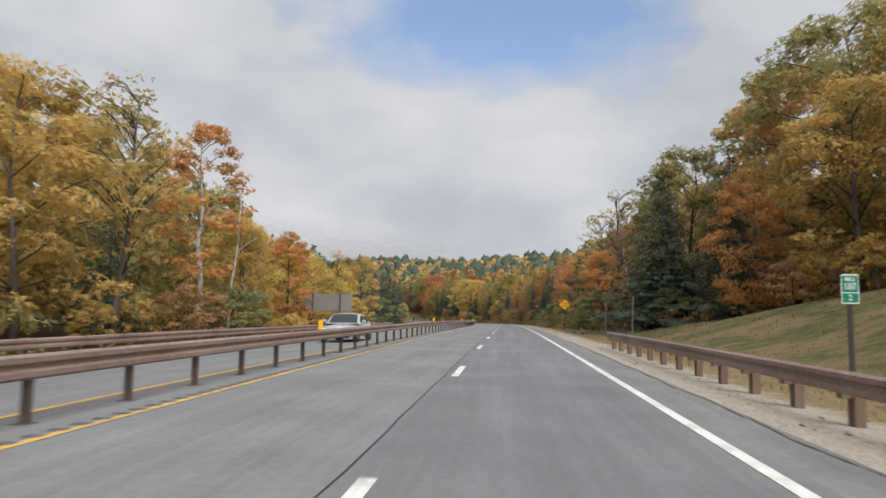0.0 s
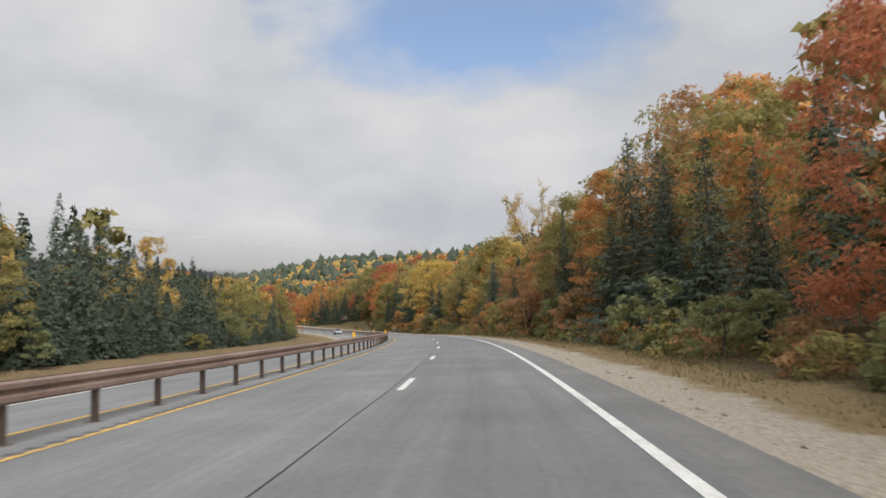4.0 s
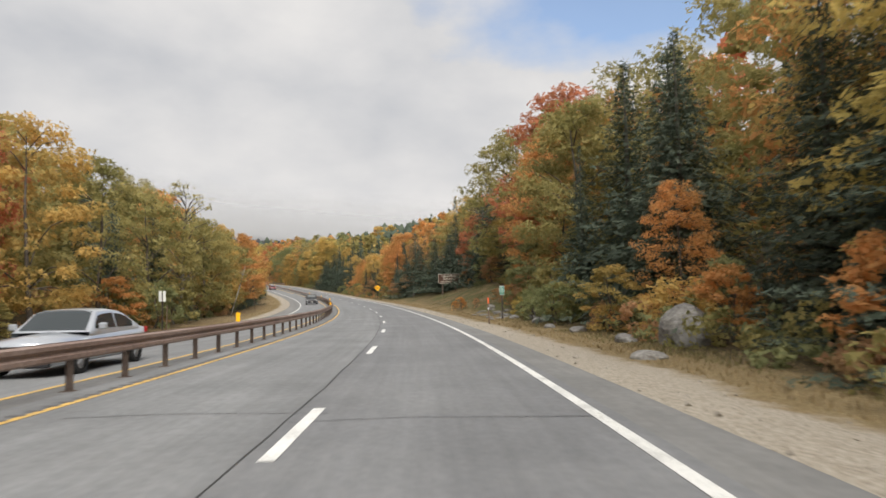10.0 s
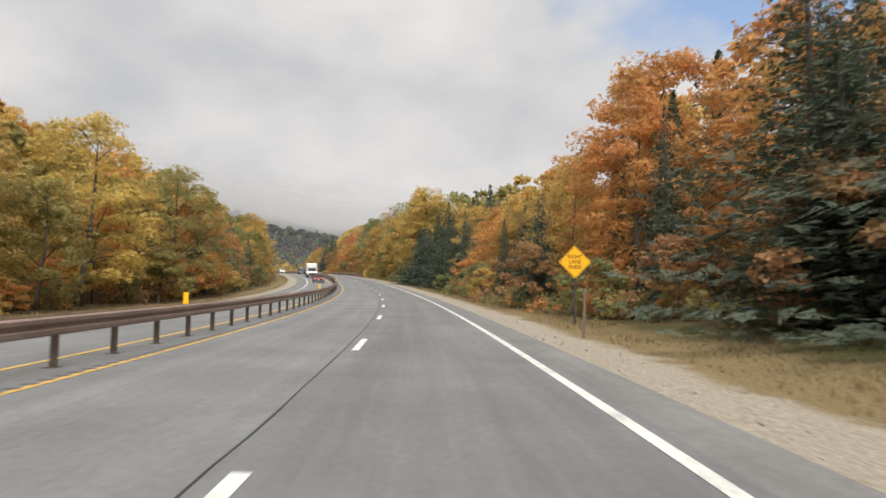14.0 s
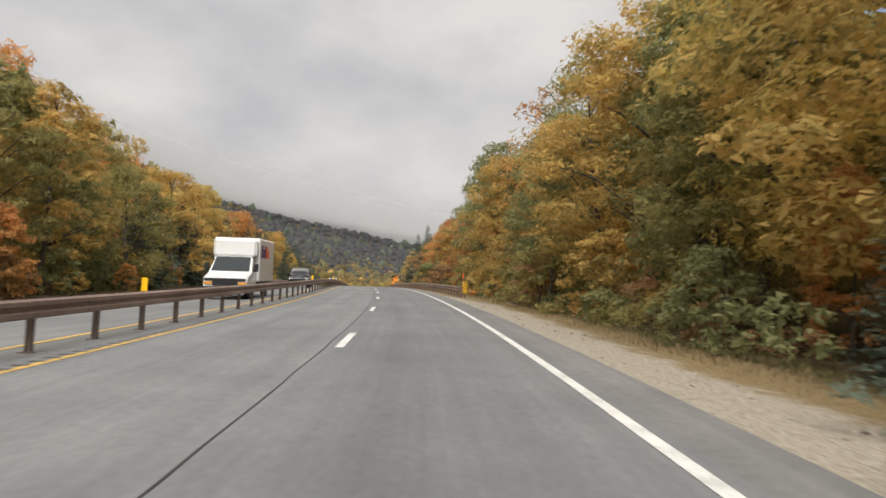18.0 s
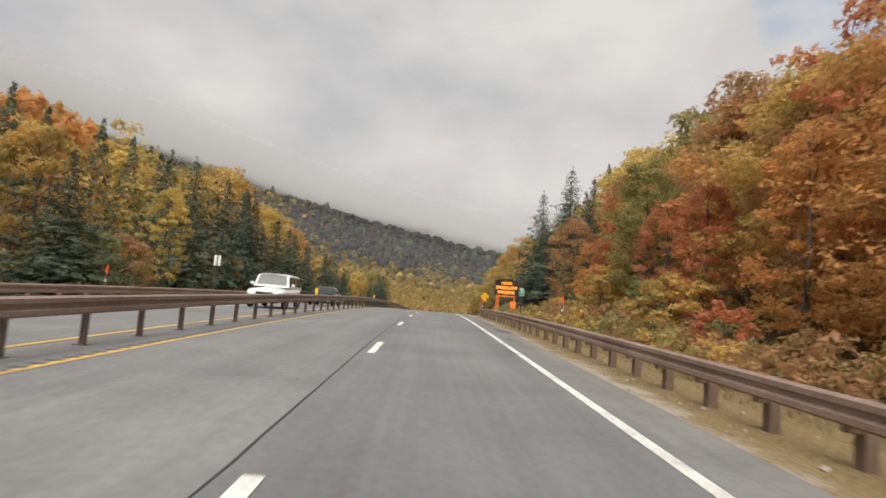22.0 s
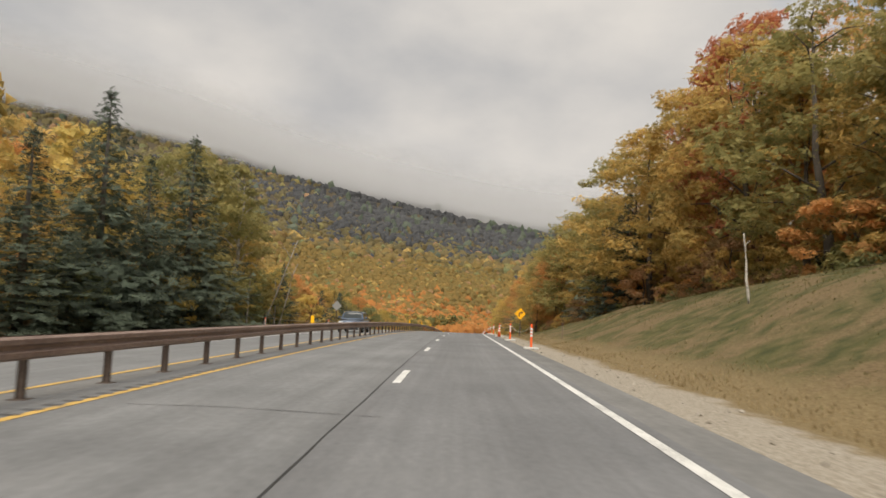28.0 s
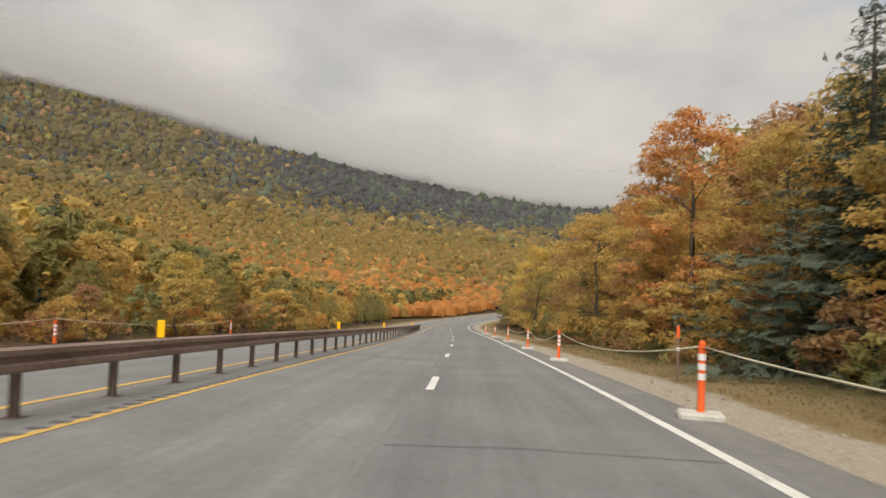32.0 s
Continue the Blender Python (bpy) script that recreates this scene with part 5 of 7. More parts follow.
def zones(az, up):
    """Leaf slots by height: bright maples low, olive above, dark spruce and haze-tinted bare woods under the cloud."""
    names, out = list(LEAF), np.empty(len(up), int)
    for k in range(len(up)):
        v = up[k] + rng.normal() * 0.06
        dark = np.clip((v - 0.48) / 0.20, 0, 1) * np.clip((68 - az[k]) / 14, 0.12, 1)
        if rng.uniform() < dark:
            c = "spruce"
        elif v < 0.16:
            c = ["orange", "amber", "orange", "amber", "amber", "olive", "rust"][rng.integers(7)]
        elif v < 0.5:
            c = ["rust", "olive", "olive", "rust", "green", "amber", "amber", "olive"][rng.integers(8)]
        else:
            c = ["olive", "green", "rust", "rust", "green", "olive"][rng.integers(6)]
        if c != "spruce" and rng.uniform() < 0.88:
            out[k] = 9 if v < 0.16 else 10 if v < 0.46 else 11
            continue
        out[k] = (8 if rng.uniform() < 0.94 else 7) if c == "spruce" else names.index(c)
    return out


for n, sector, width, label in ((11000, (15, 110, 150, 420), 5.5, "bright autumn woods on the valley floor"), (17000, (18, 105, 400, 900), 7.0, "autumn woods covering the mountainside"), (12000, (18, 105, 880, 4050), 17.0, "dark woods high on the mountain under the cloud")):
    P, az_, d_, up_ = on_mountain(n, *sector)
    canopy("far_woods", label, P + (0, 0, 1.5), np.clip(d_ * 0.009, width * 0.9, 34.0), FAR_SLOTS, zones(az_, up_))
a_, n_ = rng.uniform(-30, 900, 3500), -rng.uniform(48, 170, 3500)
canopy("far_woods", "mixed woods beyond the road's far side", at(a_, n_, rise(a_, n_) + 2.5), 6.5, FAR_SLOTS, [SLOT[mixed({"orange": 2, "amber": 3, "olive": 3, "yellow": 1, "green": 1})] if pick.random() < 0.55 else 7 for _ in a_])
a_, n_ = rng.uniform(-30, 1000, 6000), rng.uniform(38, 200, 6000)
canopy("far_woods", "autumn woods on the hill above the road", at(a_, n_, rise(a_, n_) + 3.5), 7.5, FAR_SLOTS, [SLOT[mixed({"orange": 3, "amber": 3, "olive": 3, "yellow": 1, "green": 1})] if pick.random() < 0.85 else 7 for _ in a_])
# ---- writing ----
def letters(text, size, mat, name="letters", width=1.0):
    """Flat letters in the x-z plane, facing -y, centred."""
    cu = bpy.data.curves.new(name, "FONT")
    cu.body, cu.size, cu.align_x, cu.align_y = text, size, "CENTER", "CENTER"
    cu.extrude, cu.offset, cu.resolution_u = 0.002, size * 0.012, 2
    ob = bpy.data.objects.new(name, cu)
    scene.collection.objects.link(ob)
    me = bpy.data.meshes.new_from_object(ob.evaluated_get(bpy.context.evaluated_depsgraph_get()))
    bpy.data.objects.remove(ob)
    bpy.data.curves.remove(cu)
    me.transform(Matrix.Diagonal((width, 1, 1, 1)))
    me.transform(Matrix.Rotation(radians(90), 4, "X"))
    me.materials.clear()
    me.materials.append(mat)
    return me


def paint(name, c, rough=0.45, metal=0.0, wear=0.12):
    lo, hi = tuple(v * (1 - wear) for v in c), tuple(min(1, v * (1 + wear)) for v in c)
    return material(name, [lo, c, hi], 2.0, 14.0, rough=rough, bump=0.05, metal=metal, spec=0.4, dist=0.002)


SIGN_YELLOW = paint("sign_yellow", (0.86, 0.42, 0.012), 0.4)
SIGN_CREAM = paint("sign_worn_white", (0.66, 0.62, 0.54), 0.5)
SIGN_BLACK = paint("sign_black", (0.018, 0.017, 0.016), 0.5)
SIGN_GREEN = paint("sign_green", (0.012, 0.19, 0.11), 0.4)
SIGN_WHITE = paint("sign_white", (0.78, 0.80, 0.78), 0.4)
SIGN_BROWN = paint("sign_brown", (0.085, 0.045, 0.03), 0.45)
BARE_METAL = paint("bare_aluminium", (0.36, 0.36, 0.35), 0.45, 0.7)
STEEL_POST = paint("dark_steel_post", (0.06, 0.05, 0.045), 0.6, 0.4)
SAFETY_ORANGE = paint("safety_orange", (0.80, 0.13, 0.03), 0.5)
TRAILER_ORANGE = paint("trailer_orange", (0.80, 0.19, 0.03), 0.5)
REFLECT_WHITE = paint("reflective_white", (0.72, 0.73, 0.74), 0.35)
REFLECT_YELLOW = paint("reflective_yellow", (0.92, 0.48, 0.01), 0.35)
ROPE = paint("pale_rope", (0.55, 0.50, 0.38), 0.9)
CONCRETE = material("pale_concrete", [(0.34, 0.33, 0.31), (0.48, 0.47, 0.44), (0.58, 0.57, 0.54)], 3, 30, rough=0.9, bump=0.5, dist=0.01)
ROCK = material("grey_rock", [(0.10, 0.096, 0.088), (0.20, 0.192, 0.178), (0.31, 0.30, 0.28)], 1.2, 8, rough=0.95, bump=0.9, contrast=1.4, dist=0.06)
LED = bpy.data.materials.new("lit_amber_led")
LED.use_nodes = True
LED.node_tree.nodes["Principled BSDF"].inputs["Base Color"].default_value = (0.9, 0.3, 0.03, 1)
LED.node_tree.nodes["Principled BSDF"].inputs["Emission Color"].default_value = (1.0, 0.30, 0.03, 1)
LED.node_tree.nodes["Principled BSDF"].inputs["Emission Strength"].default_value = 1.6


def slab(name, pts, y0, y1, mat, bevel=0.0):
    """A flat board from (x, z) corners, between y0 and y1."""
    bm = bmesh.new()
    f = bm.faces.new([bm.verts.new((x, y0, z)) for x, z in pts])
    r = bmesh.ops.extrude_face_region(bm, geom=[f])
    bmesh.ops.translate(bm, verts=[v for v in r["geom"] if isinstance(v, bmesh.types.BMVert)], vec=(0, y1 - y0, 0))
    if bevel:
        bmesh.ops.bevel(bm, geom=list(bm.edges), offset=bevel, segments=1, affect="EDGES")
    return baked(name, bm, mat)


def rounded(w, h, r, cx=0.0, cz=0.0, n=4):
    out = []
    for qx, qz, a0 in ((1, -1, -90), (1, 1, 0), (-1, 1, 90), (-1, -1, 180)):
        for k in range(n + 1):
            a = radians(a0 + 90 * k / n)
            out.append((cx + qx * (w / 2 - r) + r * math.cos(a), cz + qz * (h / 2 - r) + r * math.sin(a)))
    return out


def spin(pts, a):
    c, s_ = math.cos(a), math.sin(a)
    return [(x * c - z * s_, x * s_ + z * c) for x, z in pts]


def channel_post(height, bury=0.5):
    """A U-channel sign post."""
    bm = bmesh.new()
    box(bm, -0.045, 0.02, -bury, 0.045, 0.03, height)
    box(bm, -0.045, 0.03, -bury, -0.035, 0.065, height)
    box(bm, 0.035, 0.03, -bury, 0.045, 0.065, height)
    return baked("post", bm, STEEL_POST)


def shift(me, x, y, z):
    me.transform(Matrix.Translation((x, y, z)))
    return me


def diamond_sign(s, off, centre, side, lines=(), drawing=None, label="", turn=0.0, back=False):
    """A warning diamond on a post; centre is its height over the road."""
    foot = float(rise(s, off))
    sign = thing("warning_sign", place(s, off, foot, turn=turn), label, "sign")
    c = centre - foot
    part("post", channel_post(c + side * 0.2), sign)
    for nm, d, y0, mat in (("panel", side, 0.0, SIGN_YELLOW if not back else BARE_METAL), ("border", side * 0.95, -0.003, SIGN_BLACK), ("face", side * 0.915, -0.006, SIGN_YELLOW)):
        if back and nm != "panel":
            continue
        part(nm, shift(slab(nm, spin(rounded(d, d, side * 0.06), radians(45)), y0, y0 + 0.012 if nm == "panel" else y0 + 0.004, mat), 0, 0, c), sign)
    for text, dz, size in lines:
        part("lettering", shift(letters(text, size, SIGN_BLACK), 0, -0.009, c + dz), sign, "black letters")
    if drawing:
        for nm, pts in drawing:
            part(nm, shift(slab(nm, pts, -0.011, -0.007, SIGN_BLACK), 0, 0, c), sign, "black symbol")
    return sign


diamond_sign(80.0, 7.7, 2.85, 0.92, [("RIGHT LANE", 0.14, 0.165), ("ENDS", -0.03, 0.165), ("1/2 MILE", -0.20, 0.165)], label="yellow diamond warning sign about a lane ending")
diamond_sign(424.6, 7.6, 2.35, 0.92, [("RIGHT", 0.20, 0.20), ("LANE", 0.0, 0.20), ("ENDS", -0.20, 0.20)], label="yellow diamond lane ending sign on a steel post")
diamond_sign(618.2, 8.3, 2.4, 0.92, [("LANE ENDS", 0.17, 0.15), ("MERGE", -0.01, 0.21), ("LEFT", -0.23, 0.21)], label="yellow diamond merging lane sign behind the guardrail")
diamond_sign(714.5, 7.62, 2.60, 0.86, drawing=[("symbol_bar", [(-0.20, -0.30), (-0.12, -0.30), (-0.12, 0.30), (-0.20, 0.30)]), ("symbol_bar", [(0.20, -0.34), (0.28, -0.34), (0.28, -0.10), (0.15, 0.10), (0.15, 0.30), (0.07, 0.30), (0.07, 0.06), (0.20, -0.14)]),
                                          ("symbol_dash", [(0.05, -0.10), (0.10, -0.10), (0.10, -0.04), (0.05, -0.04)]), ("symbol_dash", [(0.05, -0.20), (0.10, -0.20), (0.10, -0.14), (0.05, -0.14)]), ("symbol_dash", [(0.05, -0.30), (0.10, -0.30), (0.10, -0.24), (0.05, -0.24)])],
             label="yellow diamond sign with a narrowing lane symbol")
diamond_sign(859.7, 7.4, 2.4, 0.92, drawing=[("arrow", [(-0.18, -0.30), (-0.06, -0.30), (-0.06, -0.06), (-0.03, 0.02), (0.06, 0.06), (0.10, 0.06), (0.10, -0.05), (0.30, 0.13), (0.10, 0.31), (0.10, 0.19), (0.02, 0.19), (-0.12, 0.12), (-0.18, -0.02)])], label="yellow diamond curve sign with a black bent arrow")
diamond_sign(872.0, -15.2, 2.7, 0.92, label="back of a bare metal diamond sign", back=True)


def mile_marker(s, off, centre, digit, label, back=False):
    foot = float(rise(s, off))
    sign = thing("mile_marker", place(s, off, foot), label, "sign", "mile markers")
    c = centre - foot
    part("post", channel_post(c + 0.22), sign)
    if back:
        for x in (-0.14, 0.14):
            part("panel", shift(slab("panel", rounded(0.2, 0.75, 0.02, x, 0), 0.0, 0.01, SIGN_WHITE), 0, 0, c), sign)
        return sign
    part("panel", shift(slab("panel", rounded(0.34, 0.60, 0.03), 0.0, 0.01, SIGN_WHITE), 0, 0, c), sign)
    for z0, h in ((0.104, 0.34), (-0.181, 0.19)):
        part("face", shift(slab("face", rounded(0.31, h, 0.02, 0, z0), -0.005, -0.001, SIGN_GREEN), 0, 0, c), sign, "green reflective face")
    for text, z0, size in (("MILE", 0.195, 0.112), ("107", 0.046, 0.19), (digit, -0.181, 0.168)):
        part("lettering", shift(letters(text, size, SIGN_WHITE, width=0.85), 0, -0.008, c + z0), sign, "white letters")
    return sign


mile_marker(14.5, 8.08, 1.98, "2", "small green mile marker on the grassy bank")
mile_marker(328.2, 8.02, 1.94, "4", "small green mile marker beside the rocky verge")
mile_marker(674.5, 7.85, 2.22, "6", "small green mile marker behind the guardrail")
mile_marker(332.0, -15.4, 2.0, "", "back of a pale mile marker beside the oncoming lane", back=True)
mile_marker(672.0, -14.6, 2.6, "", "back of a pale mile marker behind the far guardrail", back=True)


def campground_sign(s, off, centre):
    foot = float(rise(s, off))
    sign = thing("campground_sign", place(s, off, foot), "brown campground sign with white letters on two posts", "sign")
    c = centre - foot
    W, H = 3.25, 1.42
    for x in (-0.98, 0.98):
        bm = bmesh.new()
        box(bm, x - 0.07, 0.03, -0.5, x + 0.07, 0.15, c + 0.3, 0.008)
        part("post", baked("post", bm, WOOD_POST), sign)
    part("panel", shift(slab("panel", rounded(W, H, 0.10), 0.0, 0.025, SIGN_CREAM), 0, 0, c), sign)
    part("face", shift(slab("face", rounded(W - 0.09, H - 0.09, 0.08), -0.005, 0.0, SIGN_BROWN), 0, 0, c), sign, "brown painted face")
    for text, dz, size in (("Lafayette Place", 0.38, 0.40), ("Campground", 0.0, 0.40), ("USE TRAMWAY EXIT", -0.42, 0.29)):
        part("lettering", shift(letters(text, size * 0.93, SIGN_CREAM), 0, -0.009, c + dz), sign, "weathered white letters")


campground_sign(383.2, 13.1, 3.75)


def sign_back(s, off, centre):
    foot = float(rise(s, off))
    sign = thing("sign_back", place(s, off, foot), "ribbed aluminium back of a large guide sign", "sign")
    c = centre - foot
    for k in range(5):
        part("plank", shift(slab("plank", rounded(4.3, 0.285, 0.01, 0, -0.60 + 0.30 * k), 0.0, 0.03, BARE_METAL), 0, 0, c), sign)
    for x in (-1.35, 1.1):
        bm = bmesh.new()
        box(bm, x - 0.06, -0.13, -0.5, x + 0.06, -0.01, c + 0.75, 0.006)
        part("post", baked("post", bm, RUST_POST), sign)


sign_back(58.6, -14.6, 2.35)


def message_trailer(s, off):
    foot = float(rise(s, off))
    e = thing("message_sign_trailer", place(s, off, foot, turn=-6), "orange trailer carrying a lit hiker parking message board", "sign")
    W, H, c = 2.15, 1.25, 2.75 - foot
    part("board", shift(slab("board", rounded(W, H, 0.03), 0.0, 0.16, SIGN_BLACK), 0, 0, c), e, "black message board")
    bm = bmesh.new()
    box(bm, -W / 2, -0.02, H / 2, W / 2, 0.0, H / 2 + 0.03)
    for z in (-0.21, 0.21):
        box(bm, -W / 2, -0.02, z - 0.012, W / 2, 0.0, z + 0.012)
    part("board_rails", shift(baked("board_rails", bm, STEEL_POST), 0, 0, c), e)
    for text, z in (("HIKER", 0.41), ("OVERFLOW", 0.0), ("PARKING", -0.41)):
        part("lit_lettering", shift(letters(text, 0.40, LED, width=0.92), 0, -0.025, c + z), e, "glowing amber letters")
    bm = bmesh.new()
    box(bm, -0.9, -0.35, H / 2 + 0.10, 0.5, 0.55, H / 2 + 0.15, 0.01)
    part("solar_panel", shift(baked("solar_panel", bm, SIGN_BLACK), 0, 0, c), e, "flat dark solar panel")
    for x in (-0.85, -0.66, 0.75):
        bm = bmesh.new()
        box(bm, x - 0.045, 0.05, 0.35, x + 0.045, 0.14, c - H / 2, 0.008)
        part("mast", baked("mast", bm, TRAILER_ORANGE), e)
    for z in (c - H / 2 - 0.12, 0.42):
        bm = bmesh.new()
        box(bm, -0.85, 0.04, z - 0.05, 0.80, 0.15, z + 0.05, 0.008)
        part("crossbar", baked("crossbar", bm, TRAILER_ORANGE), e)
    bm = bmesh.new()
    box(bm, -1.0, -0.5, 0.30, 1.0, 0.9, 0.42, 0.02)
    part("deck", baked("deck", bm, TRAILER_ORANGE), e)
    bm = bmesh.new()
    box(bm, 0.42, -0.12, 1.05, 0.92, 0.30, 1.65, 0.02)
    part("control_box", baked("control_box", bm, TRAILER_ORANGE), e, "orange control cabinet")
    for x in (-1.05, 1.05):
        bm = bmesh.new()
        bmesh.ops.create_cone(bm, cap_ends=True, segments=18, radius1=0.30, radius2=0.30, depth=0.18, matrix=Matrix.Translation((x, 0.2, 0.30)) @ Matrix.Rotation(radians(90), 4, "Y"))
        part("wheel", baked("wheel", bm, SIGN_BLACK, True), e, "small black tyre")
        bm = bmesh.new()
        tube(bm, [(x + 0.13 * math.cos(a) * 0, 0.2 + 0.36 * math.cos(a), 0.32 + 0.36 * math.sin(a)) for a in (math.pi * k / 6 for k in range(7))], [0.03] * 7, 5)
        part("mudguard", baked("mudguard", bm, TRAILER_ORANGE), e)


message_trailer(684.0, 7.6)


# ---- delineators, stakes, channel posts and ropes ----
def delineator(s):
    e = thing("rail_delineator", place(s, -4.6, 0.82), "bright yellow reflector on the median guardrail", "reflector", "rail reflectors")
    part("reflector", slab("reflector", rounded(0.13, 0.30, 0.01, 0, 0.17), -0.006, 0.006, REFLECT_YELLOW), e)
    bm = bmesh.new()
    box(bm, -0.02, 0.007, -0.08, 0.02, 0.014, 0.2)
    part("bracket", baked("bracket", bm, STEEL_POST), e)
    return e


first = delineator(20.7)
for s in (53.1, 85.5, 118, 150, 179, 208.9, 241.5, 273.7, 305.7, 352, 383.9, 416.4, 448.6, 494.9, 527.8, 560.7, 593.3, 624.5, 657, 688, 715.9, 748, 780, 812.4, 859.9, 877.4, 894, 909.3, 926, 943, 975):
    copy_thing(first, place(s, -4.6, 0.82))


def stake(s, off, tall, label="thin wooden snow stake with an orange reflective top", bright=True):
    e = thing("snow_stake", place(s, off, float(rise(s, off)), turn=pick.uniform(-10, 10)) @ Matrix.Rotation(radians(pick.uniform(-2.5, 2.5)), 4, "Y"), label, "marker post", "snow stakes")
    bm = bmesh.new()
    box(bm, -0.035, -0.02, -0.4, 0.035, 0.02, tall, 0.005)
    part("post", baked("post", bm, WOOD_POST), e)
    if bright:
        bm = bmesh.new()
        box(bm, -0.039, -0.024, tall * 0.76, 0.039, 0.024, tall * 0.97)
        part("reflective_sleeve", baked("reflective_sleeve", bm, SAFETY_ORANGE), e, "orange sleeve")
        bm = bmesh.new()
        box(bm, -0.039, -0.024, tall * 0.54, 0.039, 0.024, tall * 0.60)
        part("reflective_band", baked("reflective_band", bm, REFLECT_WHITE), e, "white band")


for s, off, tall, bright in ((97.4, 6.6, 1.55, False), (188.3, 6.8, 1.6, False), (278.5, 6.9, 1.5, True), (322.7, 6.2, 1.6, True), (393, 9.2, 1.3, False), (418.2, 6.2, 1.45, False), (515.2, 6.4, 1.6, False), (561.0, 6.1, 1.75, True), (659.5, 8.2, 1.9, True), (688.2, 5.75, 1.75, True),
                             (42.0, 8.6, 2.6, False), (52.0, 8.4, 2.6, False), (376.4, -14.6, 1.6, False), (331.0, -14.8, 1.7, False), (500.0, -14.0, 1.6, False), (655.0, -14.2, 1.8, True), (711.0, -13.6, 1.6, False), (745.0, 6.6, 1.5, False), (835.0, 8.6, 1.2, False), (858.0, 7.3, 1.1, False), (917.0, 6.6, 1.6, True)):
    stake(s, off, tall, "thin wooden snow stake with an orange reflective top" if bright else "thin bare wooden stake beside the road", bright)


def object_marker(s, off):
    e = thing("object_marker", place(s, off, float(rise(s, off))), "black and yellow striped marker at the guardrail's end", "sign")
    part("post", channel_post(1.1), e)
    part("panel", slab("panel", rounded(0.32, 0.92, 0.02, 0, 0.72), 0.0, 0.01, REFLECT_YELLOW), e)
    for k in range(-1, 5):
        z = 0.26 + 0.21 * k
        pts = [(-0.155, z + 0.22), (0.155, z - 0.02), (0.155, z + 0.085), (-0.155, z + 0.325)]
        pts = [(x, min(max(q, 0.27), 1.17)) for x, q in pts]
        if max(q for _, q in pts) - min(q for _, q in pts) > 0.05:
            part("stripe", slab("stripe", pts, -0.005, -0.001, SIGN_BLACK), e, "black stripe")


object_marker(559.2, 6.0)


def channelizer():
    """An orange tube post with white bands on a pale block."""
    e = thing("channel_post", place(817.9, 4.66, -0.03), "orange post with white bands on a pale concrete block", "traffic post", "roped traffic posts")
    bm = bmesh.new()
    box(bm, -0.34, -0.22, 0.0, 0.34, 0.22, 0.13, 0.035)
    part("base", baked("base", bm, CONCRETE), e, "pale worn concrete block")
    bm = bmesh.new()
    tube(bm, [(0, 0, 0.12), (0, 0, 1.08), (0, 0, 1.10), (0, 0, 1.14)], [0.058, 0.052, 0.066, 0.066], 12)
    part("tube", baked("tube", bm, SAFETY_ORANGE, False), e)
    for z in (0.62, 0.77, 0.92):
        bm = bmesh.new()
        tube(bm, [(0, 0, z), (0, 0, z + 0.10)], [0.059, 0.058], 12)
        part("reflective_band", baked("reflective_band", bm, REFLECT_WHITE), e, "white band")
    bm = bmesh.new()
    tube(bm, [(0, 0, 1.14), (0, 0, 1.18), (0, 0, 1.22)], [0.04, 0.045, 0.03], 10)
    part("cap", baked("cap", bm, SAFETY_ORANGE), e)
    return e


post0 = channelizer()
POSTS_R = [817.9, 831.8, 846.6, 862.4, 878.4, 894.0, 909.0, 924.8, 937.0, 952.0, 968.0, 984.0]
for s in POSTS_R:
    if s != 817.9:
        copy_thing(post0, place(s - (0.6 if s > 900 else 0), 4.66 if s < 900 else 4.3, -0.03, turn=pick.uniform(-25, 25)))
POSTS_L = [700.0, 790.0, 839.0, 863.0, 884.0, 903.0, 922.0, 941.0]
for s in POSTS_L:
    copy_thing(post0, place(s, -14.2, float(rise(s, -14.2)), turn=pick.uniform(-25, 25)))


def rope(s0, o0, s1, o1, sag, z0):
    bm = bmesh.new()
    pts = []
    for k in range(11):
        u = k / 10
        p = at(s0 + (s1 - s0) * u, o0 + (o1 - o0) * u, z0 - sag * 4 * u * (1 - u))
        pts.append(tuple(float(v) for v in p))
    tube(bm, pts, [0.014] * 11, 5)
    tagged(new("rope", baked("rope", bm, ROPE, True)), "pale rope sagging between orange traffic posts", "rope", "ropes")


for a, b in zip(POSTS_R, POSTS_R[1:]):
    rope(a - (0.6 if a > 900 else 0), 4.66 if a < 900 else 4.3, b - (0.6 if b > 900 else 0), 4.66 if b < 900 else 4.3, pick.uniform(0.25, 0.5), 1.10)
for a, b in zip(POSTS_L[2:], POSTS_L[3:]):
    rope(a, -14.2, b, -14.2, pick.uniform(0.25, 0.45), 0.85)


def traffic_cone(s, off, base=-0.03):
    e = thing("traffic_cone", place(s, off, base), "tall orange traffic cone with white bands on the shoulder", "traffic cone")
    bm = bmesh.new()
    box(bm, -0.19, -0.19, 0, 0.19, 0.19, 0.04, 0.01)
    part("base", baked("base", bm, SIGN_BLACK), e)
    bm = bmesh.new()
    tube(bm, [(0, 0, 0.04), (0, 0, 0.95)], [0.15, 0.03], 14)
    part("cone", baked("cone", bm, SAFETY_ORANGE, True), e)
    for z in (0.5, 0.72):
        bm = bmesh.new()
        tube(bm, [(0, 0, z), (0, 0, z + 0.12)], [0.156 - 0.1319 * (z - 0.04), 0.156 - 0.1319 * (z + 0.08)], 14)
        part("reflective_band", baked("reflective_band", bm, REFLECT_WHITE), e, "white band")


traffic_cone(845.6, 4.6)
for s, off in ((890.4, -14.0), (891.4, -13.7)):
    traffic_cone(s, off, float(rise(s, off)))


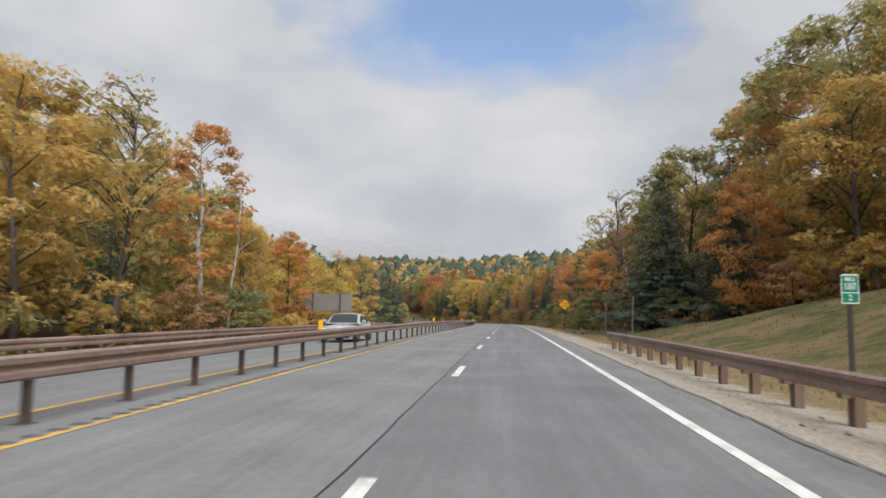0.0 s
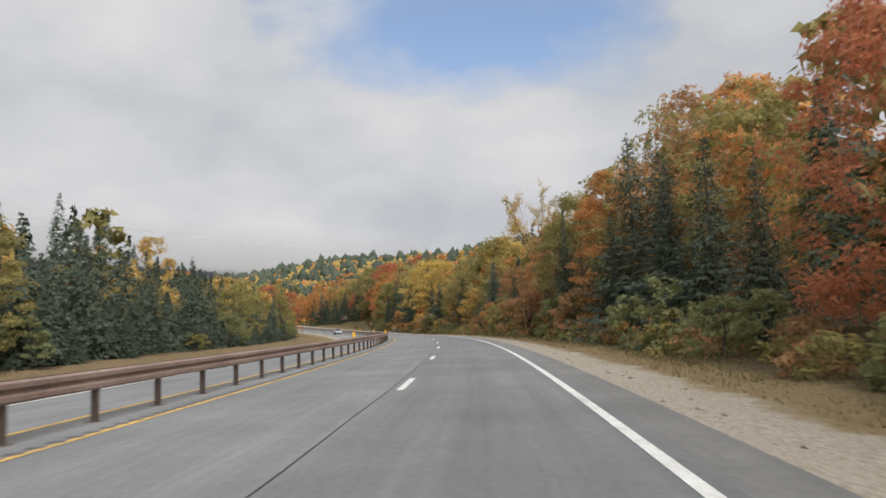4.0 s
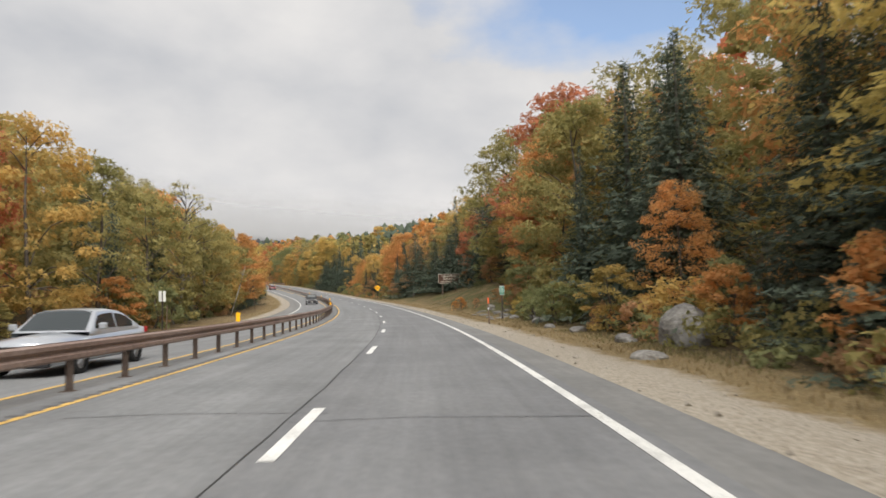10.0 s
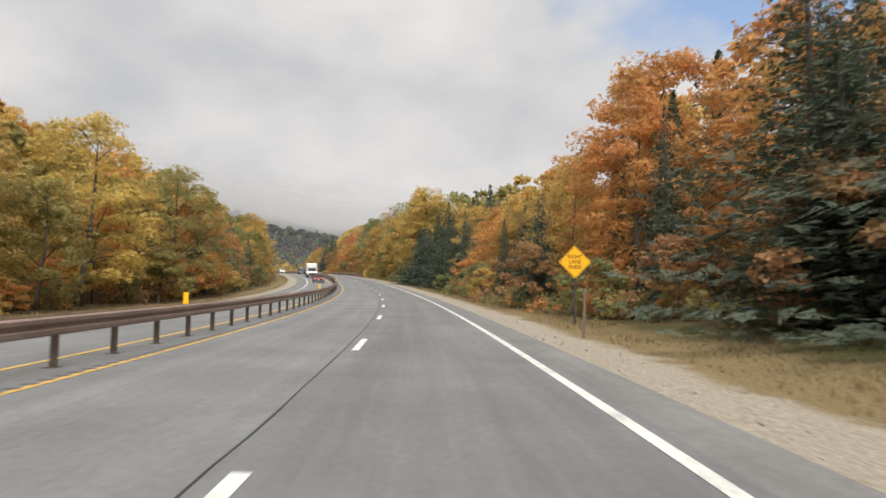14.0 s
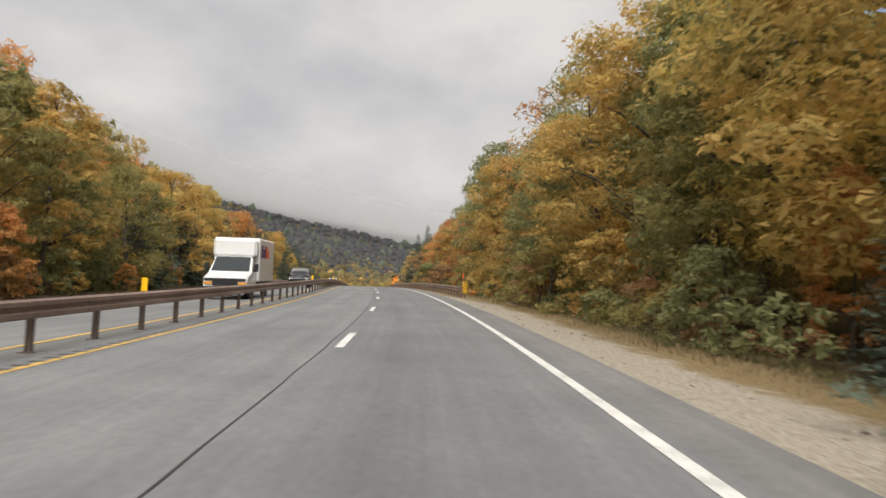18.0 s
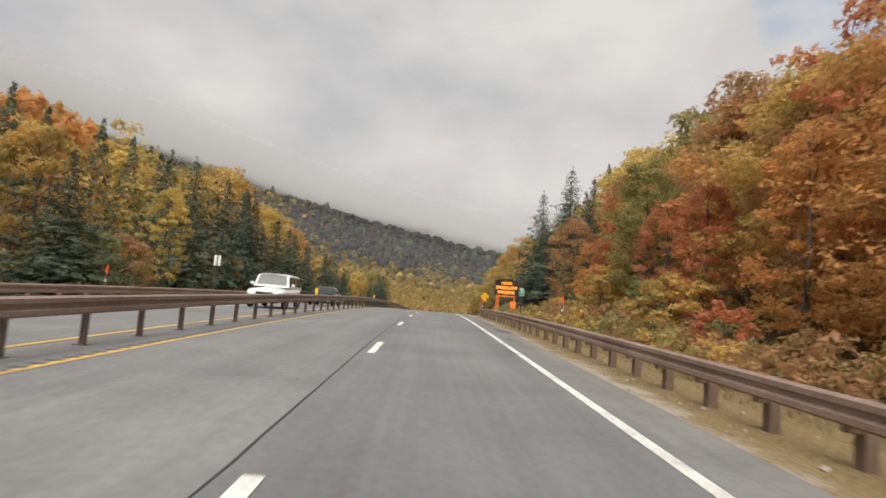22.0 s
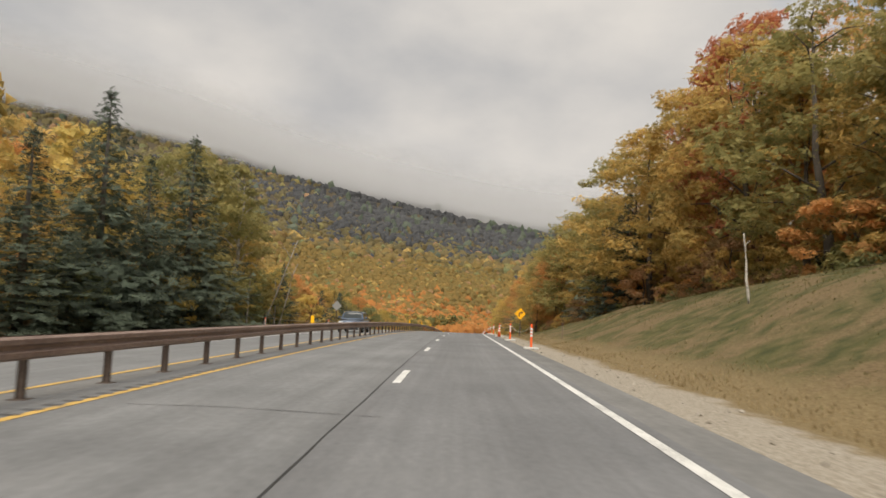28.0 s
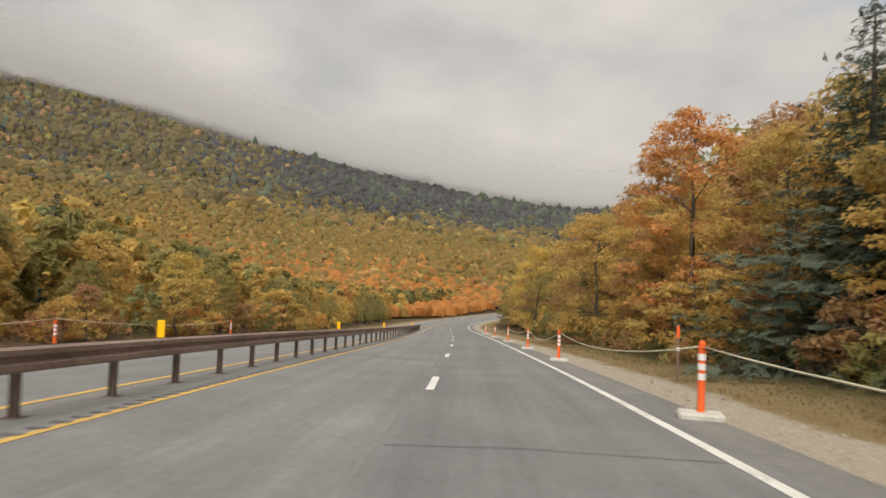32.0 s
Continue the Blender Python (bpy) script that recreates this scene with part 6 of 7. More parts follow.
# ---- rocks ----
def rock(seed, s, off, w, h):
    rg = np.random.default_rng(seed)
    bm = bmesh.new()
    bmesh.ops.create_icosphere(bm, subdivisions=3, radius=0.5)
    off3 = Vector(rg.uniform(0, 50, 3))
    for v in bm.verts:
        q = noise.noise(v.co * 2.2 + off3) * 0.24 + noise.noise(v.co * 5 + off3) * 0.10
        v.co *= 1 + q
        v.co.x *= w
        v.co.y *= w * rg.uniform(0.98, 1.02)
        v.co.z *= h * 1.6
    e = new("rock", baked("rock", bm, ROCK))
    e.matrix_world = place(s, off, float(rise(s, off)) + h * 0.2, turn=float(rg.uniform(0, 360)))
    tagged(e, "weathered grey boulder at the edge of the grass", "rock")


for k, (s, off, w, h) in enumerate(((302.2, 9.2, 1.5, 1.2), (299, 6.9, 0.9, 0.22), (320, 8.6, 0.8, 0.3), (323.5, 9.0, 0.9, 0.25), (327, 8.6, 0.7, 0.25), (316, 8.2, 0.6, 0.2), (311, 8.3, 0.7, 0.25), (305, 8.3, 0.7, 0.3), (698.5, 10.2, 1.3, 0.4), (700.3, 10.9, 0.9, 0.3), (799.5, 12.0, 0.9, 0.25))):
    rock(60 + k, s, off, w, h)
for k in range(34):
    rg_k = random.Random(300 + k)
    rock(200 + k, 329 + rg_k.uniform(0, 14), 7.6 + rg_k.uniform(0, 2.6), rg_k.uniform(0.25, 0.95), rg_k.uniform(0.05, 0.14))
rock(240, 343.0, 10.0, 0.75, 0.4)


# ---- bare trunks ----
def snag(s, off, tall, lean, thick, pale, label, forks=3, seed=1):
    rg = random.Random(seed)
    bm = bmesh.new()
    pts = [(0.12 * rg.uniform(-1, 1) * k / 5, 0.12 * rg.uniform(-1, 1) * k / 5, -0.3 + (tall + 0.3) * k / 5) for k in range(6)]
    tube(bm, pts, [thick * (1 - 0.85 * k / 5) + 0.01 for k in range(6)], 7)
    for f in range(forks):
        k = rg.choice((3, 4)) if f else 4
        p = Vector(pts[k])
        d = Vector((rg.uniform(-1, 1), rg.uniform(-1, 1), rg.uniform(0.4, 1.0))) * tall * 0.14
        tube(bm, [p, p + d * 0.5 + Vector((0, 0, 0.1)), p + d], [thick * 0.4, thick * 0.25, 0.01], 5)
    e = new("dead_tree", baked("dead_tree", bm, BIRCH_BARK if pale else BARK, True))
    e.matrix_world = place(s, off, float(rise(s, off))) @ Matrix.Rotation(radians(lean), 4, "Y")
    tagged(e, label, "tree trunk")


snag(67.8, 13.4, 12.5, -7, 0.13, True, "thin leaning bare birch trunk at the wood's edge", 2, 3)
snag(40.0, -15.8, 9.0, 4, 0.10, True, "slender pale birch trunk before the dark woods", 2, 4)
snag(813.6, 13.0, 2.9, -3, 0.07, True, "short broken pale trunk standing on the grassy bank", 1, 6)
snag(846.0, -16.6, 8.5, 20, 0.10, True, "leaning pale birch trunk beside the road", 3, 7)
snag(849.5, -16.2, 6.5, 14, 0.08, True, "leaning pale birch trunk beside the road", 2, 17)
snag(712.5, 14.0, 4.5, -5, 0.06, True, "thin crooked pale birch on the bank", 2, 8)
snag(299.0, -16.6, 5.5, 12, 0.09, True, "leaning bleached dead trunk at the wood's edge", 3, 9)
snag(365.0, -16.2, 6.0, 16, 0.09, True, "leaning bleached dead trunk at the wood's edge", 3, 10)
snag(262.0, -22.5, 6.0, -4, 0.08, True, "bleached dead spruce trunk among the spruces", 4, 11)


# ---- cracks, patches and tyre marks on the road ----
SKID = material("tyre_mark", [(0.115, 0.116, 0.118), (0.155, 0.156, 0.158), (0.20, 0.20, 0.20)], 2.5, 14, rough=0.75, bump=0)
PATCH = material("dark_patch", [(0.085, 0.085, 0.086), (0.115, 0.115, 0.115), (0.15, 0.15, 0.148)], 2.0, 12, rough=0.8, bump=0.3, dist=0.006)


def ribbon(name, pts, width, mat, label, seed=0, lift=0.0035, ragged=0.3):
    """A narrow ragged mark on the road through (s, off) points."""
    rg = np.random.default_rng(seed)
    P = np.array(pts, float)
    t = np.linspace(0, len(P) - 1, max(8, 6 * len(P)))
    s_, o_ = np.interp(t, np.arange(len(P)), P[:, 0]), np.interp(t, np.arange(len(P)), P[:, 1])
    ds_, do_ = np.gradient(s_), np.gradient(o_)
    ln = np.hypot(ds_, do_) + 1e-9
    w = width * (1 + ragged * rg.uniform(-1, 1, len(t))) / 2
    jit = width * ragged * rg.normal(size=len(t)) * 0.5
    a = at(s_ - do_ / ln * w + 0 * jit, o_ + ds_ / ln * w + jit, lift)
    b = at(s_ + do_ / ln * w + 0 * jit, o_ - ds_ / ln * w + jit, lift)
    v = np.stack([a, b], 1).reshape(-1, 3)
    f = np.array([[2 * k, 2 * k + 1, 2 * k + 3, 2 * k + 2] for k in range(len(t) - 1)])
    me = mesh_of(name, v, f, [mat])
    part(name, me, road, label)


for k, s in enumerate((13.5, 44.0, 63.5, 118, 182, 216, 268.5, 290.8, 291.5, 340, 351.5, 391, 462, 538, 606, 640.5, 690, 760, 794.5, 823, 838, 869.5, 886.5, 905, 931)):
    o = random.Random(k).choice(((-3.6, -0.3), (-3.2, 0.2), (-0.2, 3.4), (-3.6, 3.4)))
    ribbon("crack", [(s, o[0]), (s + 0.15, o[0] * 0.6 + o[1] * 0.4), (s - 0.1, o[1])], 0.022, TAR, "thin transverse crack", k, ragged=0.5)
for k, (sa, sb, o) in enumerate(((822, 868, -1.05), (822, 868, -1.75), (835, 862, -3.1), (150, 164, -1.6), (152, 163, -2.9))):
    ribbon("tyre_mark", [(sa, o), ((sa + sb) / 2, o - 0.15), (sb, o + 0.1)], 0.2, SKID, "dark tyre mark", 40 + k, 0.0025, 0.15)
for k in range(14):
    for o in (-0.02, 0.62):
        ribbon("tar_spot", [(486 + 1.3 * k, o - 0.06), (486.35 + 1.3 * k, o + 0.06)], 0.16, PATCH, "dark rubbed spot", 60 + k, 0.003, 0.4)
for k, (s, o) in enumerate(((640, 3.3), (643, 3.5), (646.5, 3.9), (649.5, 3.35), (652, 4.1), (655, 3.6), (658, 3.9), (661, 4.2), (664, 3.8))):
    ribbon("broken_edge", [(s - 0.9, o - 0.35), (s, o + 0.25), (s + 0.8, o - 0.1), (s + 1.5, o + 0.4)], 0.035, TAR, "crumbled dark crack in the pavement's edge", 80 + k, 0.0085, 0.6)
    if k in (4, 6, 8):
        ribbon("edge_patch", [(s - 1.0, o + 0.35), (s + 1.0, o + 0.3)], 0.5, PATCH, "dark patched pavement", 90 + k, 0.003, 0.4)
for k, s in enumerate(range(-20, 40, 6)):
    ribbon("shoulder_crack", [(s, 4.45), (s + 2, 4.52), (s + 4, 4.4), (s + 6, 4.5)], 0.035, PATCH, "broken crack along the shoulder", 110 + k, 0.0, 0.6)


# ---- rumble grooves beside the yellow line ----
gv, gf_ = [], []
for k in range(int((960 + 30) / 0.42)):
    s = -30 + 0.42 * k
    q = len(gv)
    for ds_, o in ((0, -4.06), (0, -3.83), (0.14, -3.83), (0.14, -4.06)):
        gv.append(at(s + ds_, o, 0.009))
    gf_.append((q, q + 1, q + 2, q + 3))
tagged(part("rumble_strip", mesh_of("rumble_strip", np.array(gv), np.array(gf_), [PATCH]), road, "row of shallow dark rumble grooves"), kind="stuff")
# rubble and small stones on the gravel
rg_ = np.random.default_rng(77)
base_ = np.array([(0.5, 0, 0), (-0.4, 0.4, 0), (-0.4, -0.4, 0), (0, 0, 0.55), (0.1, 0.45, 0.3), (0.1, -0.45, 0.25)])
tri_ = np.array([(0, 4, 3), (4, 1, 3), (1, 2, 3), (2, 5, 3), (5, 0, 3), (0, 1, 4), (0, 5, 2)])
ns = 9000
s_, o_ = rg_.uniform(-20, 960, ns), 4.6 + np.abs(rg_.normal(0.9, 0.7, ns))
ctr = at(s_, o_, rise(s_, o_))
ang_ = rg_.uniform(0, 6.283, ns)
rot = np.stack([np.stack([np.cos(ang_), -np.sin(ang_), 0 * ang_], 1), np.stack([np.sin(ang_), np.cos(ang_), 0 * ang_], 1), np.stack([0 * ang_, 0 * ang_, 1 + 0 * ang_], 1)], 1)
V_ = np.einsum("nij,kj->nki", rot, base_) * (0.022 + 0.07 * rg_.uniform(0, 1, ns) ** 6)[:, None, None] * 1.3 + ctr[:, None]
STONE = material("pale_stones", [(0.187, 0.166, 0.133), (0.274, 0.245, 0.202), (0.360, 0.331, 0.284)], 1.0, 6.0, rough=0.95, bump=0, island=0.7)
tagged(new("stones", mesh_of("stones", V_.reshape(-1, 3), (np.arange(ns)[:, None, None] * 6 + tri_[None]).reshape(-1, 3), [STONE])), "loose pale stones scattered on the gravel shoulder", "stones", kind="stuff")


# ---- grass ----
def tufts(name, label, n, lo, hi, tall, mat, seed, wood, sgn, s1=960):
    """Grass blades, each a bent sliver, on the verge between lo and the woods."""
    rg = np.random.default_rng(seed)
    s = rg.uniform(-20, s1, n)
    edge = np.interp(s, *wood)
    o = sgn * (lo + (np.minimum(edge + 1.0, hi) - lo) * rg.uniform(0, 1, n))
    c = at(s, o, rise(s, o) - 0.02)
    a = rg.uniform(0, 6.283, n)
    h = tall * rg.uniform(0.4, 1.2, n) * (0.75 + 0.5 * wave(s * 0.7, o * 0.9))
    w = 0.012 + 0.022 * rg.uniform(0, 1, n)
    d = np.stack([np.cos(a), np.sin(a), 0 * a], 1)
    e = np.stack([-np.sin(a), np.cos(a), 0 * a], 1)
    tip = c + d * (h * rg.uniform(0.1, 0.6, n))[:, None] + np.stack([0 * h, 0 * h, h], 1)
    v = np.stack([c - e * w[:, None], c + e * w[:, None], tip], 1).reshape(-1, 3)
    tagged(new(name, mesh_of(name, v, tris(n), [mat])), label, "grass", kind="stuff")


BLADE_DRY = leaf_material("dry_grass_blades", [(0.212, 0.157, 0.083), (0.315, 0.242, 0.132), (0.408, 0.327, 0.191)], 0.45, 0.0, 0.6)
BLADE_GREEN = leaf_material("green_grass_blades", [(0.111, 0.106, 0.043), (0.178, 0.162, 0.070), (0.264, 0.221, 0.106)], 0.45, 0.0, 0.6)
tufts("dry_grass", "straw-coloured dry grass along the shoulder", 100000, 6.5, 9.0, 0.16, BLADE_DRY, 1, (WOOD_R_S, WOOD_R_O), 1)
tufts("bank_grass", "thin green and tan grass on the bank", 150000, 7.6, 24, 0.13, BLADE_GREEN, 2, (WOOD_R_S, WOOD_R_O), 1)
tufts("dry_grass", "straw-coloured dry grass beside the oncoming lane", 60000, 12.2, 26, 0.16, BLADE_DRY, 3, (WOOD_L_S, WOOD_L_O), -1)
# ---- vehicles in the oncoming lane ----
TYRE = paint("tyre_rubber", (0.02, 0.02, 0.02), 0.85)
RIM = paint("alloy_rim", (0.42, 0.42, 0.43), 0.35, 0.8)
TRIM = paint("black_trim", (0.018, 0.018, 0.02), 0.5)
CHROME = paint("chrome", (0.62, 0.62, 0.63), 0.15, 1.0)
LAMP_CLEAR = paint("clear_lamp", (0.75, 0.77, 0.78), 0.12)
LAMP_AMBER = paint("amber_lamp", (0.85, 0.35, 0.04), 0.25)
PLATE = paint("plate", (0.62, 0.62, 0.60), 0.5)


def car_paint(name, c, metal=0.3):
    m = paint(name, c, 0.28, metal, 0.05)
    m.node_tree.nodes["Principled BSDF"].inputs["Coat Weight"].default_value = 0.6
    return m


GLASS = bpy.data.materials.new("car_glass")
GLASS.use_nodes = True
g_b = GLASS.node_tree.nodes["Principled BSDF"]
g_b.inputs["Base Color"].default_value, g_b.inputs["Roughness"].default_value = (0.035, 0.042, 0.045, 1), 0.05
g_b.inputs["Specular IOR Level"].default_value = 0.45


def grid_faces(rows, cols):
    return [(r * cols + c, r * cols + c + 1, (r + 1) * cols + c + 1, (r + 1) * cols + c) for r in range(rows - 1) for c in range(cols - 1)]


def wheel_meshes(r, w):
    bm = bmesh.new()
    prof = [(r * 0.66, -w / 2), (r * 0.95, -w / 2), (r, -w * 0.36), (r, w * 0.36), (r * 0.95, w / 2), (r * 0.66, w / 2)]
    n = 24
    rings = [[bm.verts.new((x, q * math.cos(6.2832 * k / n), q * math.sin(6.2832 * k / n))) for k in range(n)] for q, x in prof]
    for a, b in zip(rings, rings[1:]):
        for k in range(n):
            bm.faces.new((a[k], a[(k + 1) % n], b[(k + 1) % n], b[k]))
    tyre = baked("tyre", bm, TYRE, True)
    bm = bmesh.new()
    tube(bm, [(-w * 0.30, 0, 0), (w * 0.30, 0, 0)], [r * 0.66, r * 0.66], 20)
    for k in range(5):
        a = 6.2832 * k / 5
        for sx in (-1, 1):
            tube(bm, [(sx * w * 0.34, 0.1 * r * math.cos(a), 0.1 * r * math.sin(a)), (sx * w * 0.32, 0.62 * r * math.cos(a), 0.62 * r * math.sin(a))], [r * 0.10, r * 0.07], 5)
    return tyre, baked("rim", bm, RIM)


def vehicle(name, label, m, mat, length, width, height, hood, belt, screen0, screen1, roof1, tail, rear_z, ground=0.2, boxy=0.0, wheel=0.34, grille=CHROME, rails=False):
    """A car facing -y: hood height, window sill (belt), windscreen foot and head, roof end and tail foot as places along its length."""
    e = thing(name, m, label, "car", "oncoming vehicles")
    L, hw = length, width / 2
    y0 = -L / 2

    def top(u):
        """Outline of the body's upper edge under the windows."""
        return float(np.interp(u, [0, 0.03, 0.10, screen0, tail, 0.985, 1.0], [hood * 0.78, hood * 0.90, hood * 0.955, hood, belt + 0.04, rear_z, rear_z * 0.82]))

    us = [0, 0.012, 0.035, 0.08, 0.14, 0.20, 0.26, screen0, 0.42, 0.52, 0.62, 0.72, 0.80, 0.87, 0.93, 0.97, 0.99, 1.0]
    us = sorted(set(round(u, 4) for u in us))
    V, cols = [], 11
    for u in us:
        wv = hw * float(np.interp(u, [0, 0.015, 0.05, 0.14, 0.5, 0.86, 0.96, 1.0], [0.72 + 0.1 * boxy, 0.82 + 0.08 * boxy, 0.92, 0.985, 1.0, 0.985, 0.92, 0.82]))
        zt, zb = top(u), ground + (0.06 if 0.03 < u < 0.97 else 0.12)
        for x, z in ((0.55, 0.0), (0.94, 0.02), (1.0, 0.22), (0.995, 0.55), (0.965, 0.86), (0.0, 1.0)):
            if x:
                V.append((-x * wv, y0 + u * L, zb + (zt - zb) * z))
        V.append((0, y0 + u * L, zt + 0.035))
        for x, z in reversed(((0.55, 0.0), (0.94, 0.02), (1.0, 0.22), (0.995, 0.55), (0.965, 0.86))):
            V.append((x * wv, y0 + u * L, zb + (zt - zb) * z))
    n = len(us)
    F = grid_faces(n, cols) + [tuple(range(cols)), tuple((n - 1) * cols + c for c in reversed(range(cols)))]
    F += [(r * cols, (r + 1) * cols, (r + 1) * cols + cols - 1, r * cols + cols - 1) for r in range(n - 1)]
    bm = bmesh.new()
    vs = [bm.verts.new(v) for v in V]
    for f in F:
        bm.faces.new([vs[k] for k in f])
    bmesh.ops.recalc_face_normals(bm, faces=bm.faces)
    part("body", baked("body", bm, mat, True), e)
    # cabin: one arched shell with the glass set a little proud of it
    ys, ye = y0 + screen0 * L, y0 + tail * L
    yr0, yr1 = y0 + screen1 * L, y0 + roof1 * L
    zr, rw, bw = height, hw * (0.74 + 0.12 * boxy), hw * 0.95
    ym = yr0 * 0.42 + yr1 * 0.58

    def crest(y):
        """Height of the roof's middle line."""
        return float(np.interp(y, [ys, ys + 0.55 * (yr0 - ys), yr0 - 0.12, yr0 + 0.12, (yr0 + yr1) / 2, yr1 - 0.15, yr1 + 0.10, ye - 0.30 * (ye - yr1), ye], [hood + 0.01, hood + 0.60 * (zr - hood), zr - 0.065, zr - 0.022, zr, zr - 0.04, zr - 0.10, belt + 0.42 * (zr - belt), belt + 0.05]))

    def half(z):
        return bw + (rw - bw) * min(1.0, max(0.0, (z - belt) / (zr - belt)))

    def skin(y, f):
        """Point of the cabin's upper skin; f from -1 to 1 across."""
        zt = crest(y)
        k = min(1.0, max(0.0, (zt - hood) / 0.3))
        drop = float(np.interp(abs(f), [0, 0.5, 0.8, 0.94, 1.0], [0.0, 0.008, 0.026, 0.055, 0.085])) * k
        return (f * half(zt - 0.085 * k), y, zt - drop)

    stations = sorted({round(q, 4) for q in (*np.linspace(ys, yr0, 6), *np.linspace(yr0, yr1, 7), *np.linspace(yr1, ye, 6), yr0 - 0.12, yr0 + 0.12, yr1 - 0.15, yr1 + 0.10)})
    fs = [-1.0, -0.94, -0.8, -0.5, 0.0, 0.5, 0.8, 0.94, 1.0]
    V = []
    for y in stations:
        base = min(belt - 0.12, crest(y) - 0.10)
        V += [(-bw, y, base)] + [skin(y, f) for f in fs] + [(bw, y, base)]
    bm = bmesh.new()
    vs = [bm.verts.new(v) for v in V]
    for f in grid_faces(len(stations), 11):
        bm.faces.new([vs[k] for k in f])
    part("cabin", baked("cabin", bm, mat, True), e)

    def pane(nm, rows, lab=""):
        bm_ = bmesh.new()
        w_ = len(rows[0])
        q = [bm_.verts.new(p) for row in rows for p in row]
        for f_ in grid_faces(len(rows), w_):
            bm_.faces.new([q[k] for k in f_])
        part(nm, baked(nm, bm_, GLASS, True), e, lab)

    pane("windscreen", [[(x, y - 0.008, z + 0.008) for x, y, z in (skin(y, f) for f in np.linspace(-0.86, 0.86, 9))] for y in np.linspace(ys + 0.06, yr0 - 0.05, 8)], "dark reflecting windscreen")
    pane("rear_window", [[(x, y + 0.008, z + 0.008) for x, y, z in (skin(y, f) for f in np.linspace(-0.84, 0.84, 7))] for y in np.linspace(yr1 + 0.08, ye - 0.10, 6)])
    for sx in (-1, 1):
        for ya, yb in ((ys + 0.34, ym - 0.05), (ym + 0.05, ye - 0.42 * (ye - yr1) - 0.06)):
            rows = []
            for y in np.linspace(ya, yb, 9):
                lo, hi = belt + 0.035, max(belt + 0.045, skin(y, 1.0)[2] - 0.045)
                xt = skin(y, 1.0)
                zlo = min(belt - 0.12, crest(y) - 0.10)
                side = [bw + (xt[0] - bw) * (z - zlo) / max(0.05, xt[2] - zlo) for z in (lo, hi)]
                rows.append([(sx * (side[0] + 0.010), y, lo), (sx * (side[1] + 0.010), y, hi)])
            pane("side_window", rows)
        bm = bmesh.new()
        box(bm, sx * (hw + 0.02), ys + 0.28, belt + 0.02, sx * (hw + 0.20), ys + 0.38, belt + 0.17, 0.025)
        part("mirror", baked("mirror", bm, mat), e)
        bm = bmesh.new()
        box(bm, sx * hw * 0.50, y0 + 0.02, hood * 0.63, sx * hw * 0.90, y0 + 0.16, hood * 0.79, 0.025)
        part("headlight", baked("headlight", bm, LAMP_CLEAR), e, "clear headlight")
        bm = bmesh.new()
        box(bm, sx * hw * 0.55, y0 + 0.0, ground + 0.14, sx * hw * 0.80, y0 + 0.08, ground + 0.24, 0.015)
        part("fog_light", baked("fog_light", bm, LAMP_CLEAR), e)
        if rails:
            bm = bmesh.new()
            tube(bm, [(sx * rw * 0.9, yr0 + 0.25, zr), (sx * rw * 0.93, yr0 + 0.35, zr + 0.05), (sx * rw * 0.93, yr1 - 0.2, zr + 0.04), (sx * rw * 0.9, yr1 - 0.1, zr - 0.01)], [0.02] * 4, 6)
            part("roof_rail", baked("roof_rail", bm, TRIM), e)
        bm = bmesh.new()
        box(bm, sx * hw * 0.60, y0 + L - 0.14, rear_z * 0.74, sx * hw * 0.92, y0 + L - 0.02, rear_z * 0.90, 0.02)
        part("tail_light", baked("tail_light", bm, paint("tail_lamp", (0.30, 0.012, 0.01), 0.2)), e, "red tail light")
    bm = bmesh.new()
    box(bm, -hw * 0.46, y0 - 0.012, hood * 0.52, hw * 0.46, y0 + 0.1, hood * 0.76, 0.02)
    part("grille", baked("grille", bm, TRIM), e, "black grille")
    for k in range(3):
        bm = bmesh.new()
        z = hood * (0.56 + 0.07 * k)
        box(bm, -hw * 0.43, y0 - 0.022, z, hw * 0.43, y0 - 0.005, z + 0.016)
        part("grille_bar", baked("grille_bar", bm, grille), e)
    bm = bmesh.new()
    box(bm, -hw * 0.74, y0 - 0.03, ground + 0.02, hw * 0.74, y0 + 0.1, ground + 0.17, 0.03)
    part("bumper", baked("bumper", bm, TRIM), e)
    bm = bmesh.new()
    box(bm, -0.15, y0 - 0.045, ground + 0.17, 0.15, y0 - 0.03, ground + 0.32)
    part("plate", baked("plate", bm, PLATE), e)
    tyre, rim = wheel_meshes(wheel, 0.21)
    for sx in (-1, 1):
        for u in (0.185, 0.80):
            w = part("wheel", tyre, e)
            w.location = (sx * (hw - 0.085), y0 + u * L, wheel)
            part("rim", rim, w)
            bm = bmesh.new()
            tube(bm, [(sx * (hw - 0.02), y0 + u * L + (wheel + 0.035) * math.cos(t), wheel + (wheel + 0.035) * math.sin(t)) for t in (math.pi * k / 9 for k in range(10))], [0.035] * 10, 5)
            part("wheel_arch", baked("wheel_arch", bm, TRIM), e)
    return e


def lane(s):
    """Pose in the oncoming lane, facing the traveller."""
    return place(s, -7.05, -0.055, tilt=True)


vehicle("sedan", "silver sedan driving in the oncoming lane", lane(34.5), car_paint("silver_paint", (0.50, 0.52, 0.54), 0.5), 4.7, 1.8, 1.43, 0.88, 0.92, 0.29, 0.44, 0.68, 0.84, 1.0)
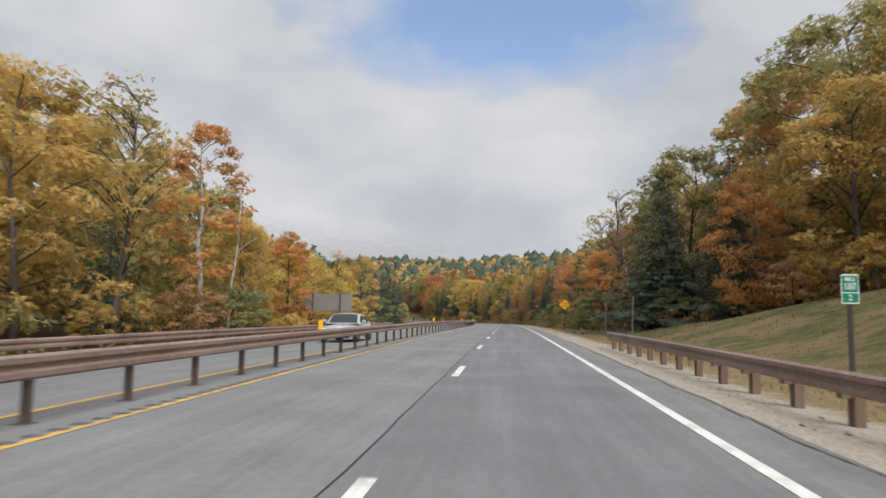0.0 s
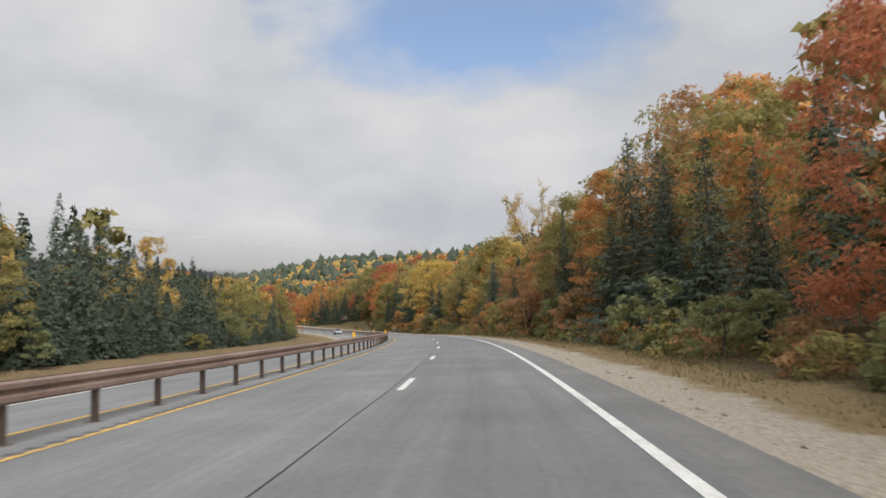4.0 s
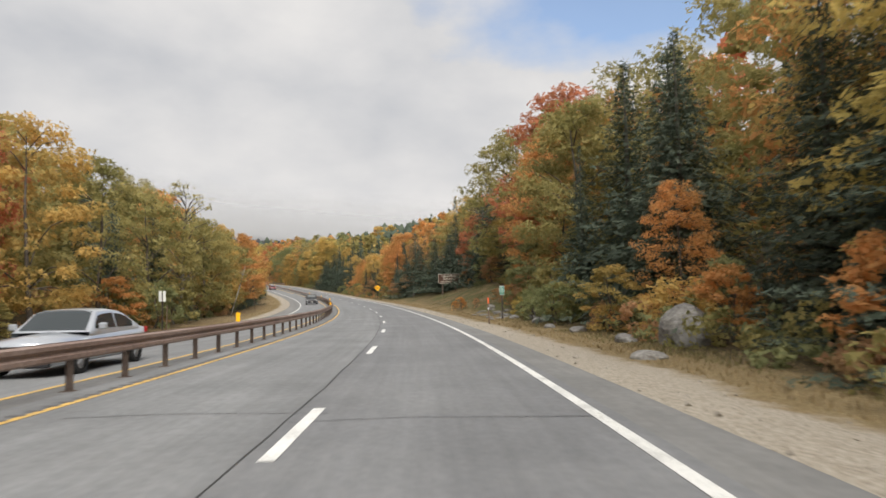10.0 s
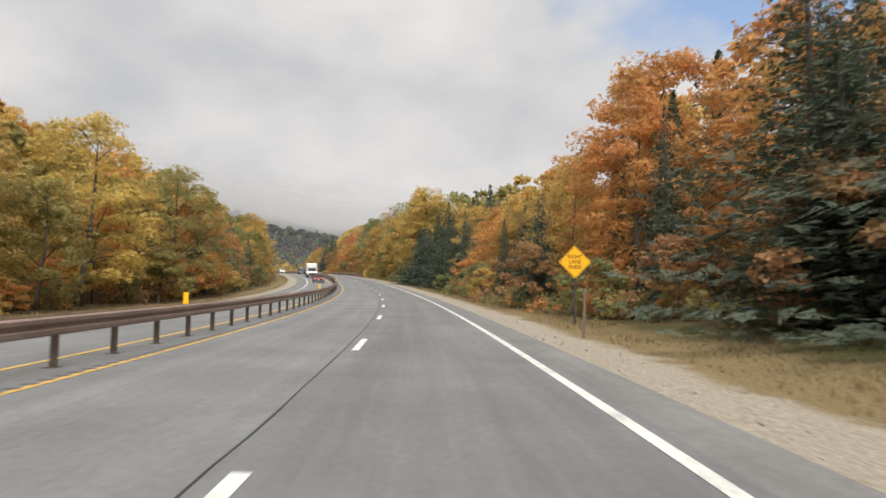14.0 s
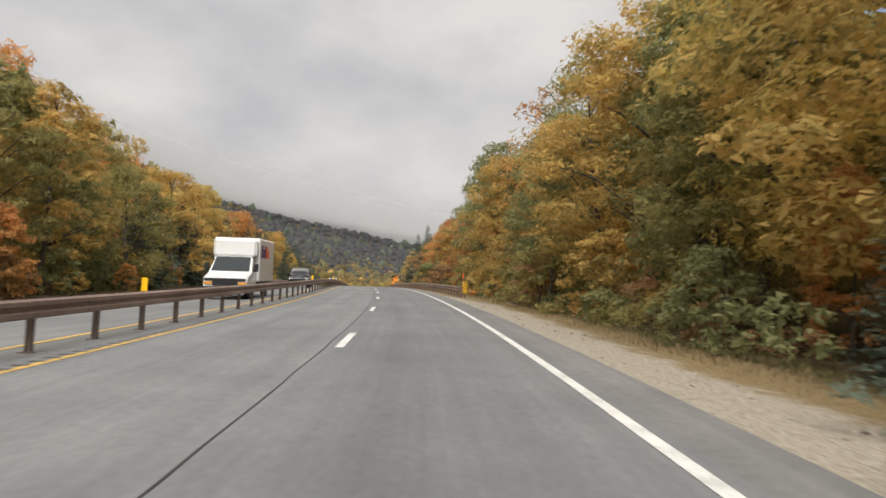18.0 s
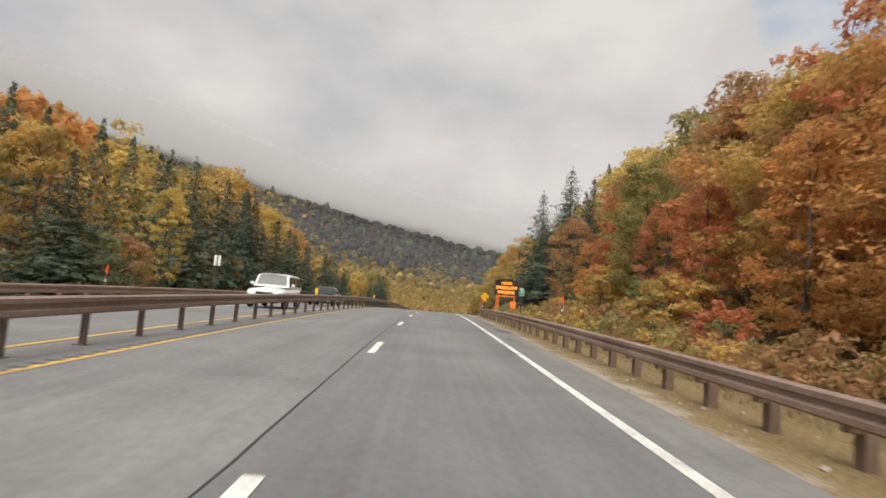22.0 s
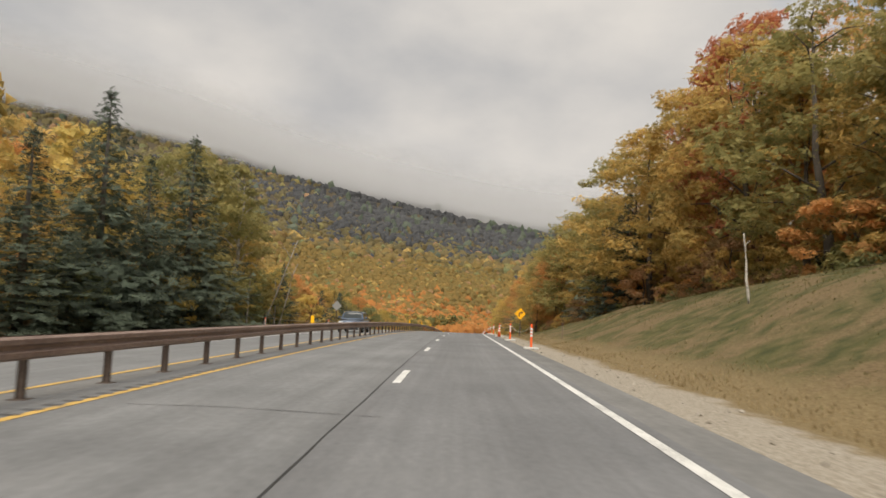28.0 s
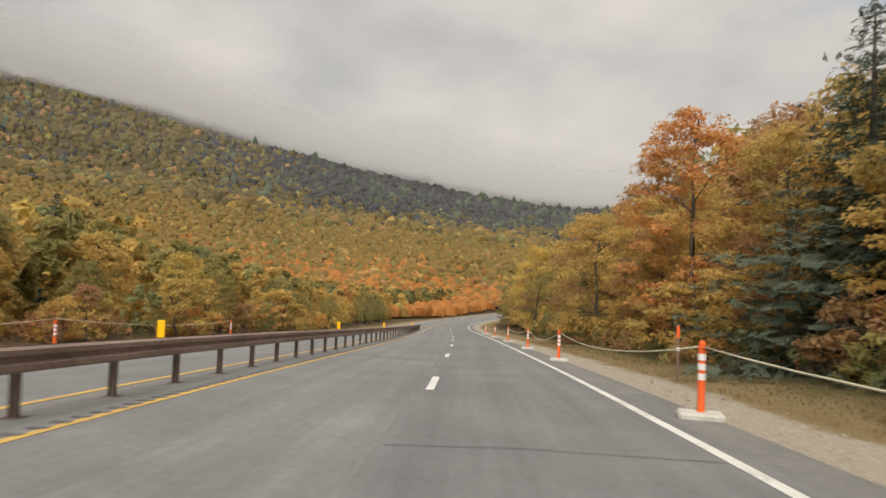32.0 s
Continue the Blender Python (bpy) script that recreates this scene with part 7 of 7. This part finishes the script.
vehicle("sedan", "pale silver sedan with a wide dark grille", lane(299.6), car_paint("pale_silver_paint", (0.46, 0.485, 0.52), 0.5), 4.85, 1.84, 1.46, 0.90, 0.94, 0.28, 0.43, 0.70, 0.86, 1.02)
vehicle("suv", "dark grey crossover with a chrome grille and roof rails", lane(399.0), car_paint("dark_grey_paint", (0.045, 0.046, 0.05)), 4.7, 1.87, 1.66, 1.0, 1.05, 0.25, 0.37, 0.82, 0.95, 1.1, wheel=0.36, rails=True)
vehicle("sedan", "dark red sedan in the oncoming lane", lane(516.5), car_paint("dark_red_paint", (0.22, 0.018, 0.02)), 4.6, 1.82, 1.44, 0.88, 0.92, 0.29, 0.44, 0.70, 0.88, 1.02)
vehicle("off_road_vehicle", "boxy black off-road vehicle with an upright windscreen", lane(577.5), car_paint("black_paint", (0.018, 0.02, 0.024)), 4.3, 1.85, 1.84, 1.12, 1.16, 0.30, 0.34, 0.95, 0.985, 1.15, ground=0.32, boxy=0.9, wheel=0.41, grille=TRIM)
vehicle("suv", "white off-road SUV with dark windows", lane(658.8), car_paint("white_paint", (0.72, 0.73, 0.73), 0.0), 4.8, 1.9, 1.80, 1.08, 1.12, 0.27, 0.37, 0.90, 0.965, 1.14, ground=0.28, boxy=0.6, wheel=0.39, grille=TRIM, rails=True)
vehicle("sedan", "black sedan with chrome-edged grille", lane(675.0), car_paint("deep_black_paint", (0.02, 0.024, 0.03)), 4.9, 1.85, 1.45, 0.89, 0.93, 0.28, 0.43, 0.70, 0.86, 1.0)
vehicle("suv", "blue-grey crossover driving in the oncoming lane", lane(838.5), car_paint("blue_grey_paint", (0.09, 0.12, 0.17)), 4.6, 1.85, 1.64, 1.0, 1.04, 0.25, 0.37, 0.83, 0.95, 1.1, rails=True)


def box_truck(m):
    e = thing("delivery_truck", m, "white delivery box truck with purple and orange side marks", "truck", "oncoming vehicles")
    WHITE = car_paint("truck_white", (0.74, 0.75, 0.75), 0.0)
    bm = bmesh.new()
    outline = [(-3.1, 0.42), (-3.12, 0.62), (-3.05, 1.08), (-2.2, 1.30), (-1.45, 2.05), (-1.0, 2.10), (-0.75, 2.10), (-0.75, 0.42)]
    f = bm.faces.new([bm.verts.new((-1.0, y, z)) for y, z in outline])
    r = bmesh.ops.extrude_face_region(bm, geom=[f])
    bmesh.ops.translate(bm, verts=[v for v in r["geom"] if isinstance(v, bmesh.types.BMVert)], vec=(2.0, 0, 0))
    for v in bm.verts:
        if v.co.z > 1.5:
            v.co.x *= 0.88
    bmesh.ops.bevel(bm, geom=list(bm.edges), offset=0.05, segments=2, affect="EDGES")
    part("cab", baked("cab", bm, WHITE), e)
    bm = bmesh.new()
    box(bm, -1.12, -0.80, 0.85, 1.12, 3.4, 3.02, 0.05)
    part("cargo_box", baked("cargo_box", bm, WHITE), e)
    bm = bmesh.new()
    box(bm, -1.05, -1.35, 2.05, 1.05, -0.78, 2.96, 0.12)
    part("box_nose", baked("box_nose", bm, WHITE), e)
    bm = bmesh.new()
    bm.faces.new([bm.verts.new(p) for p in ((-0.90, -2.19, 1.345), (0.90, -2.19, 1.345), (0.82, -1.50, 2.035), (-0.82, -1.50, 2.035))])
    r = bmesh.ops.extrude_face_region(bm, geom=list(bm.faces))
    bmesh.ops.translate(bm, verts=[v for v in r["geom"] if isinstance(v, bmesh.types.BMVert)], vec=(0, -0.012, 0.012))
    part("windscreen", baked("windscreen", bm, GLASS), e, "dark windscreen")
    for sx in (-1, 1):
        bm = bmesh.new()
        bm.faces.new([bm.verts.new(p) for p in ((sx * 1.008, -1.95, 1.32), (sx * 1.008, -1.0, 1.32), (sx * 0.905, -1.0, 1.98), (sx * 0.915, -1.45, 1.95))])
        r = bmesh.ops.extrude_face_region(bm, geom=list(bm.faces))
        bmesh.ops.translate(bm, verts=[v for v in r["geom"] if isinstance(v, bmesh.types.BMVert)], vec=(sx * 0.012, 0, 0))
        part("side_window", baked("side_window", bm, GLASS), e)
        bm = bmesh.new()
        box(bm, sx * 1.06, -1.95, 1.35, sx * 1.28, -1.85, 1.72, 0.02)
        part("mirror", baked("mirror", bm, TRIM), e)
        bm = bmesh.new()
        box(bm, sx * 0.60, -3.16, 0.83, sx * 0.97, -3.02, 1.0, 0.02)
        part("headlight", baked("headlight", bm, LAMP_CLEAR), e)
        bm = bmesh.new()
        box(bm, sx * 0.60, -3.17, 0.72, sx * 0.97, -3.05, 0.80, 0.01)
        part("turn_signal", baked("turn_signal", bm, LAMP_AMBER), e, "amber turn signal")
        # plain colour marks in place of the lettering
        for k, (ya, yb, c) in enumerate(((-0.35, 0.05, "mark_purple"), (0.12, 0.45, "mark_purple"), (0.52, 0.88, "mark_purple"), (0.95, 1.27, "mark_orange"), (1.34, 1.72, "mark_orange"))):
            bm = bmesh.new()
            box(bm, sx * 1.121, ya, 2.05, sx * 1.128, yb, 2.68 if k in (0, 2, 3) else 2.5)
            part("colour_mark", baked("colour_mark", bm, paint(c, (0.05, 0.018, 0.13) if c == "mark_purple" else (0.78, 0.11, 0.02), 0.4)), e)
    bm = bmesh.new()
    box(bm, -0.95, -3.17, 0.86, 0.95, -3.06, 1.0, 0.01)
    box(bm, -0.58, -3.165, 0.66, 0.58, -3.06, 0.86, 0.01)
    part("grille", baked("grille", bm, TRIM), e)
    bm = bmesh.new()
    box(bm, -1.0, -3.26, 0.40, 1.0, -3.08, 0.62, 0.04)
    part("bumper", baked("bumper", bm, TRIM), e)
    bm = bmesh.new()
    box(bm, -0.8, -0.75, 0.5, 0.8, 3.3, 0.86)
    part("chassis", baked("chassis", bm, TRIM), e)
    tyre, rim = wheel_meshes(0.38, 0.24)
    for sx in (-1, 1):
        for y in (-2.25, 1.9):
            w = part("wheel", tyre, e)
            w.location = (sx * 0.90, y, 0.38)
            part("rim", rim, w)


box_truck(lane(548.0))


# ---- low cloud along the mountain's crest, with added haze sheets before the slopes ----
MIST = bpy.data.materials.new("cloud_and_haze")
MIST.use_nodes = True
mn, ml = MIST.node_tree.nodes, MIST.node_tree.links
mn.clear()
m_out, m_mix, m_tr, m_df, m_tl, m_ad = mn.new("ShaderNodeOutputMaterial"), mn.new("ShaderNodeMixShader"), mn.new("ShaderNodeBsdfTransparent"), mn.new("ShaderNodeBsdfDiffuse"), mn.new("ShaderNodeBsdfTranslucent"), mn.new("ShaderNodeMixShader")
m_df.inputs[0].default_value = m_tl.inputs[0].default_value = (0.66, 0.667, 0.68, 1)
m_geo, m_at, m_no, m_sum, m_up, m_dn, m_mul = mn.new("ShaderNodeNewGeometry"), mn.new("ShaderNodeAttribute"), mn.new("ShaderNodeTexNoise"), mn.new("ShaderNodeMath"), mn.new("ShaderNodeMapRange"), mn.new("ShaderNodeMapRange"), mn.new("ShaderNodeMath")
m_at.attribute_name = "lift"
m_no.inputs["Scale"].default_value, m_no.inputs["Detail"].default_value = 0.0035, 6.0
ml.new(m_geo.outputs["Position"], m_no.inputs["Vector"])
m_sum.operation = "MULTIPLY_ADD"
m_sum.inputs[1].default_value = 1.5
ml.new(m_no.outputs["Fac"], m_sum.inputs[0])
ml.new(m_at.outputs["Fac"], m_sum.inputs[2])
for q, lo, hi, a0, a1 in ((m_up, -0.75, 0.75, 0.03, 0.62), (m_dn, 0.8, 5.4, 1.0, 0.0)):
    q.interpolation_type = "SMOOTHSTEP"
    q.inputs["From Min"].default_value, q.inputs["From Max"].default_value = lo, hi
    q.inputs["To Min"].default_value, q.inputs["To Max"].default_value = a0, a1
ml.new(m_sum.outputs[0], m_up.inputs["Value"])
ml.new(m_at.outputs["Fac"], m_dn.inputs["Value"])
m_mul.operation = "MULTIPLY"
ml.new(m_up.outputs[0], m_mul.inputs[0])
ml.new(m_dn.outputs[0], m_mul.inputs[1])
m_ad.inputs[0].default_value = 0.5
ml.new(m_df.outputs[0], m_ad.inputs[1])
ml.new(m_tl.outputs[0], m_ad.inputs[2])
ml.new(m_mul.outputs[0], m_mix.inputs[0])
ml.new(m_tr.outputs[0], m_mix.inputs[1])
ml.new(m_ad.outputs[0], m_mix.inputs[2])
ml.new(m_mix.outputs[0], m_out.inputs[0])
# the sheets at 900 and 1900 m only veil the mountainside with faint haze
for dist in (900.0, 1900.0, 3450.0, 3600.0, 3750.0):
    az_, lift = np.meshgrid(np.arange(0, 131, 2.5), np.arange(-9.0, 7.5 if dist > 2000 else 0.1, 0.35), indexing="ij")
    ang = crest_angle(az_) + lift - 0.25
    lift = lift - np.interp(az_, [56, 66], [0.25, 0.95]) if dist > 2000 else np.minimum(lift, -2.6)
    cv = np.stack([E0[0] - dist * np.sin(np.radians(az_)), E0[1] + dist * np.cos(np.radians(az_)), E0[2] + dist * np.tan(np.radians(ang)) * (1 + 0 * lift)], -1).reshape(-1, 3)
    n1_, n2_ = az_.shape
    qi, qj = np.meshgrid(np.arange(n1_ - 1), np.arange(n2_ - 1), indexing="ij")
    cf = np.stack([qi * n2_ + qj, (qi + 1) * n2_ + qj, (qi + 1) * n2_ + qj + 1, qi * n2_ + qj + 1], -1).reshape(-1, 4)
    me = mesh_of("cloud_and_haze", cv, cf, [MIST], None, True)
    me.attributes.new("lift", "FLOAT", "POINT").data.foreach_set("value", lift.astype(np.float32).ravel())
    tagged(new("cloud_and_haze", me), "sheets of grey crest cloud and added thin haze before the mountain", "cloud", kind="stuff")

# the orange maple that hides the forked tree's trunk
tree("broad", 187.5, 12.9, 9.6, "orange", 0.85)
